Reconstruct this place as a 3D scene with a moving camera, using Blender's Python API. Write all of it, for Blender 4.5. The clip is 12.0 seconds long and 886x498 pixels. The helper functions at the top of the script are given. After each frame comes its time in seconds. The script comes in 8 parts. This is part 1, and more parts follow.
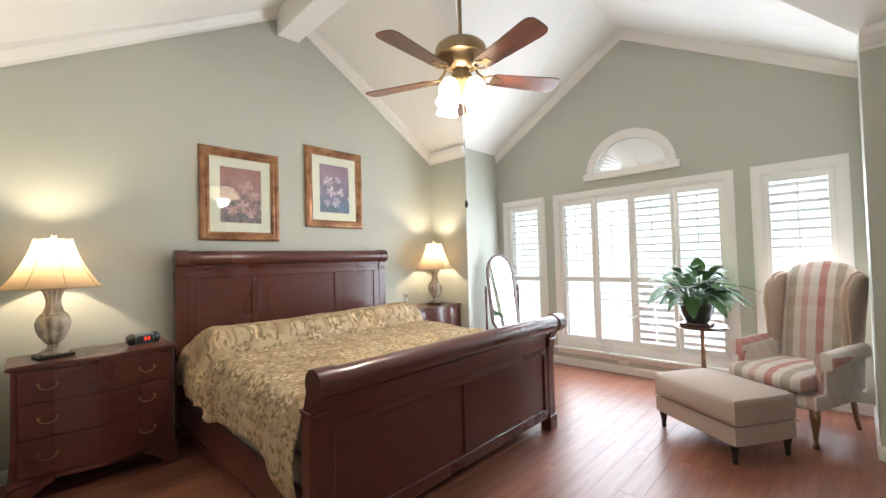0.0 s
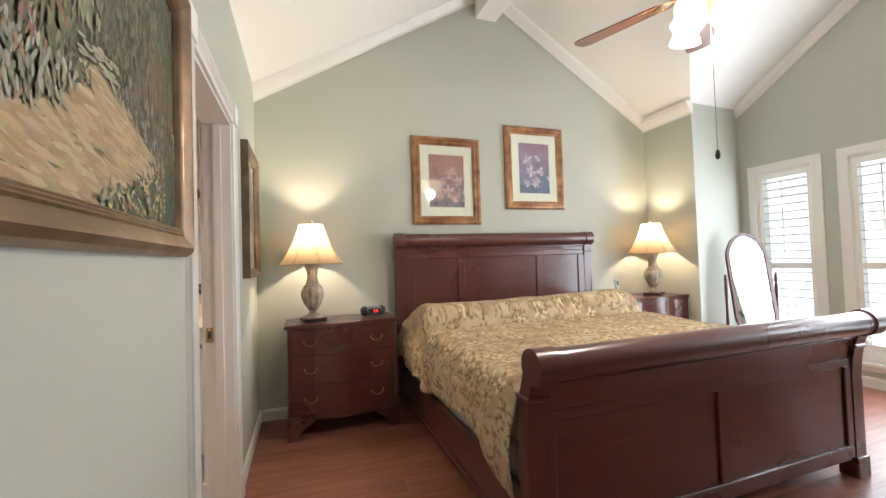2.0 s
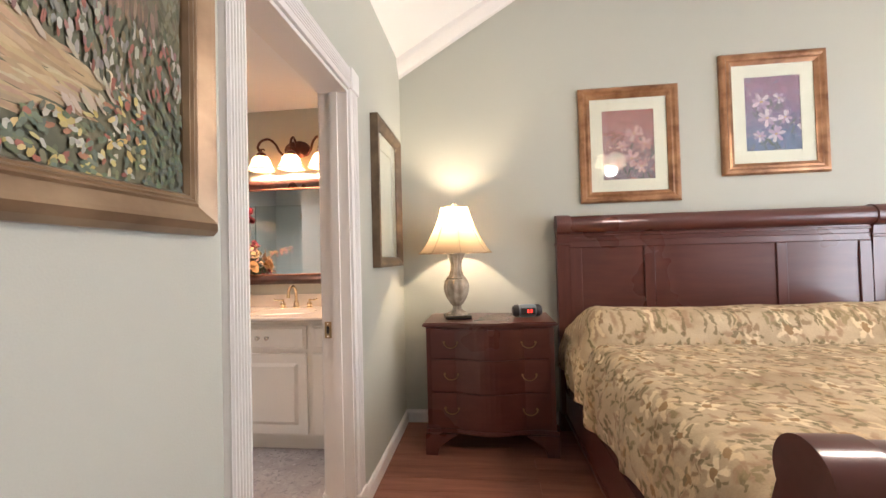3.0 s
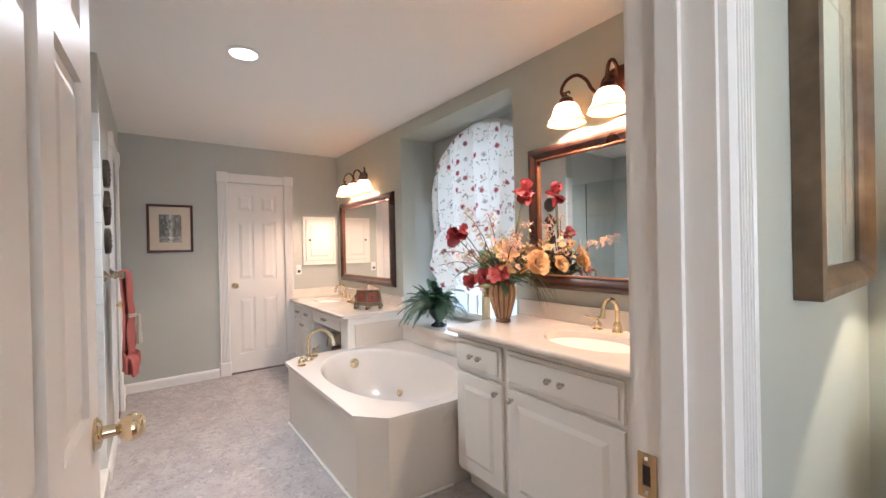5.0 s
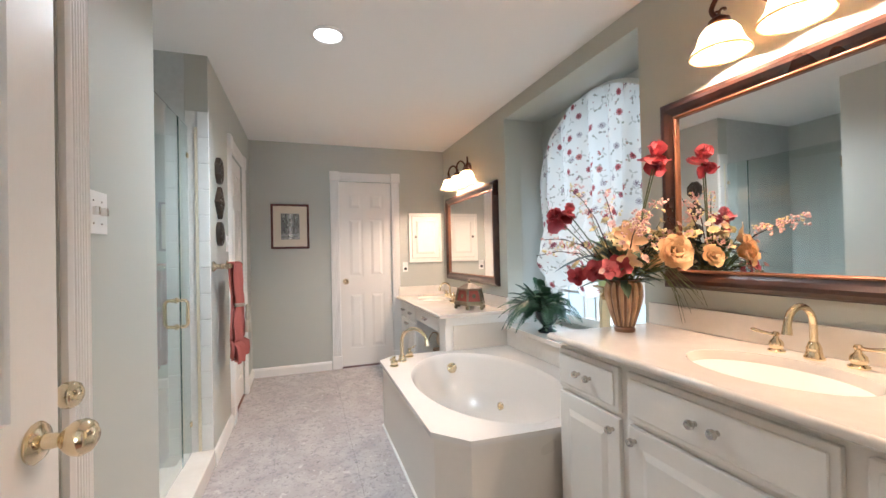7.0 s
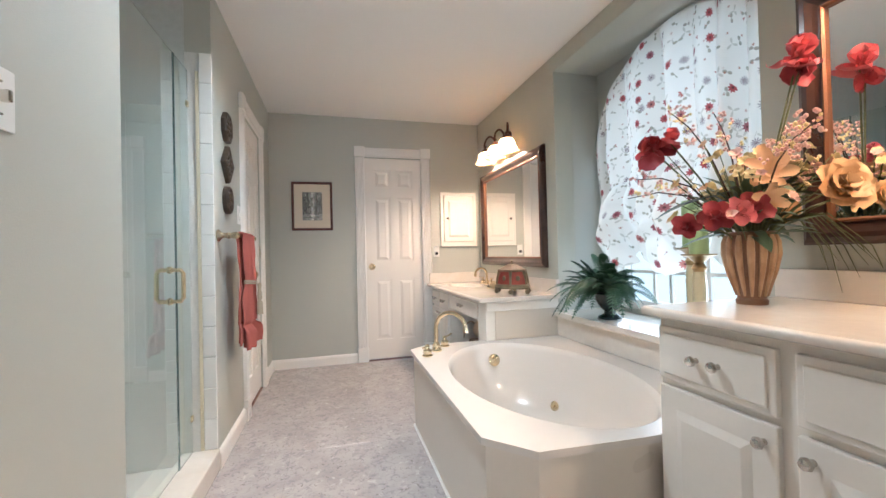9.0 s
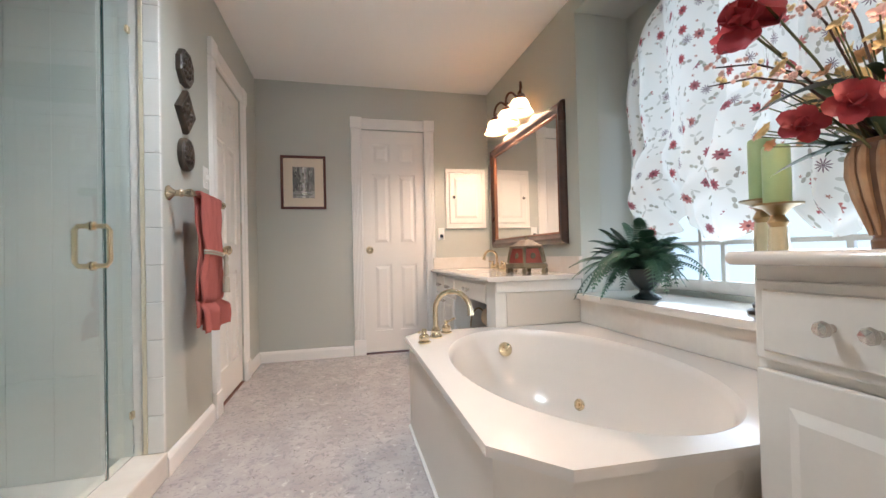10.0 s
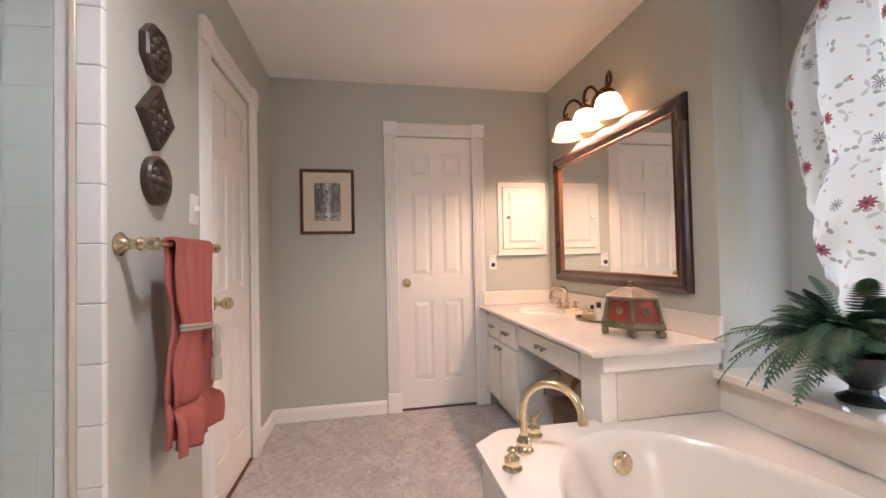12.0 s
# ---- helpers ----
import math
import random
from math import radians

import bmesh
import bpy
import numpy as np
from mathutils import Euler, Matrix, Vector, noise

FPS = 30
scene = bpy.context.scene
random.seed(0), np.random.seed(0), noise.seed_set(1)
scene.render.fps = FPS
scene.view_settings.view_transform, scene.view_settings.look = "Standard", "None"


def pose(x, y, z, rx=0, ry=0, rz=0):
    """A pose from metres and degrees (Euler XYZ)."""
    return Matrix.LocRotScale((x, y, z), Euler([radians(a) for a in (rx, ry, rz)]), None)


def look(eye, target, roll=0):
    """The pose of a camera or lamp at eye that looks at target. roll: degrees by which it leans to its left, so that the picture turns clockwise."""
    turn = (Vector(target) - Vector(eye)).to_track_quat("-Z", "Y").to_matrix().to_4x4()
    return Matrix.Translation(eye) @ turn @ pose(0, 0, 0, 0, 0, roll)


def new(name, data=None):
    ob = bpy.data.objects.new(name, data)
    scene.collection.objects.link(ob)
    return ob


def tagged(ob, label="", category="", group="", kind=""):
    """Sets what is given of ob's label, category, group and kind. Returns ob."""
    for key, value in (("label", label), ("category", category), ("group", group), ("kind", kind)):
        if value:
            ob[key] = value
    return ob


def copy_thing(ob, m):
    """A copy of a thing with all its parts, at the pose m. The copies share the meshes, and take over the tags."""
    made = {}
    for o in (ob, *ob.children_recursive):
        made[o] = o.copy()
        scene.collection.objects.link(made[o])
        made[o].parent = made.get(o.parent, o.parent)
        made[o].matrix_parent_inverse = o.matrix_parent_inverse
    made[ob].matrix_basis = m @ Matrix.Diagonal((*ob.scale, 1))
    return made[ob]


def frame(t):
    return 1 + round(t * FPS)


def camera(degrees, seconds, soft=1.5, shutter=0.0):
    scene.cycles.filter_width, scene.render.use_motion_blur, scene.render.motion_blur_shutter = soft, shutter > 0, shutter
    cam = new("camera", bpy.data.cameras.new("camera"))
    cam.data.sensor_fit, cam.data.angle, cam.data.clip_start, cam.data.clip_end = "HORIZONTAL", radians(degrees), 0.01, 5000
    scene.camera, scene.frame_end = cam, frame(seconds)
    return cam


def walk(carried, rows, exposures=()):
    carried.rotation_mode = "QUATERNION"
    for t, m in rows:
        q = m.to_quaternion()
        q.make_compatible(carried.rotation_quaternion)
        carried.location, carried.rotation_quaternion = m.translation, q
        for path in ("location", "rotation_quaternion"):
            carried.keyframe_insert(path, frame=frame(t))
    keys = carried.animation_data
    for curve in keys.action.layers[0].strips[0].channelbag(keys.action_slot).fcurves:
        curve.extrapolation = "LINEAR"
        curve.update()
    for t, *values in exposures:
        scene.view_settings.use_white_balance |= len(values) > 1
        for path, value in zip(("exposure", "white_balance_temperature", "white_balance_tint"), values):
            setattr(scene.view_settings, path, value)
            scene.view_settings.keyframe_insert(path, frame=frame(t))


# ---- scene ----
cam = camera(95.6, 12.0)
PATH = [
    (0, (0.303, 0.182, 1.357), (1.741, 1.57, 1.413), -1.6),
    (0.5, (0.276, 0.181, 1.261), (1.716, 1.567, 1.326), -1.7),
    (1, (0.206, 0.181, 1.225), (1.548, 1.663, 1.297), -1.9),
    (1.5, (0.298, 0.271, 1.27), (1.353, 1.97, 1.332), -1.9),
    (2, (0.356, 0.465, 1.249), (1.014, 2.352, 1.304), -1.9),
    (2.5, (0.479, 0.747, 1.244), (0.69, 2.736, 1.285), -1.7),
    (3, (0.634, 1.042, 1.221), (0.416, 3.029, 1.265), -1.5),
    (3.2, (0.644, 1.175, 1.214), (0.238, 3.132, 1.269), -1.3),
    (4.8, (0.298, 2.11, 1.294), (-1.24, 3.389, 1.283), -1.3),
    (5, (0.241, 2.167, 1.297), (-1.374, 3.346, 1.289), -1.2),
    (5.5, (0.115, 2.302, 1.296), (-1.649, 3.245, 1.293), -1.3),
    (6, (0.063, 2.394, 1.274), (-1.776, 3.179, 1.278), -1.2),
    (6.5, (0.015, 2.465, 1.244), (-1.858, 3.167, 1.256), -1.2),
    (8.5, (-0.164, 2.504, 1.125), (-2.088, 3.048, 1.156), -1.4),
    (9, (-0.445, 2.535, 1.049), (-2.377, 3.055, 1.073), -1.4),
    (9.5, (-0.652, 2.594, 0.95), (-2.589, 3.094, 0.976), -1.4),
    (10, (-0.822, 2.687, 0.88), (-2.767, 3.153, 0.908), -1.4),
    (10.5, (-0.924, 2.735, 0.923), (-2.881, 3.145, 0.955), -1.6),
    (11, (-1.047, 2.671, 0.975), (-3.012, 3.041, 1.015), -1.4),
    (11.5, (-1.25, 2.599, 1.074), (-3.219, 2.946, 1.12), -1.4),
    (12, (-1.523, 2.616, 1.114), (-3.489, 2.981, 1.16), -1.3),
]
walk(cam, [(t, look(eye, target, roll)) for t, eye, target, roll in PATH],
     [(0.0, 0.14, 6000, 9), (2.0, 0.18, 6050, 11), (3.2, 0.36, 6150, 18), (4.8, 0.32, 5500, 12), (6.5, 0.36, 5350, 7), (9.0, 0.36, 5300, 5), (10.5, 0.20, 5600, 10), (12.0, 0.20, 5900, 18)])

# ---- world and light ----
world = bpy.data.worlds.new("sky")
scene.world = world
world.use_nodes = True
wn = world.node_tree.nodes
sky = wn.new("ShaderNodeTexSky")
sky.sky_type = "NISHITA"
sky.sun_disc = False
sky.sun_elevation = radians(50)
sky.sun_rotation = radians(100)
world.node_tree.links.new(sky.outputs[0], wn["Background"].inputs[0])
wn["Background"].inputs[1].default_value = 0.12


def area_lamp(name, eye, target, sx, sy, watts, colour=(1, 1, 1)):
    d = bpy.data.lights.new(name, "AREA")
    d.shape, d.size, d.size_y, d.energy, d.color = "RECTANGLE", sx, sy, watts, colour
    ob = new(name, d)
    ob.matrix_world = look(eye, target)
    return ob


def point_lamp(name, at, watts, colour, radius=0.03):
    d = bpy.data.lights.new(name, "POINT")
    d.energy, d.color, d.shadow_soft_size = watts, colour, radius
    ob = new(name, d)
    ob.location = at
    return ob


WARM = (1.0, 0.80, 0.54)
DAY = (0.93, 0.97, 1.0)
# daylight in the window openings
area_lamp("daylight_main", (5.03, 1.80, 1.22), (0, 1.80, 1.10), 1.72, 1.70, 70, DAY)
area_lamp("daylight_left", (5.03, 3.21, 1.22), (0, 3.21, 1.10), 0.46, 1.70, 6, DAY)
area_lamp("daylight_right", (5.03, 0.38, 1.22), (0, 0.38, 1.10), 0.46, 1.70, 18, DAY)
area_lamp("daylight_arch", (5.04, 1.80, 2.50), (0, 1.80, 2.40), 0.66, 0.26, 5, DAY)
area_lamp("daylight_bath", (-2.20, 4.62, 1.40), (-2.20, 0, 1.30), 1.15, 1.40, 6.0, DAY)
area_lamp("daylight_bath_low", (-2.20, 4.36, 0.80), (-2.20, 0, 0.70), 1.10, 0.24, 2.0, DAY)

# ---- materials ----


def mat(name, colour, rough=0.5, metal=0.0, bump=0.0, scale=40.0, var=0.08, coat=0.0, spec=0.5, big=2.0, stretch=(1, 1, 1)):
    """A surface with grain and large soft stains; stretch draws the grain out."""
    m = bpy.data.materials.new(name)
    m.use_nodes = True
    nt = m.node_tree
    n, lk = nt.nodes, nt.links
    b = n["Principled BSDF"]
    b.inputs["Roughness"].default_value = rough
    b.inputs["Metallic"].default_value = metal
    b.inputs["Coat Weight"].default_value = coat
    b.inputs["Coat Roughness"].default_value = 0.12
    b.inputs["Specular IOR Level"].default_value = spec
    tc = n.new("ShaderNodeTexCoord")
    mp = n.new("ShaderNodeMapping")
    mp.inputs["Scale"].default_value = stretch
    lk.new(tc.outputs["Object"], mp.inputs["Vector"])
    fine = n.new("ShaderNodeTexNoise")
    fine.inputs["Scale"].default_value = scale
    fine.inputs["Detail"].default_value = 5
    wide = n.new("ShaderNodeTexNoise")
    wide.inputs["Scale"].default_value = big
    wide.inputs["Detail"].default_value = 3
    lk.new(mp.outputs[0], fine.inputs["Vector"])
    lk.new(tc.outputs["Object"], wide.inputs["Vector"])
    add = n.new("ShaderNodeMath")
    add.operation = "ADD"
    lk.new(fine.outputs["Fac"], add.inputs[0])
    lk.new(wide.outputs["Fac"], add.inputs[1])
    ramp = n.new("ShaderNodeMapRange")
    ramp.inputs["From Min"].default_value, ramp.inputs["From Max"].default_value = 0.6, 1.4
    ramp.inputs["To Min"].default_value, ramp.inputs["To Max"].default_value = 1 - var, 1 + var
    lk.new(add.outputs[0], ramp.inputs["Value"])
    mul = n.new("ShaderNodeMix")
    mul.data_type, mul.blend_type = "RGBA", "MULTIPLY"
    mul.inputs["Factor"].default_value = 1.0
    mul.inputs["A"].default_value = (*colour, 1)
    lk.new(ramp.outputs[0], mul.inputs["B"])
    lk.new(mul.outputs["Result"], b.inputs["Base Color"])
    rr = n.new("ShaderNodeMapRange")
    rr.inputs["From Min"].default_value, rr.inputs["From Max"].default_value = 0.3, 0.7
    rr.inputs["To Min"].default_value, rr.inputs["To Max"].default_value = max(0.02, rough * 0.85), min(1, rough * 1.15)
    lk.new(wide.outputs["Fac"], rr.inputs["Value"])
    lk.new(rr.outputs[0], b.inputs["Roughness"])
    if bump:
        bp = n.new("ShaderNodeBump")
        bp.inputs["Strength"].default_value = bump
        bp.inputs["Distance"].default_value = 0.004
        lk.new(fine.outputs["Fac"], bp.inputs["Height"])
        lk.new(bp.outputs[0], b.inputs["Normal"])
    return m


def ramp_mat(name, stops, scale, rough=0.4, detail=6, stretch=(1, 1, 1), kind="noise", bump=0.0, coat=0.0, metal=0.0, distort=0.0, island=0.0):
    """Colour bands drawn from a noise or from cells; island: how much each loose piece differs."""
    m = mat(name, (0.5, 0.5, 0.5), rough, metal, 0, 30, 0.05, coat)
    n, lk = m.node_tree.nodes, m.node_tree.links
    b = n["Principled BSDF"]
    mp = n["Mapping"]
    mp.inputs["Scale"].default_value = stretch
    if kind == "noise":
        t = n.new("ShaderNodeTexNoise")
        t.inputs["Detail"].default_value = detail
        t.inputs["Distortion"].default_value = distort
        out = t.outputs["Fac"]
    else:
        t = n.new("ShaderNodeTexVoronoi")
        out = t.outputs["Distance"]
    t.inputs["Scale"].default_value = scale
    lk.new(mp.outputs[0], t.inputs["Vector"])
    cr = n.new("ShaderNodeValToRGB")
    el = cr.color_ramp.elements
    while len(el) < len(stops):
        el.new(0.5)
    for e, (p, c) in zip(el, stops):
        e.position, e.color = p, (*c, 1)
    if island:
        oi = n.new("ShaderNodeObjectInfo")
        ad = n.new("ShaderNodeMath")
        ad.operation = "MULTIPLY_ADD"
        ad.inputs[1].default_value = island
        lk.new(oi.outputs["Random"], ad.inputs[0])
        lk.new(out, ad.inputs[2])
        out = ad.outputs[0]
    lk.new(out, cr.inputs["Fac"])
    lk.new(cr.outputs["Color"], n["Mix"].inputs["A"])
    if bump:
        bp = n.new("ShaderNodeBump")
        bp.inputs["Strength"].default_value = bump
        bp.inputs["Distance"].default_value = 0.004
        lk.new(t.outputs[0], bp.inputs["Height"])
        lk.new(bp.outputs[0], b.inputs["Normal"])
    return m


def glow(name, colour, strength, base=(0.9, 0.9, 0.85)):
    m = mat(name, base, 0.4)
    b = m.node_tree.nodes["Principled BSDF"]
    b.inputs["Emission Color"].default_value = (*colour, 1)
    b.inputs["Emission Strength"].default_value = strength
    return m


def glass(name, colour=(0.9, 0.97, 0.95), rough=0.0):
    m = bpy.data.materials.new(name)
    m.use_nodes = True
    b = m.node_tree.nodes["Principled BSDF"]
    b.inputs["Base Color"].default_value = (*colour, 1)
    b.inputs["Transmission Weight"].default_value = 1
    b.inputs["Roughness"].default_value = rough
    b.inputs["IOR"].default_value = 1.45
    return m


n = lk = mpx = None


def mathn(op, a, b=None, clamp=False):
    q = n.new("ShaderNodeMath")
    q.operation, q.use_clamp = op, clamp
    for k, v in enumerate((a, b)):
        if v is None:
            continue
        if isinstance(v, (int, float)):
            q.inputs[k].default_value = v
        else:
            lk.new(v, q.inputs[k])
    return q.outputs[0]


def mixn(f, a, b):
    q = n.new("ShaderNodeMix")
    q.data_type = "RGBA"
    lk.new(f, q.inputs["Factor"])
    for key, v in (("A", a), ("B", b)):
        if isinstance(v, tuple):
            q.inputs[key].default_value = (*v, 1)
        else:
            lk.new(v, q.inputs[key])
    return q.outputs["Result"]


def noisen(scale, detail=4, distort=0.5, stretch=None):
    q = n.new("ShaderNodeTexNoise")
    q.inputs["Scale"].default_value, q.inputs["Detail"].default_value, q.inputs["Distortion"].default_value = scale, detail, distort
    src = n["Texture Coordinate"].outputs["Object"]
    if stretch:
        mp = n.new("ShaderNodeMapping")
        mp.inputs["Rotation"].default_value = stretch[1]
        mp.inputs["Scale"].default_value = stretch[0]
        lk.new(src, mp.inputs["Vector"])
        src = mp.outputs[0]
    lk.new(src, q.inputs["Vector"])
    return q.outputs["Fac"]


def rampn(fac, stops):
    q = n.new("ShaderNodeValToRGB")
    el = q.color_ramp.elements
    while len(el) < len(stops):
        el.new(0.5)
    for e, (p, c) in zip(el, stops):
        e.position, e.color = p, (*c, 1)
    lk.new(fac, q.inputs["Fac"])
    return q.outputs["Color"]


def dots(scale, off):
    """Distance to the nearest motif and that motif's random colour and direction."""
    mp = n.new("ShaderNodeMapping")
    mp.inputs["Location"].default_value = off
    lk.new(mpx.outputs[0], mp.inputs["Vector"])
    v = n.new("ShaderNodeTexVoronoi")
    v.voronoi_dimensions = "3D"
    v.inputs["Scale"].default_value = scale
    v.inputs["Randomness"].default_value = 0.75
    lk.new(mp.outputs[0], v.inputs["Vector"])
    d = n.new("ShaderNodeVectorMath")
    d.operation = "SUBTRACT"
    lk.new(mp.outputs[0], d.inputs[0])
    lk.new(v.outputs["Position"], d.inputs[1])
    s = n.new("ShaderNodeSeparateXYZ")
    lk.new(d.outputs[0], s.inputs[0])
    c = n.new("ShaderNodeSeparateColor")
    lk.new(v.outputs["Color"], c.inputs[0])
    return s.outputs["X"], s.outputs["Z"], c


def motif(scale, off, size, petals, depth, crisp=700):
    x, z, c = dots(scale, off)
    ang = mathn("ARCTAN2", z, x)
    r = mathn("SQRT", mathn("ADD", mathn("MULTIPLY", x, x), mathn("MULTIPLY", z, z)))
    edge = mathn("ADD", size, mathn("MULTIPLY", mathn("SINE", mathn("ADD", mathn("MULTIPLY", ang, petals), mathn("MULTIPLY", c.outputs[1], 9.0))), depth))
    return mathn("MULTIPLY", mathn("SUBTRACT", edge, r), crisp, True), c, r


M_WALL = mat("sage_wall_paint", (0.49, 0.50, 0.435), 0.6, bump=0.15, scale=220, var=0.02, big=0.8)
M_BATHWALL = mat("grey_green_wall_paint", (0.48, 0.49, 0.445), 0.55, bump=0.15, scale=220, var=0.02, big=0.8)
M_CEIL = mat("ceiling_paint", (0.87, 0.86, 0.835), 0.7, bump=0.3, scale=160, var=0.015, big=0.7)
M_TRIM = mat("white_trim_paint", (0.82, 0.80, 0.765), 0.32, bump=0.05, scale=90, var=0.02)
M_DOOR = mat("white_door_paint", (0.82, 0.785, 0.735), 0.35, bump=0.08, scale=60, var=0.02, stretch=(6, 6, 0.6))
M_SHUTTER = mat("white_shutter_paint", (0.88, 0.87, 0.84), 0.35, var=0.02)
M_CHERRY = ramp_mat("cherry_wood", [(0.25, (0.074, 0.0195, 0.015)), (0.5, (0.092, 0.0255, 0.019)), (0.75, (0.112, 0.033, 0.024))], 3, 0.3, 8, (1.2, 9, 9), coat=0.35, distort=0.15)
M_CHERRY_V = ramp_mat("cherry_wood_upright", [(0.25, (0.074, 0.0195, 0.015)), (0.5, (0.092, 0.0255, 0.019)), (0.75, (0.112, 0.033, 0.024))], 3, 0.3, 8, (9, 9, 1.2), coat=0.35, distort=0.15)
M_PLANK = ramp_mat("cherry_floor_plank", [(0.2, (0.17, 0.060, 0.036)), (0.5, (0.25, 0.098, 0.062)), (0.8, (0.33, 0.145, 0.096))], 2.2, 0.36, 9, (1.2, 14, 14), coat=0.04, distort=0.8, island=0.07)
M_SUB = mat("dark_floor_joint", (0.15, 0.06, 0.04), 0.7)
M_TILE = mat("grey_vinyl_tile", (0.45, 0.41, 0.40), 0.22, var=0.03)
n, lk = M_TILE.node_tree.nodes, M_TILE.node_tree.links
tile_at, tile_sum = n.new("ShaderNodeObjectInfo"), n.new("ShaderNodeVectorMath")
lk.new(n["Texture Coordinate"].outputs["Object"], tile_sum.inputs[0])
lk.new(tile_at.outputs["Location"], tile_sum.inputs[1])


def tile_noise(scale, detail, distort, shift):
    mp = n.new("ShaderNodeMapping")
    mp.inputs["Location"].default_value = shift
    lk.new(tile_sum.outputs[0], mp.inputs["Vector"])
    q = n.new("ShaderNodeTexNoise")
    q.inputs["Scale"].default_value, q.inputs["Detail"].default_value, q.inputs["Distortion"].default_value = scale, detail, distort
    lk.new(mp.outputs[0], q.inputs["Vector"])
    return q.outputs["Fac"]


col = rampn(tile_noise(7, 5, 0.6, (0, 0, 0)), [(0.32, (0.400, 0.362, 0.350)), (0.5, (0.455, 0.415, 0.402)), (0.68, (0.505, 0.462, 0.446))])
col = mixn(mathn("MULTIPLY", mathn("SUBTRACT", tile_noise(30, 4, 1.2, (3, 1, 0)), 0.525), 8.0, True), col, (0.350, 0.325, 0.328))
col = mixn(mathn("MULTIPLY", mathn("SUBTRACT", tile_noise(24, 5, 1.0, (8, 5, 0)), 0.61), 9.0, True), col, (0.60, 0.56, 0.54))
col = mixn(mathn("MULTIPLY", mathn("SUBTRACT", tile_noise(46, 3, 1.6, (2, 9, 0)), 0.635), 14.0, True), col, (0.235, 0.20, 0.195))
lk.new(col, n["Mix"].inputs["A"])
M_TILESUB = mat("grey_floor_joint", (0.42, 0.38, 0.37), 0.6)
M_BRASS = mat("polished_brass", (0.78, 0.66, 0.45), 0.14, 1.0, var=0.04)
M_CHROME = mat("steel", (0.72, 0.70, 0.66), 0.18, 1.0, var=0.03)
M_MIRROR = mat("mirror_glass", (0.90, 0.91, 0.90), 0.015, 1.0, var=0.0)
M_GLASS = glass("clear_glass")
M_BLACK = mat("black_plastic", (0.02, 0.02, 0.022), 0.35)
M_WHITEPL = mat("white_plastic", (0.82, 0.81, 0.78), 0.3, var=0.02)


# ---- building helpers ----
def thing(name, x, y, z, rz=0, label="", category="", group=""):
    ob = new(name)
    ob.empty_display_size = 0.05
    ob.matrix_basis = pose(x, y, z, 0, 0, rz)
    return tagged(ob, label, category, group)


def part(name, bm, material, parent=None, label="", smooth=False, flip=False):
    me = bpy.data.meshes.new(name)
    bmesh.ops.recalc_face_normals(bm, faces=bm.faces)
    for f in bm.faces:
        f.smooth = smooth
    bm.to_mesh(me)
    bm.free()
    me.materials.append(material)
    if smooth:
        me.set_sharp_from_angle(angle=radians(38))
    ob = new(name, me)
    if parent is not None:
        ob.parent = parent
    return tagged(ob, label)


def structure(name, bm, material, label="", category="", smooth=False):
    ob = part(name, bm, material, None, label, smooth)
    return tagged(ob, label, category or name.split("_")[0], kind="structure")


def box(bm, x0, x1, y0, y1, z0, z1, bevel=0.0, seg=1):
    r = bmesh.ops.create_cube(bm, size=1)
    v = r["verts"]
    for p in v:
        p.co = Vector(((x0 + x1) / 2 + p.co.x * (x1 - x0), (y0 + y1) / 2 + p.co.y * (y1 - y0), (z0 + z1) / 2 + p.co.z * (z1 - z0)))
    if bevel:
        e = list({e for p in v for e in p.link_edges})
        bmesh.ops.bevel(bm, geom=e, offset=bevel, segments=seg, affect="EDGES", profile=0.6)
    return bm


def B(x0, x1, y0, y1, z0, z1, bevel=0.0, seg=1):
    return box(bmesh.new(), x0, x1, y0, y1, z0, z1, bevel, seg)


def lathe(bm, profile, seg=24, at=(0, 0, 0), scale=(1, 1), flute=0.0, flutes=0, m=None, ring=False):
    """Turns (radius, height) pairs round the z axis."""
    rings = []
    for r, z in profile:
        row = []
        for i in range(seg):
            a = 2 * math.pi * i / seg
            k = 1 + flute * math.cos(flutes * a) if flutes else 1
            p = Vector((r * k * math.cos(a) * scale[0], r * k * math.sin(a) * scale[1], z))
            p = (m @ p) if m else p
            row.append(bm.verts.new(p + Vector(at)))
        rings.append(row)
    for a, b in zip(rings, rings[1:]):
        for i in range(seg):
            j = (i + 1) % seg
            bm.faces.new((a[i], a[j], b[j], b[i]))
    if ring:
        for i in range(seg):
            j = (i + 1) % seg
            bm.faces.new((rings[-1][i], rings[-1][j], rings[0][j], rings[0][i]))
    else:
        for loop in (rings[0], rings[-1]):
            if len(loop) > 2 and (loop[0].co - loop[seg // 2].co).length > 1e-6:
                bm.faces.new(loop)
    bmesh.ops.remove_doubles(bm, verts=[v for r in (rings[0], rings[-1]) for v in r], dist=1e-6)
    return bm


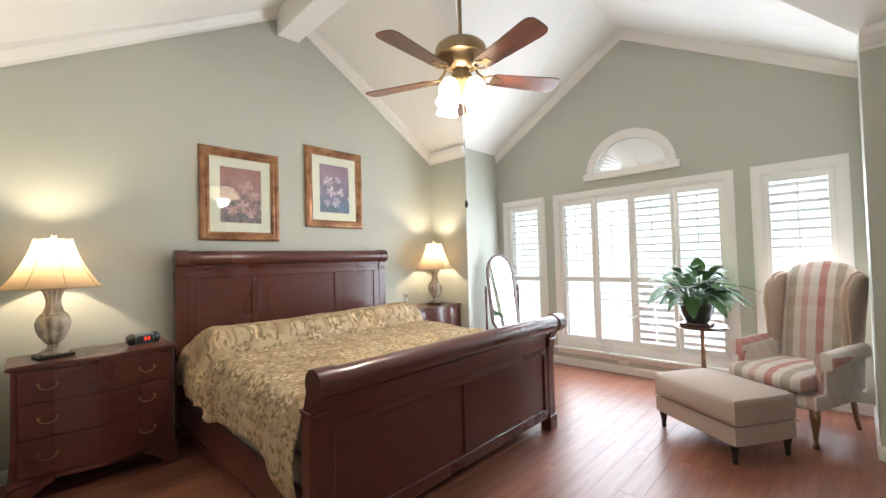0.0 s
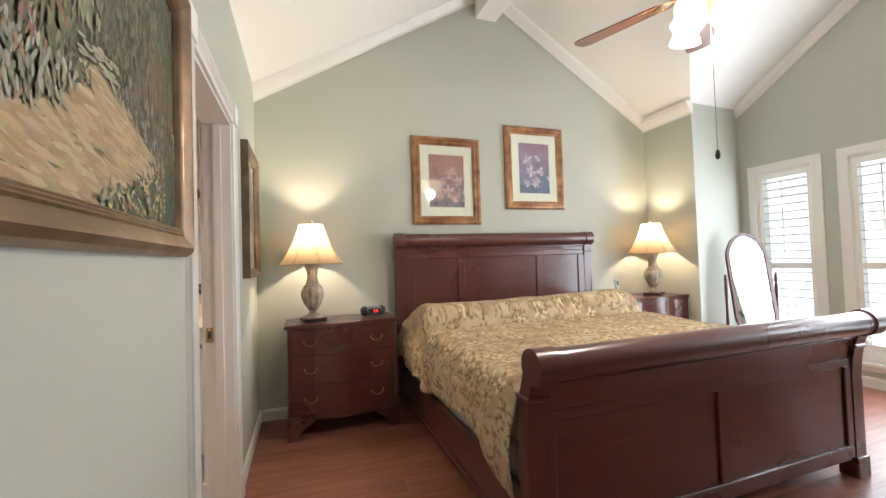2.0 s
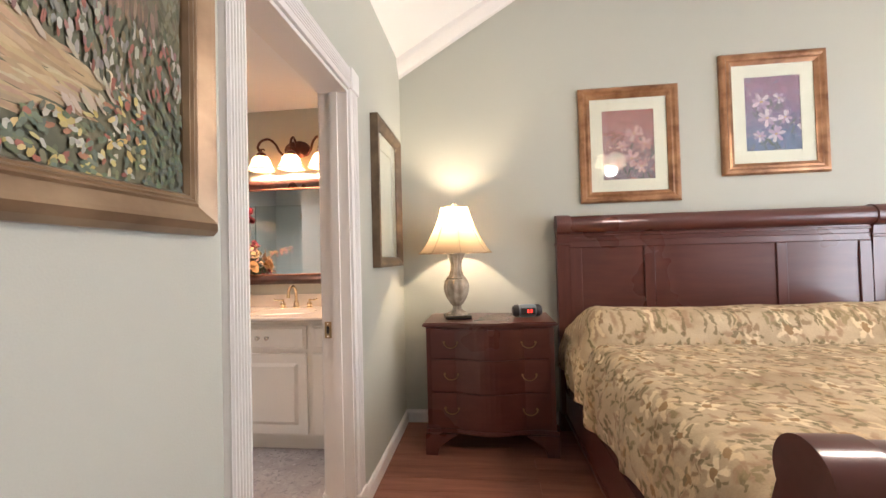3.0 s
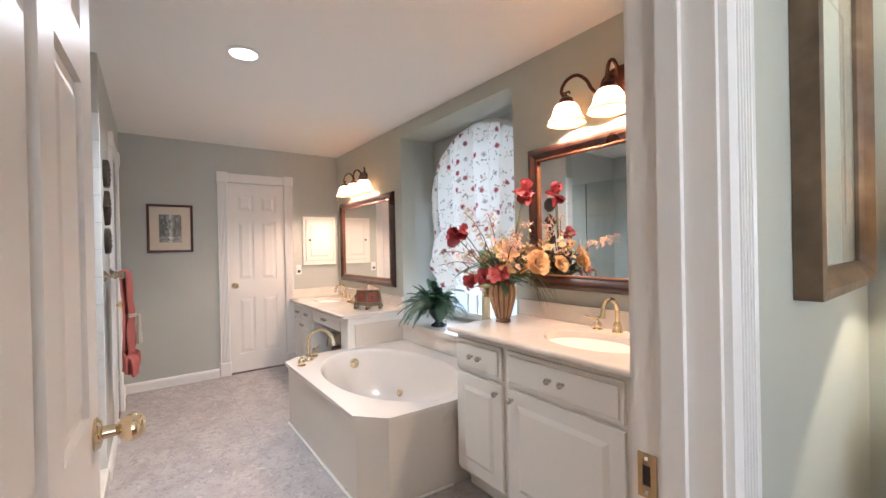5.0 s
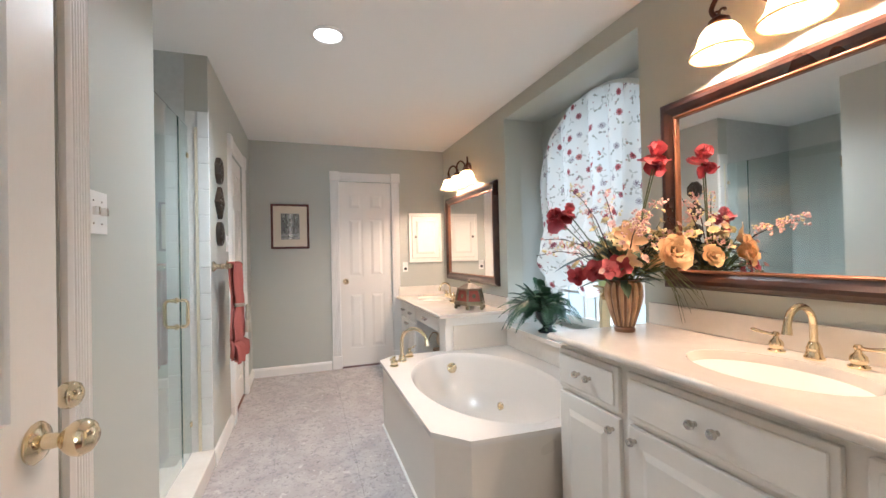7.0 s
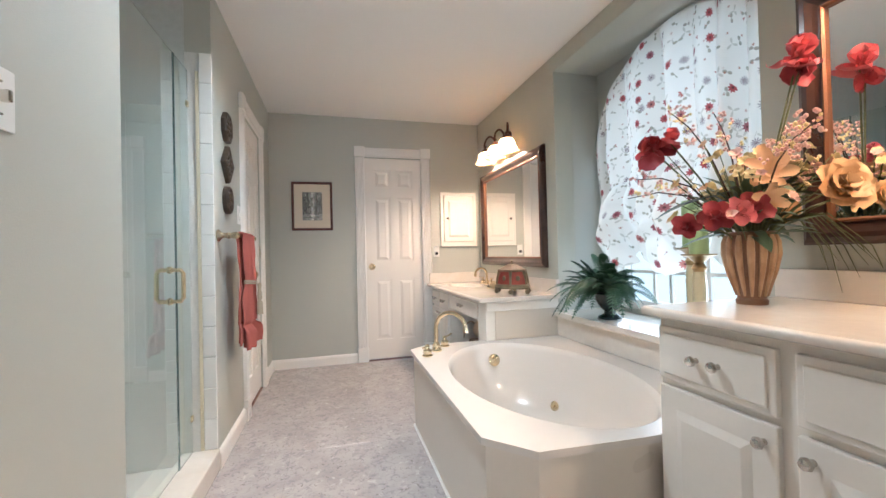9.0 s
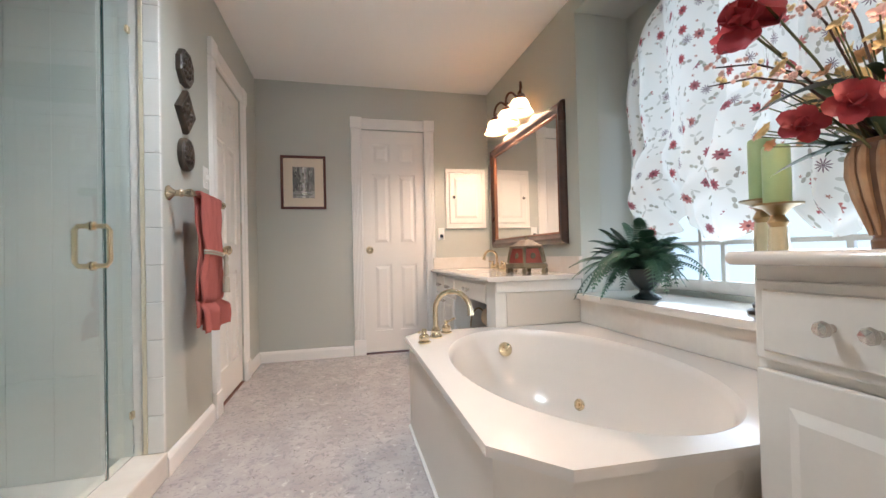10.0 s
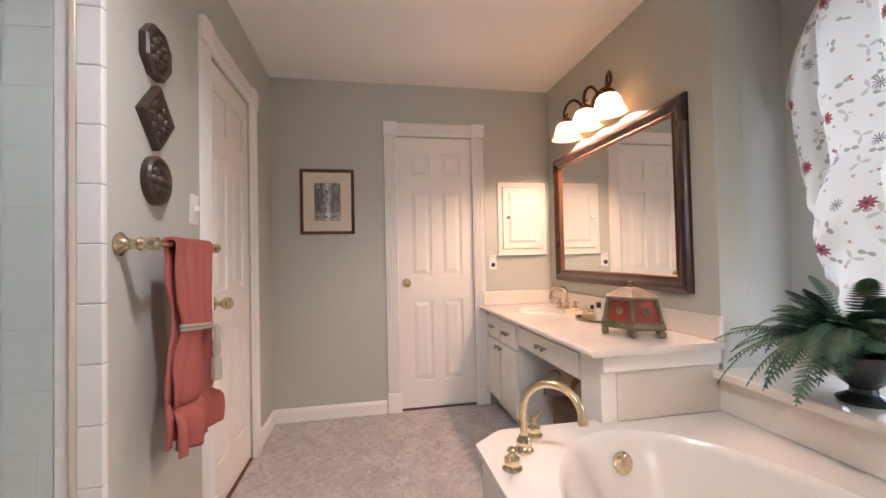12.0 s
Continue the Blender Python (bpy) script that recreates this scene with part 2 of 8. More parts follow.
def tube(bm, pts, radius, seg=10, ends=True):
    """A round bar along points; radius may be one number or one a point."""
    pts = [Vector(p) for p in pts]
    rad = radius if isinstance(radius, (list, tuple)) else [radius] * len(pts)
    rings = []
    up = Vector((0, 0, 1))
    for i, p in enumerate(pts):
        d = (pts[min(i + 1, len(pts) - 1)] - pts[max(i - 1, 0)]).normalized()
        if abs(d.dot(up)) > 0.95:
            up = Vector((1, 0, 0)) if abs(d.x) < 0.9 else Vector((0, 1, 0))
        s = d.cross(up).normalized()
        u = s.cross(d).normalized()
        up = u
        rings.append([bm.verts.new(p + rad[i] * (math.cos(2 * math.pi * k / seg) * s + math.sin(2 * math.pi * k / seg) * u)) for k in range(seg)])
    for a, b in zip(rings, rings[1:]):
        for k in range(seg):
            j = (k + 1) % seg
            bm.faces.new((a[k], a[j], b[j], b[k]))
    if ends:
        bm.faces.new(rings[0])
        bm.faces.new(rings[-1])
    return bm


def arc(cx, cz, r, a0, a1, n, y=0.0, rz=None):
    """Points of an arc in the x-z plane."""
    rz = rz or r
    return [(cx + r * math.cos(radians(a0 + (a1 - a0) * i / n)), y, cz + rz * math.sin(radians(a0 + (a1 - a0) * i / n))) for i in range(n + 1)]


def prism(bm, outline, axis, lo, hi, holes=()):
    """A slab: an outline in the plane across the axis, with holes, from lo to hi along it."""
    def at(p, v):
        return {"x": (v, p[0], p[1]), "y": (p[0], v, p[1]), "z": (p[0], p[1], v)}[axis]
    edges = []
    for loop in (outline, *holes):
        vs = [bm.verts.new(at(p, lo)) for p in loop]
        edges += [bm.edges.new((vs[i], vs[(i + 1) % len(vs)])) for i in range(len(vs))]
    if holes:
        faces = [f for f in bmesh.ops.triangle_fill(bm, edges=edges, use_beauty=True)["geom"] if isinstance(f, bmesh.types.BMFace)]
    else:
        faces = [bm.faces.new([e.verts[0] if e.verts[0] in edges[i - 1].verts else e.verts[1] for i, e in enumerate(edges)])]
    ext = bmesh.ops.extrude_face_region(bm, geom=faces)["geom"]
    d = Vector(at((0, 0), hi - lo))
    for v in ext:
        if isinstance(v, bmesh.types.BMVert):
            v.co += d
    return bm


def P(outline, axis, lo, hi, holes=()):
    return prism(bmesh.new(), outline, axis, lo, hi, holes)


def rect(a0, a1, b0, b1):
    return [(a0, b0), (a1, b0), (a1, b1), (a0, b1)]


def sweep(bm, profile, path, closed=False):
    """Draws a profile of (across, up) along points; the profile's up follows the given side vectors: path of (point, across, up)."""
    rings = [[bm.verts.new(Vector(p) + a * Vector(ac) + u * Vector(up)) for a, u in profile] for p, ac, up in path]
    n = len(profile)
    seq = list(zip(rings, rings[1:])) + ([(rings[-1], rings[0])] if closed else [])
    for a, b in seq:
        for k in range(n):
            j = (k + 1) % n
            bm.faces.new((a[k], a[j], b[j], b[k]))
    if not closed:
        bm.faces.new(rings[0])
        bm.faces.new(rings[-1])
    return bm


def frame_mould(bm, x0, x1, z0, z1, profile):
    """A mitred picture frame in the x-z plane; profile of (inwards from the outer edge, out of the wall towards -y)."""
    cs = [(x0, z0, 1, 1), (x1, z0, -1, 1), (x1, z1, -1, -1), (x0, z1, 1, -1)]
    rings = [[bm.verts.new((x + sx * a, -o, z + sz * a)) for a, o in profile] for x, z, sx, sz in cs]
    n = len(profile)
    for i in range(4):
        a, b = rings[i], rings[(i + 1) % 4]
        for k in range(n):
            j = (k + 1) % n
            bm.faces.new((a[k], a[j], b[j], b[k]))
    return bm


# ---- bedroom shell ----
RX, RY, RZ = 2.15, 1.83, 3.95      # ridges
EX, BX, NY, SY = 5.06, 4.10, 4.04, -1.6
BN, BS, BNE, BSE = 3.43, 0.0, 3.64, -0.03


def ceil_piece(bm, pts):
    vs = [bm.verts.new(p) for p in pts]
    bm.faces.new(vs)


bm = bmesh.new()
ceil_piece(bm, [(0, SY, 2.72), (RX, SY, RZ), (RX, NY, RZ), (0, NY, 2.72)])
ceil_piece(bm, [(RX, RY, RZ), (BX, BN, 2.76), (BX, NY, 2.76), (RX, NY, RZ)])
ceil_piece(bm, [(RX, RY, RZ), (RX, SY, RZ), (BX, SY, 2.76), (BX, BS, 2.76)])
ceil_piece(bm, [(RX, RY, RZ), (BX, RY, RZ), (BX, BN, 2.76)])
ceil_piece(bm, [(BX, RY, RZ), (EX, RY, RZ), (EX, BNE, 2.85), (BX, BN, 2.76)])
ceil_piece(bm, [(RX, RY, RZ), (BX, BS, 2.76), (BX, RY, RZ)])
ceil_piece(bm, [(BX, RY, RZ), (BX, BS, 2.76), (EX, BSE, 2.87), (EX, RY, RZ)])
bmesh.ops.remove_doubles(bm, verts=bm.verts, dist=0.0005)
up = bmesh.ops.extrude_face_region(bm, geom=list(bm.faces))["geom"]
for v in up:
    if isinstance(v, bmesh.types.BMVert):
        v.co.z += 0.15
structure("ceiling_bedroom", bm, M_CEIL, "white vaulted cross-gable bedroom ceiling", "ceiling")
structure("ridge_beam", B(2.02, 2.24, SY, NY - 0.002, 3.63, 3.99, 0.004), M_CEIL, "white boxed ridge beam under the vault", "beam")

# north wall, its stub, splayed bay sides, window wall, south and west walls
structure("wall_north", P([(-4.64, 0), (BX, 0), (BX, 2.95), (RX, 4.08), (0, 2.90), (-4.64, 2.60)], "y", NY, NY + 0.14,
          [rect(-2.95, -1.545, 0.60, 2.31)]), M_WALL, "sage green painted gable wall", "wall")
structure("wall_stub_north", P([(BX, NY + 0.14), (BX, BN), (EX, BNE), (EX, NY + 0.14)], "z", 0, 3.0), M_WALL, "sage green wall stub beside the window bay", "wall")
structure("wall_stub_south", P([(BX, SY), (EX, SY), (EX, BSE), (BX, BS)], "z", 0, 3.0), M_WALL, "sage green wall stub beside the window bay", "wall")
arch_hole = [(1.80 + 0.40 * math.cos(a), 2.335 + 0.365 * math.sin(a)) for a in [math.pi * i / 16 for i in range(17)]]
WINDOWS = [(2.96, 3.46), (0.92, 2.67), (0.13, 0.62)]
structure("wall_east", P([(BSE - 0.2, 0), (BNE + 0.2, 0), (BNE + 0.2, 2.95), (RY, 4.10), (BSE - 0.2, 2.95)], "x", EX, EX + 0.16,
          [rect(a, b, 0.31, 2.07) for a, b in WINDOWS] + [arch_hole]), M_WALL, "sage green painted gable wall with windows", "wall")
structure("wall_south", P([(-0.13, 0), (BX + 0.1, 0), (BX + 0.1, 2.9), (RX, 4.08), (-0.13, 2.8)], "y", SY - 0.14, SY), M_WALL, "sage green painted wall", "wall")
DY0, DY1 = 2.03, 2.862
structure("wall_west", P([(SY - 0.14, 0), (DY0, 0), (DY0, 2.04), (DY1, 2.04), (DY1, 0), (NY, 0), (NY, 2.86), (SY - 0.14, 2.86)], "x", -0.13, 0), M_WALL,
          "sage green painted wall with a doorway", "wall")

# ---- bathroom shell ----
BW, BSY, BCZ = -4.50, 1.95, 2.42
SH0, SH1 = -2.692, -1.79
structure("wall_bath_west", P([(0.7, 0), (2.83, 0), (2.83, 2.03), (3.41, 2.03), (3.41, 0), (NY, 0), (NY, 2.56), (0.7, 2.56)], "x", BW - 0.14, BW), M_BATHWALL,
          "grey-green painted bathroom wall", "wall")
structure("wall_bath_south", P([(BW, 0), (-4.0, 0), (-4.0, 2.03), (-3.38, 2.03), (-3.38, 0), (SH0, 0), (SH0, 2.47), (SH1, 2.47), (SH1, 0), (-1.16, 0), (-1.16, 2.03), (-0.42, 2.03),
          (-0.42, 0), (-0.13, 0), (-0.13, 2.56), (BW, 2.56)], "y", BSY - 0.12, BSY), M_BATHWALL, "grey-green painted bathroom wall with doors", "wall")
structure("ceiling_bath", B(BW - 0.14, -0.13, 0.6, NY, BCZ, BCZ + 0.14), M_CEIL, "flat white bathroom ceiling", "ceiling")
structure("wall_bath_behind", B(BW, -0.13, 0.7, 0.8, 0, BCZ), M_BATHWALL, "plain wall behind the bathroom", "wall")
# window niche
NB = 4.40
for nm, a in (("wall_niche_west", (-3.07, -2.95, NY + 0.1405, NB + 0.14, 0.45, 2.43)), ("wall_niche_east", (-1.545, -1.425, NY + 0.1405, NB + 0.14, 0.45, 2.43)), ("wall_niche_top", (-2.95, -1.545, NY + 0.1405, NB + 0.14, 2.31, 2.43))):
    structure(nm, B(*a), M_BATHWALL, "grey-green window niche side over the tub", "wall")
AX0, AX1, AZ = -2.79, -1.61, 1.66
arch_bath = [(AX0, 0.66), (AX1, 0.66)] + [((AX0 + AX1) / 2 + 0.59 * math.cos(a), AZ + 0.56 * math.sin(a)) for a in [math.pi * i / 20 for i in range(21)]]
structure("wall_niche_back", P(rect(-2.95, -1.545, 0.60, 2.31), "y", NB, NB + 0.12, [arch_bath]), M_BATHWALL, "grey-green niche wall with an arched window", "wall")

# floors
floor = structure("floor_bedroom", B(-0.02, EX + 0.1, SY, NY, -0.12, -0.004), M_SUB, "cherry laminate plank floor", "floor")
bath_floor = structure("floor_bath", B(BW - 0.02, -0.02, 0.8, NY, -0.12, -0.003), M_TILESUB, "grey mottled vinyl tile floor", "floor")


# ---- bedroom trim ----
def crown_path(pts, side):
    return [(p, side, (0, 0, 1)) for p in pts]


CROWN = [(0, 0.02), (0.015, 0.0), (0.022, 0.025), (0.055, 0.06), (0.075, 0.085), (0.085, 0.13), (0, 0.13)]
bm = bmesh.new()
sweep(bm, CROWN, crown_path([(0.0, NY, 2.585), (2.02, NY, 3.785)], (0, -1, 0)))
sweep(bm, CROWN, crown_path([(2.24, NY, 3.785), (BX, NY, 2.635)], (0, -1, 0)))
structure("crown_moulding_north", bm, M_TRIM, "white crown moulding along the gable", "crown moulding")
structure("crown_moulding_stub_north", sweep(bmesh.new(), CROWN, crown_path([(BX, NY, 2.64), (BX, BN - 0.02, 2.64)], (-1, 0, 0))), M_TRIM, "white crown moulding on the wall stub", "crown moulding")
structure("crown_moulding_stub_south", sweep(bmesh.new(), CROWN, crown_path([(BX, BS, 2.64), (BX, SY, 2.64)], (-1, 0, 0))), M_TRIM, "white crown moulding on the wall stub", "crown moulding")
bm = bmesh.new()
CR2 = [(0, 0.0), (0.02, 0.0), (0.05, 0.05), (0.07, 0.14), (0, 0.14)]
sweep(bm, CR2, crown_path([(EX, BNE, 2.74), (EX, RY, 3.84)], (-1, 0, 0)))
sweep(bm, CR2, crown_path([(EX, RY, 3.84), (EX, BSE, 2.76)], (-1, 0, 0)))
structure("crown_moulding_east", bm, M_TRIM, "white moulding along the window gable", "crown moulding")

BASE = [(0, 0), (0.016, 0), (0.016, 0.07), (0.010, 0.085), (0.004, 0.092), (0, 0.092)]


def baseboard(p, q, side, material=None):
    return structure("baseboard", sweep(bmesh.new(), BASE, crown_path([p, q], side)), material or M_TRIM, "white painted baseboard", "baseboard")


baseboard((0, NY, 0), (BX, NY, 0), (0, -1, 0))
baseboard((BX, NY, 0), (BX, BN, 0), (-1, 0, 0))
baseboard((EX, BNE, 0), (EX, BSE, 0), (-1, 0, 0))
baseboard((BX, BN, 0), (EX, BNE, 0), (0, -1, 0))
baseboard((EX, BSE, 0), (BX, BS, 0), (0, 1, 0))
baseboard((BX, BS, 0), (BX, SY, 0), (-1, 0, 0))
baseboard((0, 2.96, 0), (0, NY, 0), (1, 0, 0))
baseboard((0, SY, 0), (0, 1.92, 0), (1, 0, 0))

FLUTE = [(0, 0), (0, 0.014)] + [(0.012 + 0.0125 * i + d, h) for i in range(6) for d, h in ((0, 0.020), (0.004, 0.020), (0.006, 0.013), (0.010, 0.013))] + [(0.092, 0.020), (0.092, 0.014), (0.095, 0)]


def door_casing(name, label, w0, w1, top, m):
    """A fluted casing round an opening from w0 to w1 along local x on the wall plane y=0, facing -y, with corner blocks and plinths."""
    t = new(name)
    tagged(t, label, "door casing", kind="structure")
    t.matrix_basis = m
    for x, sx in ((w0, -1), (w1, 1)):
        bm = bmesh.new()
        sweep(bm, [(a * sx, h) for a, h in FLUTE], [((x, 0, 0.14), (1, 0, 0), (0, -1, 0)), ((x, 0, top), (1, 0, 0), (0, -1, 0))])
        part("side_casing", bm, M_TRIM, t)
        lo, hi = (x - 0.100, x + 0.004) if sx < 0 else (x - 0.004, x + 0.100)
        part("plinth_block", B(lo, hi, -0.028, 0, 0, 0.14, 0.004), M_TRIM, t)
        part("corner_block", B(lo, hi, -0.028, 0, top, top + 0.105, 0.004), M_TRIM, t)
    bm = bmesh.new()
    sweep(bm, FLUTE, [((w0 + 0.004, 0, top + 0.003), (0, 0, 1), (0, -1, 0)), ((w1 - 0.004, 0, top + 0.003), (0, 0, 1), (0, -1, 0))])
    part("head_casing", bm, M_TRIM, t)
    return t


def six_panel_door(name, label, w, h, m, knob_x, swing_knob=True, both=True, hinges=False):
    """A six-panel door leaf, local x 0..w, y 0 is its front (-y) face, 0.035 thick."""
    t = new(name)
    tagged(t, label, "door")
    t.matrix_basis = m
    th, st, mid = 0.035, 0.11 * min(1, w / 0.7), 0.09 * min(1, w / 0.7)
    cw = (w - 2 * st - mid) / 2
    rows = [(0.20, 0.80), (0.98, 1.62), (1.72, h - 0.12)]
    holes = [rect(x, x + cw, a, b) for a, b in rows for x in (st, st + cw + mid)]
    part("door_frame", P(rect(0, w, 0.008, h), "y", 0, th, holes), M_DOOR, t)
    for a, b in rows:
        for x in (st, st + cw + mid):
            bm = bmesh.new()
            for s, y0 in ((-1, 0.0), (1, th)):
                o, i, d1, d2 = 0.0, 0.045, 0.012, 0.003
                yy = [y0 - s * d1, y0 - s * d2]
                ou = [bm.verts.new((px, yy[0], pz)) for px, pz in rect(x, x + cw, a, b)]
                mi = [bm.verts.new((px, yy[0], pz)) for px, pz in rect(x + 0.018, x + cw - 0.018, a + 0.018, b - 0.018)]
                inn = [bm.verts.new((px, yy[1], pz)) for px, pz in rect(x + i, x + cw - i, a + i, b - i)]
                for k in range(4):
                    j = (k + 1) % 4
                    bm.faces.new((ou[k], ou[j], mi[j], mi[k]))
                    bm.faces.new((mi[k], mi[j], inn[j], inn[k]))
                bm.faces.new(inn)
            part("panel", bm, M_DOOR, t)
    prof = [(0.0, 0), (0.031, 0.0), (0.033, 0.004), (0.028, 0.010), (0.013, 0.014), (0.011, 0.034), (0.018, 0.040), (0.027, 0.052), (0.029, 0.064), (0.024, 0.076), (0.012, 0.083), (0, 0.084)]
    for s in ((-1, 1) if both else (-1,)):
        bm = lathe(bmesh.new(), prof, 24, (knob_x, 0 if s < 0 else th, 0.93), m=Matrix.Rotation(radians(90 if s < 0 else -90), 3, "X"))
        part("door_knob", bm, M_BRASS, t, "polished brass door knob", True)
    if hinges:
        for z in (0.25, 1.05, 1.80):
            part("hinge", tube(bmesh.new(), [(w + 0.004 if knob_x < w / 2 else -0.004, -0.006, z), (w + 0.004 if knob_x < w / 2 else -0.004, -0.006, z + 0.09)], 0.006, 8), M_CHROME, t)
    return t


# bathroom doorway: jamb lining, casings on both faces, strike plate, open leaf
bm = bmesh.new()
box(bm, -0.132, 0.002, DY0 - 0.001, DY0 + 0.016, 0, 2.025)
box(bm, -0.132, 0.002, DY1 - 0.016, DY1 + 0.001, 0, 2.025)
box(bm, -0.132, 0.002, DY0 + 0.016, DY1 - 0.016, 2.009, 2.025)
box(bm, -0.080, -0.045, DY0 + 0.016, DY0 + 0.028, 0, 2.009)
box(bm, -0.080, -0.045, DY1 - 0.028, DY1 - 0.016, 0, 2.009)
structure("door_jamb", bm, M_DOOR, "white painted door jamb lining", "door jamb")
door_casing("door_casing_bedroom", "white fluted door casing with corner blocks", DY0 + 0.005, DY1 - 0.005, 2.025, pose(0, 0, 0, 0, 0, 90))
door_casing("door_casing_bathside", "white fluted door casing with corner blocks", -DY1 + 0.005, -DY0 - 0.005, 2.025, pose(-0.13, 0, 0, 0, 0, -90))
bm = P(rect(-0.126, -0.094, 0.862, 0.938), "y", DY1 - 0.019, DY1 - 0.0155, [rect(-0.118, -0.104, 0.882, 0.918)])
plate = structure("strike_plate", bm, mat("worn_brass", (0.42, 0.31, 0.17), 0.3, 1.0, var=0.15), "worn brass strike plate on the door jamb", "strike plate")
# black slip: the uncut latch hole's shade put in as colour
part("latch_hole_shade", B(-0.118, -0.104, DY1 - 0.0165, DY1 - 0.0158, 0.882, 0.918), M_BLACK, plate)
for z in (0.871, 0.929):
    part("screw", lathe(bmesh.new(), [(0, 0), (0.0045, 0), (0.003, 0.0015), (0, 0.0015)], 10, (-0.111, DY1 - 0.019, z), m=Matrix.Rotation(radians(90), 3, "X")), M_CHROME, plate)
six_panel_door("bathroom_door", "white six-panel door standing open with brass knobs", 0.75, 2.0, pose(-0.14, 2.046, 0.005, 0, 0, 178), 0.69)

# ---- east windows ----
BRIGHT = glow("bright_daylight", (1.0, 1.0, 1.0), 1.7)
bd = structure("backdrop_garden", B(7.6, 7.62, -5, 9, -1, 6), BRIGHT, "overexposed daylight outside the bedroom windows", "backdrop")
structure("backdrop_yard", B(-6.5, 2.5, 6.4, 6.42, -1, 5), glow("pale_daylight", (0.82, 0.93, 1.0), 0.8), "pale daylight outside the bathroom window", "backdrop")


def window_casing(name, y0, y1, z0, z1, sill):
    t = new(name)
    tagged(t, "white painted window casing with plantation shutters", "window", kind="structure")
    prof = [(0, 0), (0.085, 0), (0.085, 0.014), (0.060, 0.020), (0.020, 0.024), (0, 0.020)]
    bm = bmesh.new()
    cs = [(y0, z0, -1, -1), (y1, z0, 1, -1), (y1, z1, 1, 1), (y0, z1, -1, 1)]
    rings = [[bm.verts.new((EX - o, y + sy * a, z + sz * a)) for a, o in prof] for y, z, sy, sz in cs]
    for i in range(4):
        a, b = rings[i], rings[(i + 1) % 4]
        for k in range(len(prof)):
            j = (k + 1) % len(prof)
            bm.faces.new((a[k], a[j], b[j], b[k]))
    part("window_casing", bm, M_TRIM, t)
    bm = bmesh.new()
    for a, b in ((y0 - 0.001, y0 + 0.012), (y1 - 0.012, y1 + 0.001)):
        box(bm, EX - 0.002, EX + 0.158, a, b, z0, z1)
    box(bm, EX - 0.002, EX + 0.158, y0, y1, z1 - 0.012, z1 + 0.001)
    box(bm, EX - 0.002, EX + 0.158, y0, y1, z0 - 0.001, z0 + 0.012)
    part("window_lining", bm, M_TRIM, t)
    if sill:
        part("window_sill", B(EX - 0.065, EX, y0 - 0.11, y1 + 0.11, z0 - 0.115, z0 - 0.085, 0.006, 2), M_TRIM, t)
        part("apron", B(EX - 0.022, EX, y0 - 0.08, y1 + 0.08, z0 - 0.165, z0 - 0.115, 0.004), M_TRIM, t)
    pane = part("pane", B(EX + 0.140, EX + 0.146, y0 + 0.012, y1 - 0.012, z0 + 0.012, z1 - 0.012), M_GLASS, t)
    pane.visible_shadow = False
    return t


for i, (a, b) in enumerate(WINDOWS):
    window_casing("window_%d" % (i + 1), a, b, 0.31, 2.07, True)


def shutter(y0, y1, tilt_up, tilt_low, label):
    t = thing("shutter_panel", EX + 0.02, (y0 + y1) / 2, 0.325, 0, label, "shutter", "plantation shutters")
    w, h, st = (y1 - y0) / 2, 1.73, 0.038
    part("stile", B(-0.014, 0.014, -w, -w + st, 0, h, 0.003), M_SHUTTER, t)
    part("stile", B(-0.014, 0.014, w - st, w, 0, h, 0.003), M_SHUTTER, t)
    for z0, z1 in ((0, 0.05), (0.72, 0.78), (h - 0.06, h)):
        part("rail", B(-0.014, 0.014, -w + st, w - st, z0, z1, 0.003), M_SHUTTER, t)
    lm = None
    n = 0
    for lo, hi, tilt in ((0.05, 0.72, tilt_low), (0.78, h - 0.06, tilt_up)):
        k = round((hi - lo) / 0.083)
        for i in range(k):
            z = lo + (i + 0.5) * (hi - lo) / k
            if lm is None:
                bm = bmesh.new()
                prism(bm, [(-0.040, 0), (-0.02, 0.0045), (0.02, 0.0045), (0.040, 0), (0.02, -0.0045), (-0.02, -0.0045)], "y", -w + st + 0.002, w - st - 0.002)
                lv = part("louvre", bm, M_SHUTTER, t)
                lm = lv.data
            else:
                lv = new("louvre", lm)
                lv.parent = t
            lv.matrix_basis = pose(0, 0, z, 0, tilt + random.uniform(-1.5, 1.5), 0)
        part("tilt_rod", B(-0.056, -0.046, -0.005, 0.005, lo + 0.03, hi - 0.03, 0.002), M_SHUTTER, t)
    return t


shutter(2.97, 3.45, 11, 12, "white plantation shutter panel with open louvres")
for k in range(4):
    a = 0.93 + k * 0.434
    shutter(a, a + 0.428, (13, 13, 5, 7)[k], (36, 38, 12, 10)[k], "white plantation shutter panel with tilted louvres" if k < 2 else "white plantation shutter panel with open louvres")
shutter(0.14, 0.61, 17, 34, "white plantation shutter panel with tilted louvres")

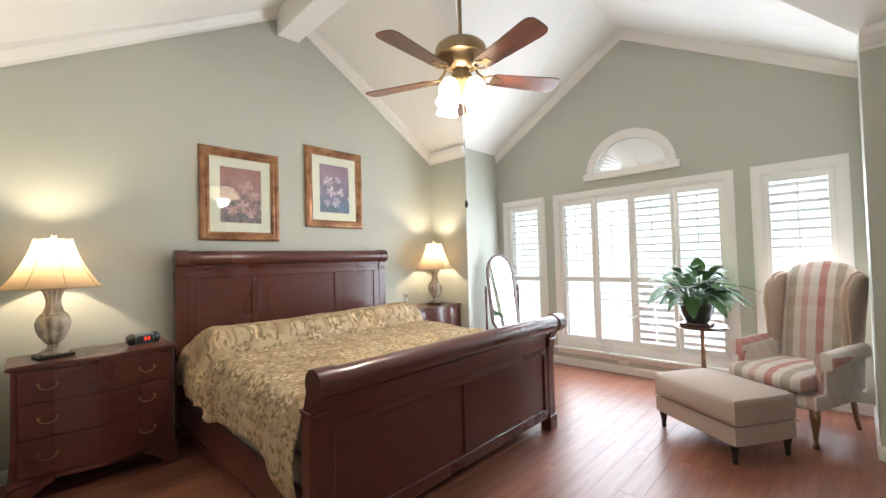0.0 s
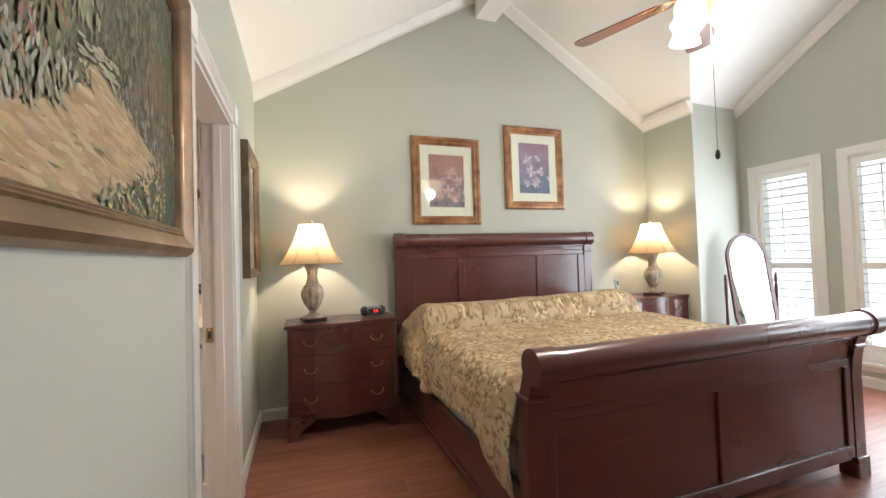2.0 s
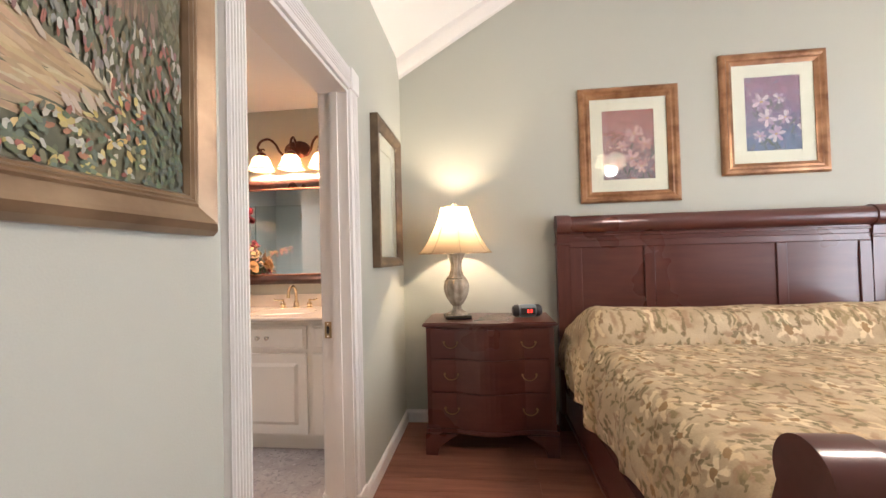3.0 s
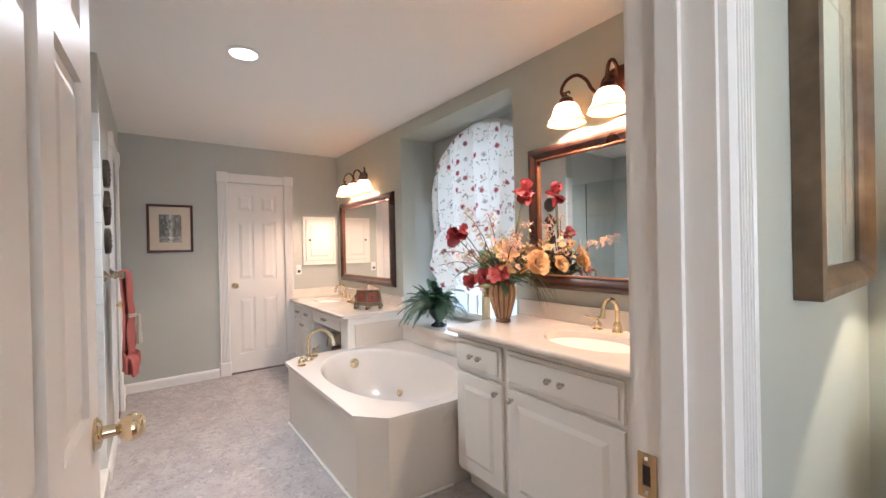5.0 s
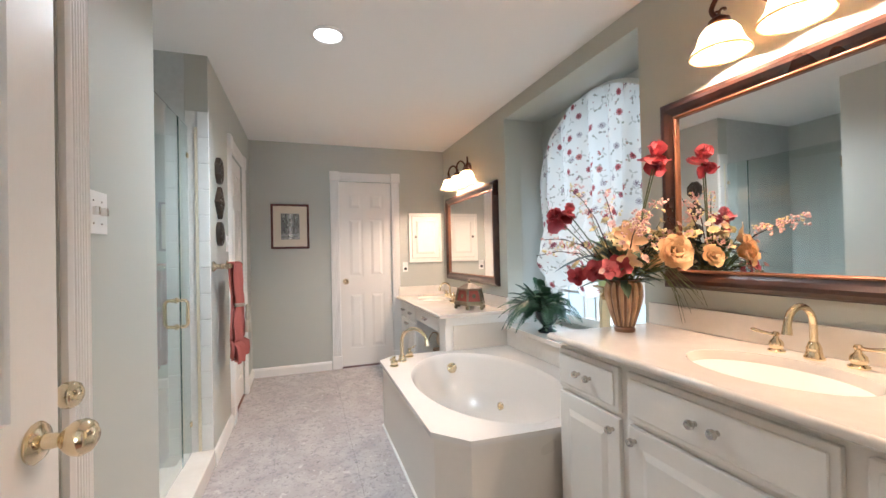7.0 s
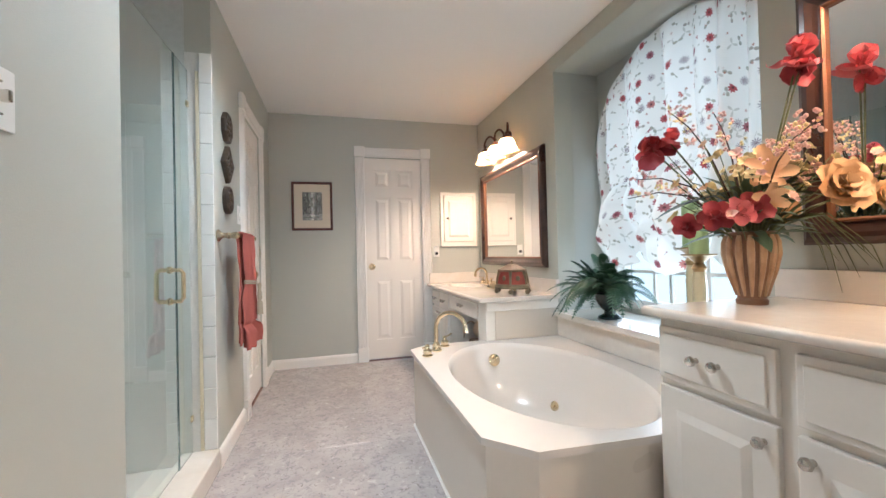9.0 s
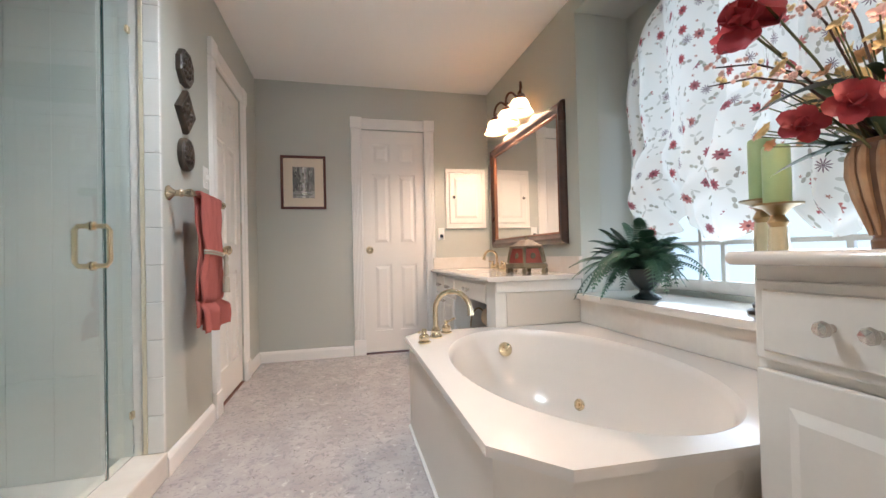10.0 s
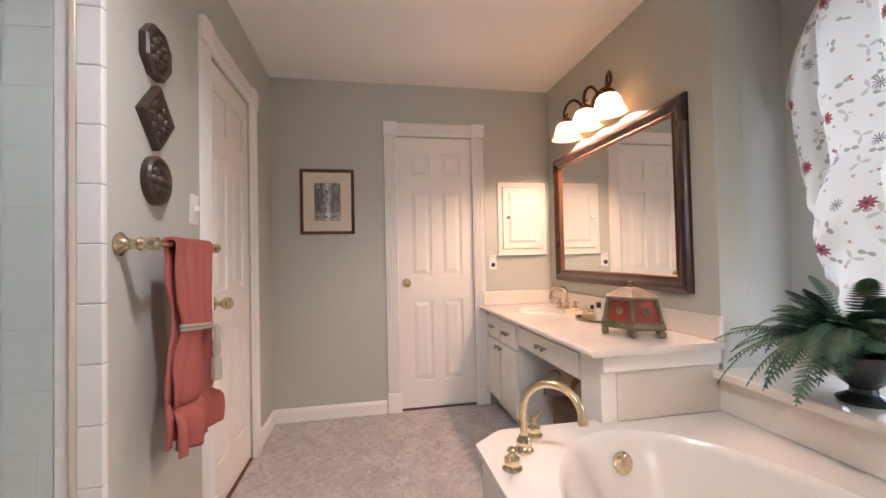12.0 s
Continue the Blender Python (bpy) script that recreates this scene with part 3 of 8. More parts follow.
# arched sunburst window
t = new("window_4")
tagged(t, "white arched window with a sunburst shutter", "window", kind="structure")
bm = bmesh.new()
inn = [(1.80 + 0.385 * math.cos(a), 2.345 + 0.345 * math.sin(a)) for a in [math.pi * i / 24 for i in range(25)]]
out = [(1.80 + 0.485 * math.cos(a), 2.345 + 0.445 * math.sin(a)) for a in [math.pi * i / 24 for i in range(25)]]
prism(bm, out + inn[::-1], "x", EX - 0.024, EX + 0.001)
part("arch_casing", bm, M_TRIM, t)
part("window_sill", B(EX - 0.05, EX, 1.28, 2.32, 2.265, 2.345, 0.006, 2), M_TRIM, t)
part("hub", P([(1.80 + 0.10 * math.cos(a), 2.346 + 0.10 * math.sin(a)) for a in [math.pi * i / 14 for i in range(15)]], "x", EX + 0.005, EX + 0.035), M_SHUTTER, t)
for i in range(19):
    a0 = math.pi * (i + 0.06) / 19
    a1 = math.pi * (i + 0.94) / 19
    bm = bmesh.new()
    pts = []
    for a, d in ((a0, 0.012), (a1, 0.045)):
        for r in (0.095, 1.0):
            rx, rz = (0.098, 0.098) if r < 0.5 else (0.386, 0.346)
            pts.append((d, 1.80 + rx * math.cos(a), 2.346 + rz * math.sin(a)))
    vs = [bm.verts.new((EX + p[0] + o, p[1], p[2])) for o in (0, 0.006) for p in pts]
    for q in ((0, 1, 3, 2), (4, 6, 7, 5), (0, 4, 5, 1), (2, 3, 7, 6), (0, 2, 6, 4), (1, 5, 7, 3)):
        bm.faces.new([vs[k] for k in q])
    part("sunburst_slat", bm, M_SHUTTER, t)

ot = thing("wall_outlet", EX - 0.001, 1.94, 0.10, 90, "white wall outlet plate above the baseboard", "outlet")
part("plate", B(-0.06, 0.06, -0.004, 0.004, -0.035, 0.035, 0.003), M_WHITEPL, ot)
ot.matrix_basis = pose(EX - 0.004, 1.94, 0.145, 0, 0, 90)
for dx in (-0.022, 0.022):
    part("socket", B(dx - 0.014, dx + 0.014, 0.003, 0.007, -0.016, 0.016, 0.004), M_TRIM, ot)

# ---- bed ----
M_SPREAD = mat("floral_bedspread", (0.3, 0.2, 0.1), 0.75, bump=0.6, scale=160, var=0.12)
n, lk = M_SPREAD.node_tree.nodes, M_SPREAD.node_tree.links
sx = n.new("ShaderNodeSeparateXYZ")
lk.new(n["Texture Coordinate"].outputs["Object"], sx.inputs[0])
mpx = n.new("ShaderNodeCombineXYZ")
wob = mathn("ADD", mathn("MULTIPLY", mathn("SUBTRACT", noisen(9, 3, 0.5), 0.5), 0.07), mathn("MULTIPLY", mathn("SUBTRACT", noisen(48, 3, 0.4), 0.5), 0.026))
wob2 = mathn("ADD", mathn("MULTIPLY", mathn("SUBTRACT", noisen(7.3, 3, 0.5), 0.5), 0.07), mathn("MULTIPLY", mathn("SUBTRACT", noisen(37, 3, 0.4), 0.5), 0.030))
roll_up = mathn("MAXIMUM", mathn("SUBTRACT", sx.outputs["Z"], 0.70), 0.0)
lk.new(mathn("ADD", mathn("ADD", sx.outputs["X"], mathn("MINIMUM", sx.outputs["Z"], 0.70)), wob), mpx.inputs["X"])
lk.new(mathn("ADD", mathn("SUBTRACT", sx.outputs["Y"], roll_up), wob2), mpx.inputs["Z"])
f1, c1, r1 = motif(6.0, (0, 0, 0), 0.043, 5, 0.019, 80)
f2, c2, r2 = motif(8.0, (0.4, 0, 0.9), 0.019, 3, 0.027, 100)
f3, c3, r3 = motif(10.5, (1.7, 0, 0.3), 0.010, 2, 0.020, 140)
f4, c4, r4 = motif(6.8, (2.9, 0, 1.3), 0.038, 4, 0.021, 45)
ground = rampn(noisen(5, 5, 0.8), [(0.3, (0.40, 0.285, 0.165)), (0.5, (0.51, 0.385, 0.235)), (0.7, (0.60, 0.475, 0.30))])
col = mixn(mathn("MULTIPLY", f4, 0.8), ground, (0.35, 0.215, 0.12))
col = mixn(mathn("MULTIPLY", f2, 0.85), col, rampn(c2.outputs[0], [(0.0, (0.17, 0.135, 0.06)), (0.6, (0.28, 0.22, 0.10)), (1.0, (0.27, 0.155, 0.08))]))
col = mixn(mathn("MULTIPLY", f1, 0.9), col, rampn(c1.outputs[0], [(0.0, (0.82, 0.69, 0.45)), (0.5, (0.70, 0.55, 0.33)), (1.0, (0.50, 0.35, 0.19))]))
col = mixn(mathn("MULTIPLY", mathn("SUBTRACT", 0.018, r1), 400, True), col, (0.33, 0.20, 0.085))
col = mixn(mathn("MULTIPLY", f3, 0.8), col, (0.18, 0.135, 0.055))
lk.new(col, n["Mix"].inputs["A"])


def sleigh(bm, pts, x0, x1, th):
    """A curved board: an outer line of (y, z) thickened by th along y, drawn from x0 to x1."""
    back = [(y + th, z) for y, z in pts]
    n = len(pts)
    loop = pts + back[::-1]
    a = [bm.verts.new((x0, y, z)) for y, z in loop]
    b = [bm.verts.new((x1, y, z)) for y, z in loop]
    m = len(loop)
    for i in range(m):
        j = (i + 1) % m
        bm.faces.new((a[i], a[j], b[j], b[i]))
    for i in range(n - 1):
        for s in (a, b):
            bm.faces.new((s[i], s[i + 1], s[m - 2 - i], s[m - 1 - i]))
    return bm


bed = thing("bed", 2.18, 2.9, 0, 0, "dark cherry king-size sleigh bed with panelled boards", "bed")
bed.matrix_basis = Matrix.Identity(4)


def end_board(name, x0, x1, ylow, top, s, stiles, panel_lo, panel_hi, knock):
    """A sleigh end board; s: -1 rolls towards -y, 1 towards +y."""
    curve = [(0.0, 0.10), (0.0, top - 0.36), (0.006, top - 0.27), (0.022, top - 0.18), (0.050, top - 0.10), (0.075, top - 0.06)]
    pts = [(ylow + s * d, z) for d, z in curve]
    fb = part(name, sleigh(bmesh.new(), pts, x0 + 0.05, x1 - 0.05, 0.035), M_CHERRY, bed, smooth=True)
    roll = bmesh.new()
    cy, cz, r = ylow + s * 0.085 + 0.017, top - 0.062, 0.062
    tube(roll, [(x0 + 0.02, cy, cz), (x1 - 0.02, cy, cz)], r, 28)
    part("roll", roll, M_CHERRY, fb, smooth=True)
    lip = bmesh.new()
    box(lip, x0 + 0.05, x1 - 0.05, ylow + s * 0.035 - 0.006, ylow + s * 0.035 + 0.045, top - 0.150, top - 0.135, 0.004)
    part("bead", lip, M_CHERRY, fb)
    for xa, xb in ((x0, x0 + 0.085), (x1 - 0.085, x1)):
        p2 = [(y - 0.016, z) for y, z in pts]
        post = part("post", sleigh(bmesh.new(), p2, xa, xb, 0.067), M_CHERRY_V, fb, smooth=True)
        cap = tube(bmesh.new(), [(xa - 0.004, cy, cz), (xb + 0.004, cy, cz)], r + 0.008, 28)
        part("scroll_cap", cap, M_CHERRY, post, smooth=True)
        part("foot_block", B(xa - 0.012, xb + 0.012, ylow - 0.028, ylow + 0.062, 0, 0.11, 0.008, 2), M_CHERRY_V, post)
        part("collar", B(xa - 0.006, xb + 0.006, min(pts[3][0], ylow) - 0.022, max(pts[3][0], ylow) + 0.058, top - 0.205, top - 0.185, 0.005), M_CHERRY, post)
    o0, o1 = ylow - 0.012, ylow
    for xa, xb in stiles:
        part("stile", B(xa, xb, o0, o1, panel_lo, panel_hi, 0.004), M_CHERRY_V, fb)
    part("lower_rail", B(x0 + 0.085, x1 - 0.085, o0, o1 + 0.02, 0.10, panel_lo, 0.005), M_CHERRY, fb)
    part("upper_rail", B(x0 + 0.085, x1 - 0.085, o0, o1 + 0.02, panel_hi, panel_hi + 0.05, 0.005), M_CHERRY, fb)
    return fb


end_board("headboard", 1.12, 3.20, 3.945, 1.49, -1 * 0.3, [(1.205, 1.29), (1.705, 1.775), (2.542, 2.608), (3.04, 3.115)], 0.45, 1.265, 0)
end_board("footboard", 1.14, 3.24, 1.835, 0.905, -1, [(1.225, 1.27), (2.15, 2.225), (3.10, 3.155)], 0.175, 0.60, 0)
for x0, x1 in ((1.15, 1.185), (3.175, 3.21)):
    part("side_rail", B(x0, x1, 1.88, 3.93, 0.10, 0.33, 0.006), M_CHERRY, bed)
    part("rail_ledge", B(x0 - 0.012, x1 + 0.012, 1.90, 3.92, 0.095, 0.125, 0.006), M_CHERRY, bed)
part("box_spring", B(1.20, 3.16, 1.90, 3.92, 0.20, 0.45, 0.02, 2), mat("mattress_ticking", (0.55, 0.5, 0.42), 0.8), bed)
part("mattress", B(1.19, 3.17, 1.90, 3.92, 0.452, 0.70, 0.05, 3), mat("mattress_cloth", (0.6, 0.55, 0.45), 0.8), bed)


def spread_top(x, y):
    z = 0.735 + 0.012 * math.sin(y * 2.1)
    u = (y - 3.28) / 0.58
    if u > 0:
        side = min(1, max(0, (x - 1.06) / 0.22)) * min(1, max(0, (3.30 - x) / 0.22))
        side = side * side * (3 - 2 * side)
        hump = math.sin(math.pi * min(1, u ** 0.55)) ** 0.62 if u < 1 else 0
        z += side * (0.165 * hump + 0.012 * math.sin(x * 2.6) * hump)
    z -= 0.035 * math.exp(-((y - 3.275) / 0.03) ** 2)
    z += 0.012 * noise.noise(Vector((x * 3.1, y * 3.4, 0))) + 0.005 * noise.noise(Vector((x * 9, y * 11, 2)))
    return z


bm = bmesh.new()
NYS, NXS, NS = 110, 90, 16
grid = []
for j in range(NYS + 1):
    y = 1.93 + (3.90 - 1.93) * j / NYS
    row = []
    for side in (0, 1, 2):
        cnt = NS if side != 1 else NXS
        for i in range(cnt + (1 if side == 2 else 0)):
            f = i / cnt
            hem = 0.42 + 0.022 * math.sin(y * 16) + 0.02 * math.sin(y * 5.3 + 1) - 0.11 * math.exp(-((y - 1.93) / 0.16) ** 2) + (0.04 if y > 3.55 else 0)
            if side == 1:
                x = 1.165 + f * (3.195 - 1.165)
                e = min(f, 1 - f) * (3.195 - 1.165)
                z = spread_top(x, y) - 0.045 * max(0, 1 - e / 0.07) ** 2
            else:
                g = f if side == 2 else 1 - f
                ztop = spread_top(1.165 if side == 0 else 3.195, y) - 0.045
                z = ztop - g * (ztop - hem)
                fold = 0.020 * math.sin(y * 21 + 2 * math.sin(y * 4)) * g + 0.012 * noise.noise(Vector((y * 6, z * 4, 5)))
                outw = 0.055 * math.sin(min(1, g * 1.4) * math.pi / 2) + fold
                x = (1.165 - outw) if side == 0 else (3.195 + outw * 0.6)
            row.append(bm.verts.new((x, y, z)))
    grid.append(row)
for a, b in zip(grid, grid[1:]):
    for i in range(len(a) - 1):
        bm.faces.new((a[i], a[i + 1], b[i + 1], b[i]))
sp = thing("bedspread", 0, 0, 0, 0, "gold and olive floral bedspread drawn over pillows on the bed", "bedspread")
hem_pts = [tuple(r[0].co) for r in grid]
ob = part("cover", bm, M_SPREAD, sp, smooth=True)
part("hem_cord", tube(bmesh.new(), hem_pts, 0.005, 6), M_SPREAD, sp, smooth=True)
sol = ob.modifiers.new("thickness", "SOLIDIFY")
sol.thickness, sol.offset = 0.008, 1


# ---- night stands ----
def serp(x, w):
    """The serpentine front's bulge across a width w."""
    u = abs(x) / (w / 2)
    return 0.030 * math.cos(u * math.pi * 1.35) * (1 - 0.15 * u)


def bow_slab(x0, x1, w, back, front, z0, z1, extra=0.0):
    pts = [(x0 + (x1 - x0) * i / 24, -front - serp(x0 + (x1 - x0) * i / 24, w) - extra) for i in range(25)]
    return P(pts + [(x1, -back), (x0, -back)], "z", z0, z1)


def night_stand(x, y, label):
    w = 0.79
    t = thing("night_stand", x, y, 0, 0, label, "nightstand", "night stands beside the bed")
    part("carcass", bow_slab(-w / 2, w / 2, w, -0.44, 0.0, 0.13, 0.782), M_CHERRY_V, t)
    top = bow_slab(-w / 2 - 0.022, w / 2 + 0.022, w + 0.04, -0.445, 0.020, 0.785, 0.812)
    bmesh.ops.bevel(top, geom=[e for e in top.edges if abs(e.verts[0].co.z - e.verts[1].co.z) < 1e-5], offset=0.008, segments=2, affect="EDGES")
    part("tabletop", top, M_CHERRY, t)
    for z0, z1 in ((0.592, 0.770), (0.384, 0.582), (0.170, 0.374)):
        d = part("drawer_front", bow_slab(-w / 2 + 0.028, w / 2 - 0.028, w, -0.01, 0.008, z0, z1), M_CHERRY, t)
        for hx in (-0.24, 0.24):
            zz = (z0 + z1) / 2 + 0.01
            yy = -0.012 - serp(hx, w)
            bm = bmesh.new()
            tube(bm, [(hx + 0.042 * math.cos(a), yy - 0.016, zz - 0.034 * math.sin(a)) for a in [math.pi * i / 10 for i in range(11)]], 0.0035, 8)
            for s in (-1, 1):
                lathe(bm, [(0, 0), (0.011, 0.0), (0.010, 0.004), (0.004, 0.006), (0.004, 0.018), (0.007, 0.020), (0, 0.023)], 12, (hx + s * 0.042, yy + 0.004, zz), m=Matrix.Rotation(radians(90), 3, "X"))
            part("bail_handle", bm, M_OLDBRASS, d, "antique brass bail handle", True)
    part("base_moulding", bow_slab(-w / 2 - 0.012, w / 2 + 0.012, w + 0.02, -0.44, 0.012, 0.128, 0.150), M_CHERRY, t)
    for s in (-1, 1):
        for yb in (0, 1):
            xa = s * (w / 2 + 0.012)
            pts = [(xa, 0.0), (xa - s * 0.075, 0.0), (xa - s * 0.085, 0.05), (xa - s * 0.15, 0.10), (xa - s * 0.20, 0.128), (xa, 0.128)]
            y0 = -0.02 if yb == 0 else 0.41
            part("bracket_foot", P(pts, "y", y0, y0 + 0.03), M_CHERRY_V, t)
            part("side_foot", B(min(xa, xa - s * 0.02), max(xa, xa - s * 0.02), -0.02 if yb == 0 else 0.33, 0.09 if yb == 0 else 0.44, 0.0, 0.128, 0.004), M_CHERRY_V, t)
    return t


M_OLDBRASS = mat("antique_brass", (0.34, 0.24, 0.12), 0.35, 1.0, var=0.1)
ns1 = night_stand(0.63, 3.555, "dark cherry three-drawer night stand with serpentine front")
ns2 = copy_thing(ns1, pose(3.70, 3.555, 0))
tagged(ns2, "dark cherry night stand in the window corner, holding a phone")

# ---- table lamps ----
M_SHADE = bpy.data.materials.new("cream_shade_fabric")
M_SHADE.use_nodes = True
nt = M_SHADE.node_tree
tr = nt.nodes.new("ShaderNodeBsdfTranslucent")
tr.inputs["Color"].default_value = (0.60, 0.43, 0.245, 1)
mx = nt.nodes.new("ShaderNodeMixShader")
mx.inputs[0].default_value = 0.5
nz = nt.nodes.new("ShaderNodeTexNoise")
nz.inputs["Scale"].default_value = 60
cr = nt.nodes.new("ShaderNodeMapRange")
cr.inputs["To Min"].default_value, cr.inputs["To Max"].default_value = 0.42, 0.58
nt.links.new(nz.outputs["Fac"], cr.inputs["Value"])
nt.links.new(cr.outputs[0], mx.inputs[0])
nt.nodes["Principled BSDF"].inputs["Base Color"].default_value = (0.62, 0.48, 0.32, 1)
nt.nodes["Principled BSDF"].inputs["Roughness"].default_value = 0.8
nt.links.new(nt.nodes["Principled BSDF"].outputs[0], mx.inputs[1])
nt.links.new(tr.outputs[0], mx.inputs[2])
nt.links.new(mx.outputs[0], nt.nodes["Material Output"].inputs[0])
M_URN = ramp_mat("antiqued_plaster", [(0.3, (0.20, 0.16, 0.11)), (0.55, (0.42, 0.37, 0.29)), (0.8, (0.58, 0.53, 0.44))], 14, 0.55, 6, bump=0.3)
M_DARKBASE = mat("dark_bronze", (0.05, 0.04, 0.03), 0.4, 0.6)
M_BULB = glow("lit_bulb", (1.0, 0.78, 0.5), 12)


def table_lamp(x, y, z, label):
    t = thing("table_lamp", x, y, z, 12, label, "lamp", "bedside lamps")
    part("plinth", B(-0.085, 0.085, -0.085, 0.085, 0, 0.022, 0.004), M_DARKBASE, t)
    base = [(0.0, 0.022), (0.070, 0.022), (0.068, 0.032), (0.045, 0.042), (0.028, 0.055), (0.026, 0.070), (0.040, 0.085), (0.062, 0.115), (0.076, 0.150), (0.080, 0.180), (0.072, 0.210), (0.060, 0.222)]
    part("urn", lathe(bmesh.new(), [(r * 1.05, z if z < 0.03 else 0.03 + (z - 0.03) * 1.22) for r, z in base], 60, flute=0.06, flutes=10), M_URN, t, smooth=True)
    neck = [(0.062, 0.222), (0.066, 0.226), (0.050, 0.236), (0.038, 0.270), (0.036, 0.300), (0.046, 0.335), (0.062, 0.362), (0.058, 0.366), (0.030, 0.360)]
    part("fluted_neck", lathe(bmesh.new(), [(r, 0.03 + (z - 0.03) * 1.22) for r, z in neck], 60, flute=0.06, flutes=12), M_URN, t, smooth=True)
    part("stem", lathe(bmesh.new(), [(0.008, 0.35), (0.008, 0.755), (0.014, 0.760), (0.016, 0.772), (0.006, 0.785), (0, 0.79)], 14), M_URN, t, smooth=True)
    sh = bmesh.new()
    prof = [(0.250, 0.438), (0.226, 0.462), (0.190, 0.515), (0.158, 0.575), (0.131, 0.632), (0.110, 0.690), (0.094, 0.748)]
    rings = []
    for r, zz in prof:
        ring = []
        for i in range(48):
            a = 2 * math.pi * i / 48
            k = 1 - 0.035 * abs(math.sin(4 * a))
            ring.append(sh.verts.new((r * k * math.cos(a), r * k * math.sin(a), zz)))
        rings.append(ring)
    for a, b in zip(rings, rings[1:]):
        for i in range(48):
            sh.faces.new((a[i], a[(i + 1) % 48], b[(i + 1) % 48], b[i]))
    shade = part("shade", sh, M_SHADE, t, "cream bell-shaped fabric shade", True)
    for i in range(8):
        a = math.pi * i / 4
        part("rib", tube(bmesh.new(), [((r + 0.001) * math.cos(a), (r + 0.001) * math.sin(a), zz) for r, zz in prof], 0.0028, 6), M_TRIMCORD, shade)
    for r, zz in (prof[0], prof[-1]):
        part("binding", tube(bmesh.new(), [(r * (1 - 0.035 * abs(math.sin(4 * a))) * math.cos(a), r * (1 - 0.035 * abs(math.sin(4 * a))) * math.sin(a), zz) for a in [2 * math.pi * i / 48 for i in range(49)]], 0.004, 6), M_TRIMCORD, shade)
    part("bulb", lathe(bmesh.new(), [(0, 0.545), (0.012, 0.55), (0.016, 0.575), (0.026, 0.60), (0.028, 0.62), (0.018, 0.642), (0, 0.65)], 16), M_BULB, t, smooth=True)
    return t


M_TRIMCORD = mat("shade_cord", (0.48, 0.36, 0.22), 0.7)
L1 = table_lamp(0.42, 3.775, 0.813, "lit table lamp with a plaster urn base on the night stand")
L2 = copy_thing(L1, pose(3.86, 3.77, 0.813, 0, 0, 30))
for x, y in ((0.42, 3.775), (3.86, 3.77)):
    point_lamp("bulb_light", (x, y, 0.813 + 0.66), 33, WARM, 0.03)

# clock and phone
ck = thing("clock_radio", 0.885, 3.77, 0.813, 8, "black oval clock radio with red digits on the night stand", "clock")
bm = lathe(bmesh.new(), [(0.0, -0.052), (0.030, -0.050), (0.036, -0.03), (0.037, 0.0), (0.036, 0.03), (0.030, 0.050), (0, 0.052)], 24, (0, 0, 0.037), m=Matrix.Rotation(radians(90), 3, "Y"))
part("body", bm, mat("grey_plastic", (0.16, 0.19, 0.21), 0.3), ck, smooth=True)
for s in (-1, 1):
    part("speaker", lathe(bmesh.new(), [(0, 0), (0.036, 0.0), (0.034, 0.018), (0.024, 0.032), (0, 0.036)], 20, (s * 0.050, 0, 0.037), m=Matrix.Rotation(radians(90 * s), 3, "Y")), M_BLACK, ck, smooth=True)
part("display", B(-0.040, 0.040, -0.040, -0.030, 0.020, 0.056, 0.003), M_BLACK, ck)
M_RED = glow("red_digit", (1.0, 0.05, 0.02), 1.5, (0.3, 0.02, 0.02))
for dx in (-0.006, 0.012):
    part("digit", B(dx, dx + 0.010, -0.042, -0.039, 0.028, 0.048), M_RED, ck)
ck.scale = (1.18, 1.18, 1.18)
ph = thing("cordless_phone", 3.37, 3.73, 0.813, 20, "silver cordless phone standing in a black cradle", "phone")
part("cradle", B(-0.05, 0.05, -0.055, 0.05, 0, 0.035, 0.012, 3), M_BLACK, ph)
hb = B(-0.024, 0.024, -0.012, 0.012, 0, 0.165, 0.009, 3)
bmesh.ops.transform(hb, matrix=pose(0.0, 0.005, 0.02, -12, 0, 0), verts=hb.verts)
part("handset", hb, mat("silver_plastic", (0.62, 0.63, 0.64), 0.35, 0.3), ph, "silver handset")
kb = B(-0.015, 0.015, -0.0145, -0.011, 0.105, 0.145, 0.002)
bmesh.ops.transform(kb, matrix=pose(0.0, 0.005, 0.02, -12, 0, 0), verts=kb.verts)
part("screen", kb, M_BLACK, ph)

# ---- pictures ----
M_GOLD = ramp_mat("copper_gilt", [(0.3, (0.16, 0.065, 0.025)), (0.55, (0.36, 0.18, 0.085)), (0.8, (0.52, 0.30, 0.15))], 9, 0.35, 6, metal=0.35)
M_MATB = mat("cream_mat_board", (0.70, 0.62, 0.50), 0.8, var=0.03)
M_PRINT = ramp_mat("red_floral_print", [(0.30, (0.10, 0.07, 0.10)), (0.42, (0.24, 0.09, 0.08)), (0.52, (0.36, 0.13, 0.10)), (0.60, (0.50, 0.30, 0.27)), (0.74, (0.75, 0.62, 0.58))], 8, 0.5, 5, distort=1.6)
M_PRINT2 = ramp_mat("violet_floral_print", [(0.30, (0.09, 0.09, 0.13)), (0.44, (0.22, 0.17, 0.25)), (0.54, (0.36, 0.20, 0.25)), (0.62, (0.55, 0.40, 0.42)), (0.74, (0.80, 0.70, 0.68))], 8, 0.5, 5, distort=1.6)
FRAME1 = [(0, 0), (0, 0.022), (0.012, 0.034), (0.030, 0.036), (0.044, 0.026), (0.058, 0.030), (0.072, 0.020), (0.080, 0.016), (0.080, 0)]


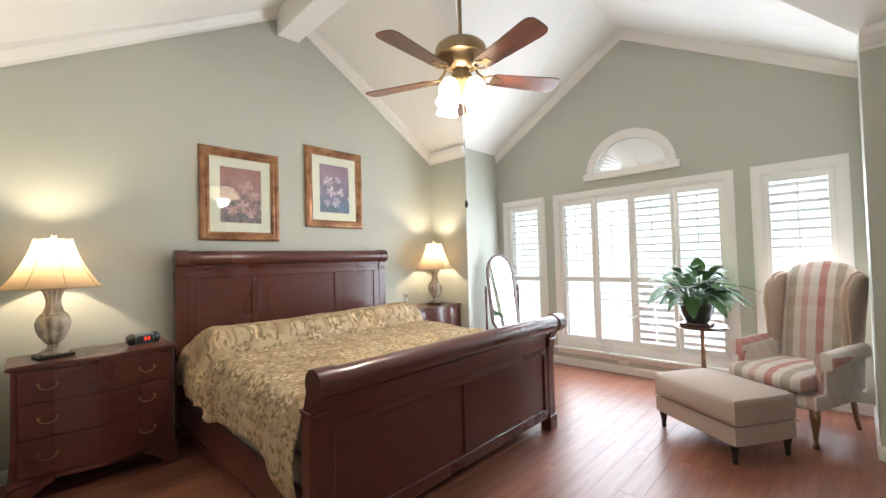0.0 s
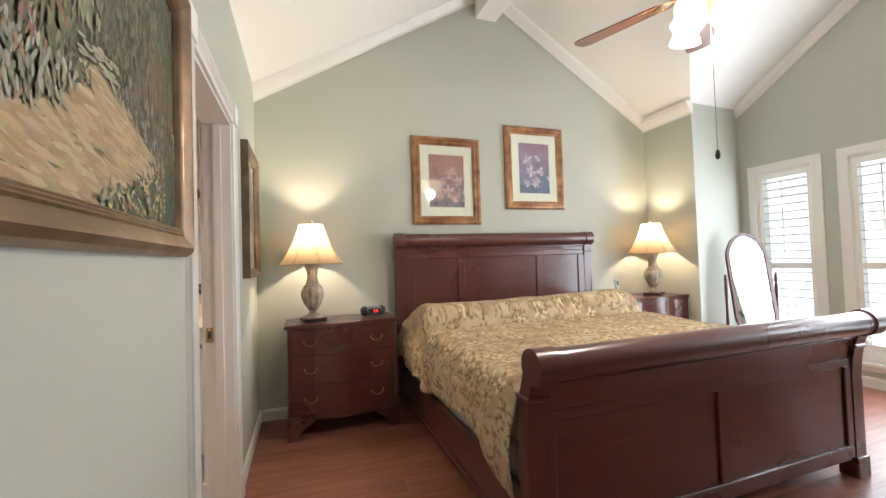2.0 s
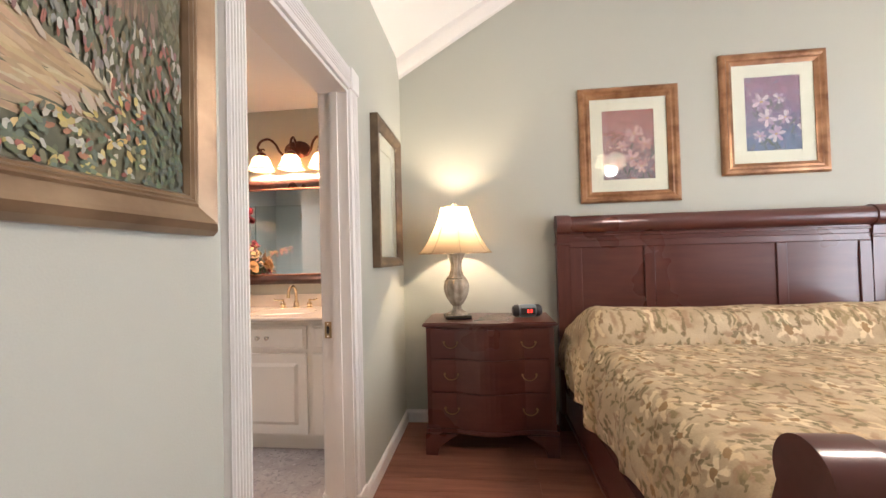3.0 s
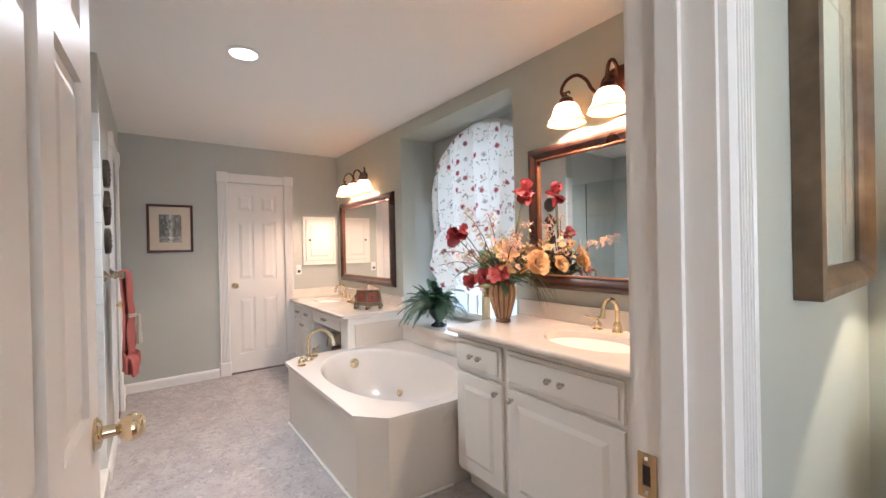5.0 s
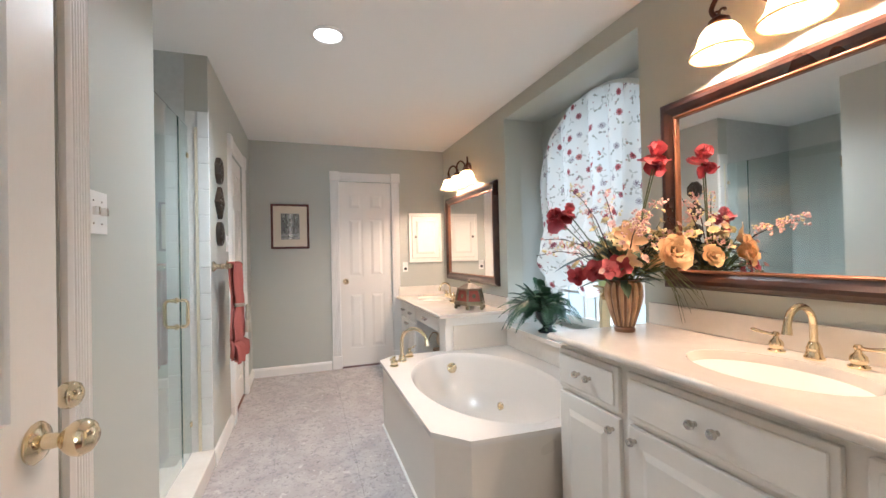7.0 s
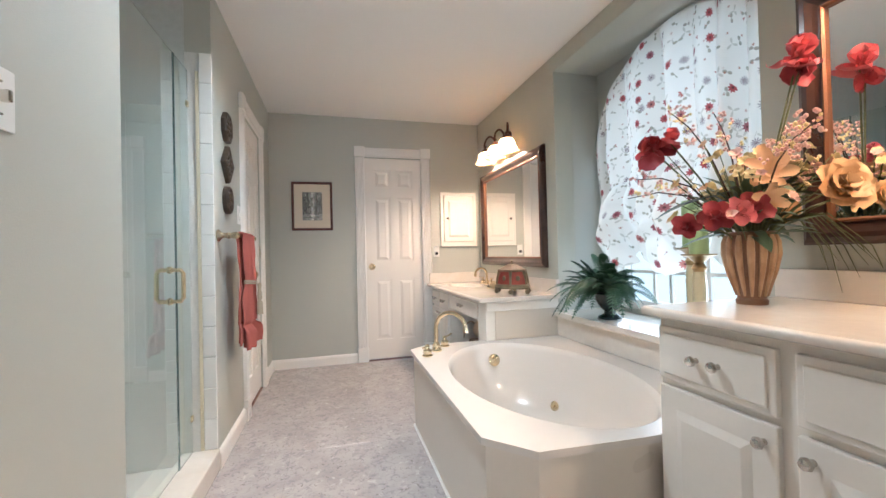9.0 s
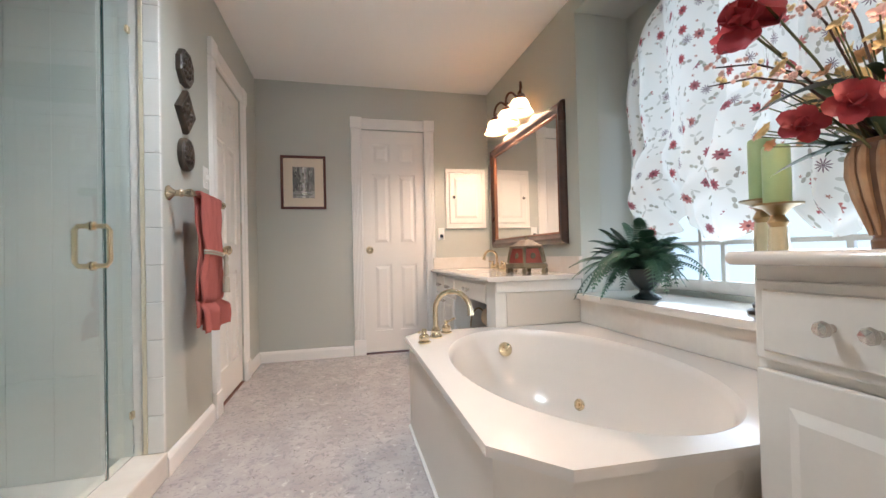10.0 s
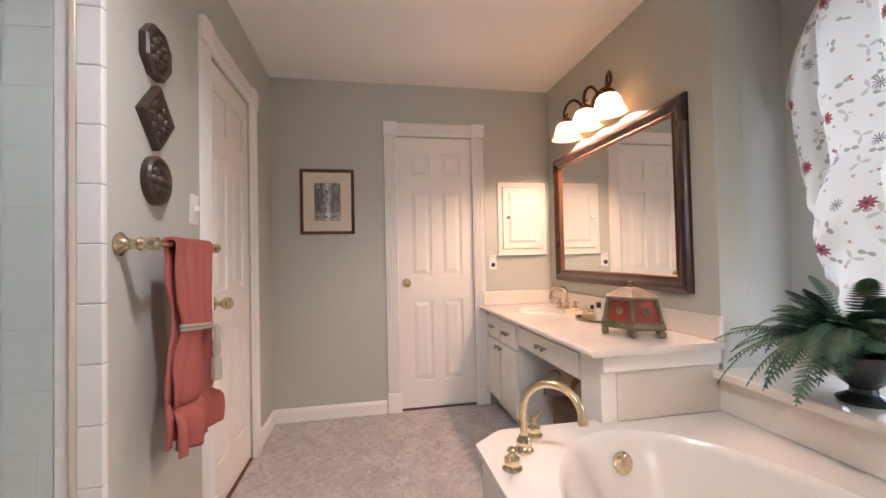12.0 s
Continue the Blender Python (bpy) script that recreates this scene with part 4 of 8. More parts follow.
def picture(name, label, w, h, m, profile, fw, frame_m, print_m, border, double=True, pane=True):
    t = new(name)
    tagged(t, label, "picture")
    t.matrix_basis = m
    part("frame", frame_mould(bmesh.new(), -w / 2, w / 2, 0, h, profile), frame_m, t)
    if border:
        part("mat_board", P(rect(-w / 2 + fw, w / 2 - fw, fw, h - fw), "y", -0.009, -0.002, [rect(-w / 2 + fw + border, w / 2 - fw - border, fw + border, h - fw - border)]), M_MATB, t)
    b = border
    part("print", B(-w / 2 + fw + b, w / 2 - fw - b, -0.005, -0.001, fw + b, h - fw - b), print_m, t)
    if pane:
        g = part("glass_pane", B(-w / 2 + fw, w / 2 - fw, -0.0135, -0.0115, fw, h - fw), M_GLASS, t)
        g.visible_shadow = False
    return t


M_PAINT = mat("brushed_paint", (0.4, 0.4, 0.4), 0.5, bump=0.4, scale=90, var=0.10)
n, lk = M_PAINT.node_tree.nodes, M_PAINT.node_tree.links
hue = n.new("ShaderNodeVertexColor")
hue.layer_name = "hue"
lk.new(hue.outputs["Color"], n["Mix"].inputs["A"])


def brushwork(parent, x0, x1, z0, z1, strokes):
    """Flat pointed dabs of paint inside a rectangle; strokes of (u, v, length, width, angle, colour), u and v from 0 to 1."""
    vs, fs, cols = [], [], []
    for k, (u, v, ln, wd, a, c) in enumerate(strokes):
        cx_, cz_ = x0 + u * (x1 - x0), z0 + v * (z1 - z0)
        first = len(vs)
        for p, q in ((-1, 0), (-0.6, 0.9), (0.5, 1), (1, 0.1), (0.6, -1), (-0.5, -0.9)):
            px = cx_ + math.cos(a) * ln * p / 2 - math.sin(a) * wd * q / 2
            pz = cz_ + math.sin(a) * ln * p / 2 + math.cos(a) * wd * q / 2
            vs.append((min(x1, max(x0, px)), -0.0054 - 1.2e-6 * k, min(z1, max(z0, pz))))
            cols.extend((*c, 1.0))
        fs.append(tuple(range(first, first + 6)))
    me = bpy.data.meshes.new("brushwork")
    me.from_pydata(vs, [], fs)
    me.color_attributes.new("hue", "FLOAT_COLOR", "POINT").data.foreach_set("color", cols)
    me.materials.append(M_PAINT)
    ob = new("brushwork", me)
    ob.parent = parent
    return ob


def shift(c, rr, amount=0.25):
    k = 1 + rr.uniform(-amount, amount)
    return tuple(min(1.0, max(0.0, q * k * (1 + rr.uniform(-0.06, 0.06)))) for q in c)


def floral_strokes(seed, top, low, petal_a, petal_b, spots_):
    rr = random.Random(seed)
    out_ = []
    for k in range(500):
        u, v = rr.random(), rr.random()
        f = min(1, max(0, v * 1.3 - 0.15 + rr.uniform(-0.15, 0.15)))
        out_.append((u, v, rr.uniform(0.04, 0.09), rr.uniform(0.012, 0.03), rr.uniform(0, 3.1), shift(tuple(a * (1 - f) + b * f for a, b in zip(low, top)), rr, 0.18)))
    for u, v, sz in spots_:
        for k in range(4):
            out_.append((u + rr.uniform(-0.16, 0.16), v - rr.uniform(0.05, 0.2), 0.07, 0.012, rr.uniform(0.8, 2.3), shift((0.10, 0.10, 0.09), rr)))
        for k in range(7):
            a = 2 * math.pi * k / 7 + rr.uniform(-0.3, 0.3)
            out_.append((u + 0.085 * sz * math.cos(a), v + 0.06 * sz * math.sin(a), 0.052 * sz, 0.022 * sz, a, shift(rr.choice((petal_a, petal_b)), rr, 0.15)))
        out_.append((u, v, 0.018 * sz, 0.012 * sz, 0.4, shift((0.55, 0.33, 0.16), rr)))
    return out_


red_print = picture("framed_picture", "copper-gilt framed red floral print with cream mat", 0.685, 0.828, pose(1.660, NY - 0.001, 1.583), FRAME1, 0.080, M_GOLD, M_PRINT, 0.085)
violet_print = picture("framed_picture", "copper-gilt framed violet floral print with cream mat", 0.685, 0.845, pose(2.622, NY - 0.001, 1.738), FRAME1, 0.080, M_GOLD, M_PRINT2, 0.085)
brushwork(red_print, -0.1775, 0.1775, 0.165, 0.663, floral_strokes(3, (0.33, 0.13, 0.11), (0.19, 0.13, 0.15), (0.47, 0.27, 0.25), (0.40, 0.20, 0.18), [(0.62, 0.66, 1.2), (0.82, 0.50, 1.0), (0.38, 0.48, 0.8), (0.55, 0.30, 1.2), (0.30, 0.22, 0.9), (0.74, 0.18, 0.9)]))
brushwork(violet_print, -0.1775, 0.1775, 0.165, 0.680, floral_strokes(8, (0.28, 0.14, 0.19), (0.13, 0.15, 0.24), (0.56, 0.42, 0.46), (0.40, 0.26, 0.34), [(0.30, 0.66, 1.2), (0.62, 0.70, 0.8), (0.40, 0.44, 1.2), (0.72, 0.44, 0.9), (0.55, 0.22, 1.1), (0.25, 0.20, 0.8)]))
M_DKGILT = ramp_mat("dark_gilt", [(0.3, (0.07, 0.045, 0.025)), (0.6, (0.16, 0.105, 0.06)), (0.85, (0.28, 0.20, 0.11))], 10, 0.45, 6)
picture("framed_picture", "narrow dark gilt framed picture beside the doorway", 0.61, 0.87, pose(0.001, 3.525, 1.175, 0, 0, 90), [(0, 0), (0, 0.045), (0.02, 0.048), (0.05, 0.03), (0.06, 0.02), (0.06, 0)], 0.06, M_DKGILT, M_MATB, 0.10)

# oil painting of a garden path
M_OIL = ramp_mat("garden_oil_ground", [(0.3, (0.08, 0.09, 0.055)), (0.7, (0.18, 0.16, 0.09))], 12, 0.55, 5)


def garden_strokes():
    rr = random.Random(17)
    out_ = []
    pick = rr.choice

    def lane(v):
        """The path's two edges at a height."""
        right_ = 0.45 + 1.4 * v if v < 0.05 else 0.52 + 0.28 * (v - 0.05) / 0.12 if v < 0.17 else 0.80 + 0.06 * (v - 0.17) / 0.08 if v < 0.25 else 0.86 - 0.30 * (v - 0.25) / 0.15
        left_ = 0.0 if v < 0.10 else 4.2 * (v - 0.10) if v < 0.16 else 0.25 + 0.13 * (v - 0.16) / 0.06 if v < 0.22 else 0.38 + 0.12 * (v - 0.22) / 0.18
        return left_, right_

    for k in range(4200):
        u, v = rr.random(), rr.random()
        le, ri = lane(v)
        ln, wd, a = rr.uniform(0.018, 0.034), rr.uniform(0.006, 0.012), rr.uniform(0.9, 2.2)
        wob = rr.uniform(-0.02, 0.02)
        if v < 0.40 and le + wob <= u <= ri + wob:
            ln, wd, a = rr.uniform(0.05, 0.10), rr.uniform(0.008, 0.016), rr.uniform(-0.45, 0.05)
            c = pick(((0.46, 0.31, 0.16), (0.52, 0.37, 0.20), (0.43, 0.27, 0.14), (0.57, 0.44, 0.27), (0.40, 0.27, 0.16)))
            if ri - u < 0.03 and v > 0.16:
                c, a, ln = (0.56, 0.49, 0.36), 2.2, 0.03
        elif 0.44 < u < 0.60 and 0.40 < v < 0.46:
            c, a = pick(((0.46, 0.42, 0.31), (0.38, 0.34, 0.24))), 0.1
        elif u > ri and v < 0.26:
            ln, wd, a = rr.uniform(0.010, 0.024), rr.uniform(0.007, 0.013), rr.uniform(0, 3.1)
            far_right = u > 0.90
            c = pick(((0.035, 0.085, 0.075), (0.05, 0.11, 0.06), (0.03, 0.06, 0.05), (0.09, 0.15, 0.07), (0.035, 0.075, 0.07)) if far_right else
                     ((0.05, 0.10, 0.08), (0.08, 0.14, 0.06), (0.52, 0.39, 0.10), (0.56, 0.45, 0.16), (0.52, 0.50, 0.40), (0.42, 0.42, 0.36), (0.34, 0.07, 0.05), (0.40, 0.16, 0.08), (0.10, 0.17, 0.12), (0.16, 0.20, 0.08)))
        elif u > min(ri, 0.58) and v < 0.46:
            ln, a = rr.uniform(0.014, 0.03), rr.uniform(1.2, 1.9)
            c = pick(((0.07, 0.10, 0.07), (0.13, 0.15, 0.09), (0.33, 0.08, 0.06), (0.28, 0.12, 0.12), (0.20, 0.21, 0.19), (0.40, 0.39, 0.33), (0.06, 0.08, 0.05), (0.17, 0.14, 0.07)))
        elif 0.74 < u < 0.94 and 0.46 <= v < 0.70:
            a, ln = 1.57 + rr.uniform(-0.1, 0.1), 0.035
            c = pick(((0.19, 0.11, 0.075), (0.13, 0.085, 0.06), (0.25, 0.15, 0.10), (0.10, 0.085, 0.06)))
        elif u < 0.52 and v < 0.34:
            c = pick(((0.24, 0.27, 0.20), (0.34, 0.35, 0.28), (0.13, 0.17, 0.10), (0.43, 0.42, 0.34), (0.17, 0.20, 0.15), (0.35, 0.19, 0.12)))
        elif u < 0.40 and v < 0.62:
            c = pick(((0.10, 0.14, 0.08), (0.16, 0.19, 0.07), (0.30, 0.10, 0.08), (0.36, 0.33, 0.27), (0.23, 0.25, 0.09), (0.12, 0.13, 0.09)))
        elif 0.34 < u < 0.52 and v > 0.50:
            c = pick(((0.32, 0.34, 0.20), (0.27, 0.29, 0.16), (0.37, 0.38, 0.25)))
        elif 0.70 < u < 0.80 and v > 0.86:
            c = pick(((0.42, 0.39, 0.29), (0.33, 0.31, 0.22)))
        else:
            ln = rr.uniform(0.025, 0.05)
            c = pick(((0.10, 0.115, 0.07), (0.15, 0.16, 0.10), (0.075, 0.08, 0.05), (0.19, 0.19, 0.13), (0.13, 0.11, 0.075)))
        c = tuple(0.70 * q + 0.30 * h for q, h in zip(c, (0.25, 0.215, 0.14)))
        out_.append((u, v, ln * 1.15, wd * 0.8, a, shift(c, rr, 0.08 if ln > 0.05 else 0.15)))
    out_.sort(key=lambda q: -q[2])
    return out_


M_OILFRAME = ramp_mat("bronze_gilt_frame", [(0.3, (0.15, 0.095, 0.055)), (0.55, (0.27, 0.18, 0.105)), (0.8, (0.38, 0.27, 0.165))], 7, 0.36, 6, metal=0.45)
OILF = [(0, 0), (0, 0.020), (0.012, 0.040), (0.030, 0.052), (0.040, 0.048), (0.072, 0.030), (0.078, 0.034), (0.083, 0.030), (0.088, 0.032), (0.093, 0.026), (0.098, 0.027), (0.104, 0.014), (0.104, 0)]
OILF = [(a * 0.81, d * 0.85) for a, d in OILF]
oil = picture("oil_painting", "large gilt-framed oil painting of a garden path and cottage", 1.10, 0.80, pose(0.001, 1.342, 1.284, 0, 0, 90), OILF, 0.084, M_OILFRAME, M_OIL, 0, pane=False)
brushwork(oil, -0.466, 0.466, 0.084, 0.716, garden_strokes())

# ---- ceiling fan ----
M_FANBRASS = mat("aged_brass", (0.34, 0.25, 0.14), 0.32, 1.0, var=0.08)
M_BLADE = ramp_mat("walnut_blade", [(0.3, (0.085, 0.028, 0.014)), (0.6, (0.15, 0.05, 0.026)), (0.85, (0.22, 0.085, 0.045))], 3, 0.3, 8, (1.2, 10, 10), coat=0.3)
M_LITGLASS = glow("lit_frosted_glass", (1.0, 0.80, 0.55), 3.5, (0.95, 0.9, 0.8))
fan = thing("ceiling_fan", 2.20, 1.81, 2.47, 0, "brass ceiling fan with five walnut blades and lit glass shades", "ceiling fan")
part("downrod", tube(bmesh.new(), [(0, 0, 0.20), (0, 0, 1.20)], 0.013, 12), M_FANBRASS, fan, smooth=True)
part("canopy", lathe(bmesh.new(), [(0.02, 1.06), (0.05, 1.08), (0.07, 1.13), (0.07, 1.18)], 24), M_FANBRASS, fan, smooth=True)
part("motor_housing", lathe(bmesh.new(), [(0, 0.262), (0.03, 0.258), (0.07, 0.248), (0.135, 0.235), (0.158, 0.215), (0.165, 0.180), (0.160, 0.150), (0.135, 0.138), (0.115, 0.110), (0.09, 0.085), (0.06, 0.07), (0, 0.07)], 36), M_FANBRASS, fan, smooth=True)
part("switch_housing", lathe(bmesh.new(), [(0, 0.075), (0.055, 0.07), (0.062, 0.05), (0.058, 0.01), (0.045, -0.01), (0.03, -0.03), (0.022, -0.10), (0.014, -0.13), (0, -0.135)], 28), M_FANBRASS, fan, smooth=True)
for k in range(5):
    a = radians(41 + 72 * k)
    m = Matrix.Rotation(a, 4, "Z")
    bm = P([(0.20, -0.044), (0.215, -0.054), (0.61, -0.077), (0.645, -0.072), (0.665, -0.055), (0.672, -0.03), (0.672, 0.03), (0.665, 0.055), (0.645, 0.072), (0.61, 0.077), (0.215, 0.054), (0.20, 0.044)], "z", -0.003, 0.003)
    b = part("blade", bm, M_BLADE, fan)
    b.matrix_basis = m @ pose(0, 0, 0.036, -11, 0, 0)
    bm = bmesh.new()
    box(bm, 0.09, 0.16, -0.012, 0.012, -0.004, 0.006, 0.002)
    tube(bm, [(0.16, 0, 0.0), (0.12, 0, 0.030), (0.10, 0, 0.060), (0.115, 0, 0.085)], 0.008, 8)
    for s in (-1, 1):
        tube(bm, [(0.14, s * 0.006, 0), (0.165, s * 0.03, -0.003), (0.19, s * 0.042, -0.004), (0.215, s * 0.03, -0.004), (0.235, s * 0.012, -0.004)], 0.006, 8)
    box(bm, 0.20, 0.27, -0.022, 0.022, -0.007, -0.003, 0.001)
    ir = part("blade_iron", bm, M_FANBRASS, b, smooth=True)
    ir.matrix_basis = Matrix.Identity(4)
for k in range(4):
    a = radians(-2 + 90 * k)
    d = Vector((math.cos(a), math.sin(a), 0))
    m3 = Matrix.Rotation(a, 3, "Z") @ Matrix.Rotation(radians(-14), 3, "Y")
    part("lamp_arm", tube(bmesh.new(), [tuple(d * 0.045 + Vector((0, 0, 0.02))), tuple(d * 0.08 + Vector((0, 0, 0.016))), tuple(d * 0.098 + Vector((0, 0, -0.012)))], 0.008, 8), M_FANBRASS, fan, smooth=True)
    sh = lathe(bmesh.new(), [(0.024, 0.0), (0.044, -0.012), (0.060, -0.045), (0.062, -0.085), (0.054, -0.120), (0.070, -0.165), (0.066, -0.165), (0.050, -0.120), (0.056, -0.085), (0.054, -0.045), (0.038, -0.018), (0.0, -0.012)], 32, tuple(d * 0.098 + Vector((0, 0, -0.010))), flute=0.03, flutes=8, m=m3)
    part("glass_shade", sh, M_LITGLASS, fan, "lit frosted glass shade", True)
ch = part("pull_chain", tube(bmesh.new(), [(0.01, 0.0, -0.13), (0.012, 0, -0.45), (0.012, 0, -0.74)], 0.0016, 6), M_FANBRASS, fan)
part("pull_knob", lathe(bmesh.new(), [(0, -0.74), (0.006, -0.745), (0.011, -0.765), (0.009, -0.785), (0, -0.79)], 12, (0.012, 0, 0)), M_DARKBASE, ch, smooth=True)
point_lamp("fan_light", (2.20, 1.81, 2.25), 56, (1.0, 0.88, 0.72), 0.07)

# ---- cheval mirror ----
cv = thing("cheval_mirror", 4.52, 3.22, 0, 0, "oval cheval mirror in a cherry stand beside the window", "mirror")
cv.matrix_basis = pose(4.52, 3.22, 0, 0, 0, -20)


def arched(w, lo, hi):
    """A tall mirror outline: a round top and bottom with straight sides between."""
    top = [(w * math.cos(a), hi - w * 1.35 + w * 1.35 * math.sin(a)) for a in [math.pi * i / 24 for i in range(25)]]
    return top + [(w * math.cos(a), lo + w * 0.9 + w * 0.9 * math.sin(a)) for a in [math.pi + math.pi * i / 24 for i in range(25)]]


tilt_back = Matrix.Translation((0, 0, 0.93)) @ Matrix.Rotation(radians(-9), 4, "X") @ Matrix.Translation((0, 0, -0.93))
mf = part("mirror_frame", P(arched(0.205, 0.42, 1.425), "y", -0.014, 0.014, [arched(0.172, 0.455, 1.39)]), M_CHERRY_V, cv)
mf.matrix_basis = tilt_back
mg = part("mirror_glass", P(arched(0.172, 0.455, 1.39), "y", -0.004, 0.004), M_MIRROR, cv)
mg.matrix_basis = tilt_back
for s in (-1, 1):
    x = s * 0.245
    prof = [(0.012, 0.10), (0.016, 0.16), (0.011, 0.30), (0.015, 0.50), (0.011, 0.70), (0.016, 0.88), (0.011, 0.93), (0.018, 0.965), (0.010, 0.99), (0.014, 1.005), (0, 1.02)]
    part("post", lathe(bmesh.new(), prof, 14, (x, 0, 0)), M_CHERRY_V, cv, smooth=True)
    part("pivot", tube(bmesh.new(), [(x, 0, 0.92), (s * 0.19, 0, 0.92)], 0.007, 8), M_OLDBRASS, cv)
    part("foot", tube(bmesh.new(), [(x, -0.22, 0.016), (x, -0.12, 0.05), (x, 0, 0.115), (x, 0.12, 0.05), (x, 0.22, 0.016)], [0.014, 0.016, 0.018, 0.016, 0.014], 10), M_CHERRY, cv, smooth=True)
part("stretcher", tube(bmesh.new(), [(-0.245, 0, 0.30), (0.245, 0, 0.30)], 0.010, 10), M_CHERRY, cv, smooth=True)

# ---- wing chair ----
M_PLAID = mat("striped_plaid_cloth", (0.6, 0.5, 0.45), 0.85, bump=0.4, scale=300)
n, lk = M_PLAID.node_tree.nodes, M_PLAID.node_tree.links
sx = n.new("ShaderNodeSeparateXYZ")
lk.new(n["Texture Coordinate"].outputs["Object"], sx.inputs[0])


def stripes(src, period):
    q = n.new("ShaderNodeMath")
    q.operation = "FRACT"
    lk.new(mathn("ADD", mathn("MULTIPLY", src, 1 / period), 10.12), q.inputs[0])
    r = rampn(q.outputs[0], [(0.0, (0.72, 0.65, 0.59)), (0.20, (0.52, 0.225, 0.19)), (0.36, (0.72, 0.64, 0.58)), (0.52, (0.43, 0.37, 0.28)), (0.70, (0.72, 0.65, 0.59)), (0.86, (0.60, 0.40, 0.34))])
    n.active = None
    for q2 in n:
        if q2.type == "VALTORGB":
            q2.color_ramp.interpolation = "CONSTANT"
    return r


cx, cyz = stripes(sx.outputs["X"], 0.36), stripes(mathn("ADD", sx.outputs["Y"], mathn("MULTIPLY", sx.outputs["Z"], 0.6)), 0.42)
q = n.new("ShaderNodeMix")
q.data_type = "RGBA"
q.inputs["Factor"].default_value = 0.16
lk.new(cx, q.inputs["A"])
lk.new(cyz, q.inputs["B"])
lk.new(q.outputs["Result"], n["Mix"].inputs["A"])
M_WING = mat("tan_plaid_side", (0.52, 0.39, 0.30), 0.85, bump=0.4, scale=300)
M_LEG = ramp_mat("honey_wood", [(0.3, (0.20, 0.10, 0.045)), (0.7, (0.36, 0.20, 0.10))], 4, 0.35, 6, (8, 8, 1))


def cushion(x0, x1, y0, y1, z0, z1, r, puff=0.02, cuts=5):
    """A soft box: bevelled and swollen."""
    bm = B(x0, x1, y0, y1, z0, z1)
    bmesh.ops.subdivide_edges(bm, edges=list(bm.edges), cuts=cuts, use_grid_fill=True)
    c = Vector(((x0 + x1) / 2, (y0 + y1) / 2, (z0 + z1) / 2))
    h = Vector(((x1 - x0) / 2, (y1 - y0) / 2, (z1 - z0) / 2))
    for v in bm.verts:
        d = v.co - c
        f = Vector((d.x / h.x, d.y / h.y, d.z / h.z))
        e = Vector((max(0, abs(d.x) - h.x + r), max(0, abs(d.y) - h.y + r), max(0, abs(d.z) - h.z + r)))
        if e.length > r:
            k = e * (r / e.length)
            d = Vector([math.copysign(abs(d[i]) - e[i] + k[i], d[i]) for i in range(3)])
        d.z += math.copysign(puff * (1 - f.x ** 2) * (1 - f.y ** 2), d.z) if abs(f.z) > 0.9 else 0
        d.y += math.copysign(puff * (1 - f.x ** 2) * (1 - f.z ** 2), d.y) if abs(f.y) > 0.9 else 0
        v.co = c + d
    return bm


wc = thing("wing_chair", 4.44, 0.43, 0, -113.6, "wing armchair in faded red and tan striped plaid by the window", "armchair")
part("seat_base", cushion(-0.34, 0.34, -0.34, 0.30, 0.24, 0.36, 0.03, 0.0), M_PLAID, wc, smooth=True)
part("seat_cushion", cushion(-0.29, 0.29, -0.42, 0.26, 0.36, 0.49, 0.05, 0.02, 7), M_PLAID, wc, smooth=True)
bk = cushion(-0.28, 0.28, -0.07, 0.07, 0.0, 0.80, 0.06, 0.03, 8)
for v in bk.verts:
    v.co.z += 0.06 * (1 - (v.co.x / 0.30) ** 2) * max(0, v.co.z) / 0.8
bmesh.ops.transform(bk, matrix=pose(0, 0.325, 0.40, -12, 0, 0), verts=bk.verts)
part("backrest", bk, M_PLAID, wc, smooth=True)
for s in (-1, 1):
    ar = bmesh.new()
    prism(ar, [(-0.22, 0.30), (0.36, 0.30), (0.38, 0.60), (-0.10, 0.60), (-0.18, 0.57), (-0.22, 0.50)], "x", s * 0.30 - 0.035, s * 0.30 + 0.035)
    bmesh.ops.bevel(ar, geom=list(ar.edges), offset=0.02, segments=3, affect="EDGES")
    part("arm_panel", ar, M_PLAID, wc, smooth=True)
    part("arm_roll", tube(bmesh.new(), [(s * 0.335, -0.225, 0.575), (s * 0.335, -0.22, 0.575), (s * 0.32, 0.36, 0.60)], [0.05, 0.066, 0.060], 20), M_PLAID, wc, smooth=True)
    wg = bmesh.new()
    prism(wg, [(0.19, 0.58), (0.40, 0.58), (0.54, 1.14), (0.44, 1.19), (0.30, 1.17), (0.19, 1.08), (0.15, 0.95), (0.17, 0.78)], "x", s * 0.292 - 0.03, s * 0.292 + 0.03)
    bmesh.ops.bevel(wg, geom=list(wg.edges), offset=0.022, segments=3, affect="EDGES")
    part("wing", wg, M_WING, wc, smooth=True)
    part("front_leg", tube(bmesh.new(), [(s * 0.30, -0.30, 0.25), (s * 0.315, -0.325, 0.20), (s * 0.312, -0.32, 0.12), (s * 0.305, -0.315, 0.05), (s * 0.315, -0.335, 0.018), (s * 0.315, -0.335, 0.0)], [0.034, 0.034, 0.022, 0.015, 0.026, 0.024], 12), M_LEG, wc, smooth=True)
    part("back_leg", tube(bmesh.new(), [(s * 0.28, 0.26, 0.25), (s * 0.28, 0.30, 0.10), (s * 0.28, 0.34, 0.0)], [0.024, 0.018, 0.015], 10), M_LEG, wc, smooth=True)

wc.scale = (0.86, 0.95, 1.0)

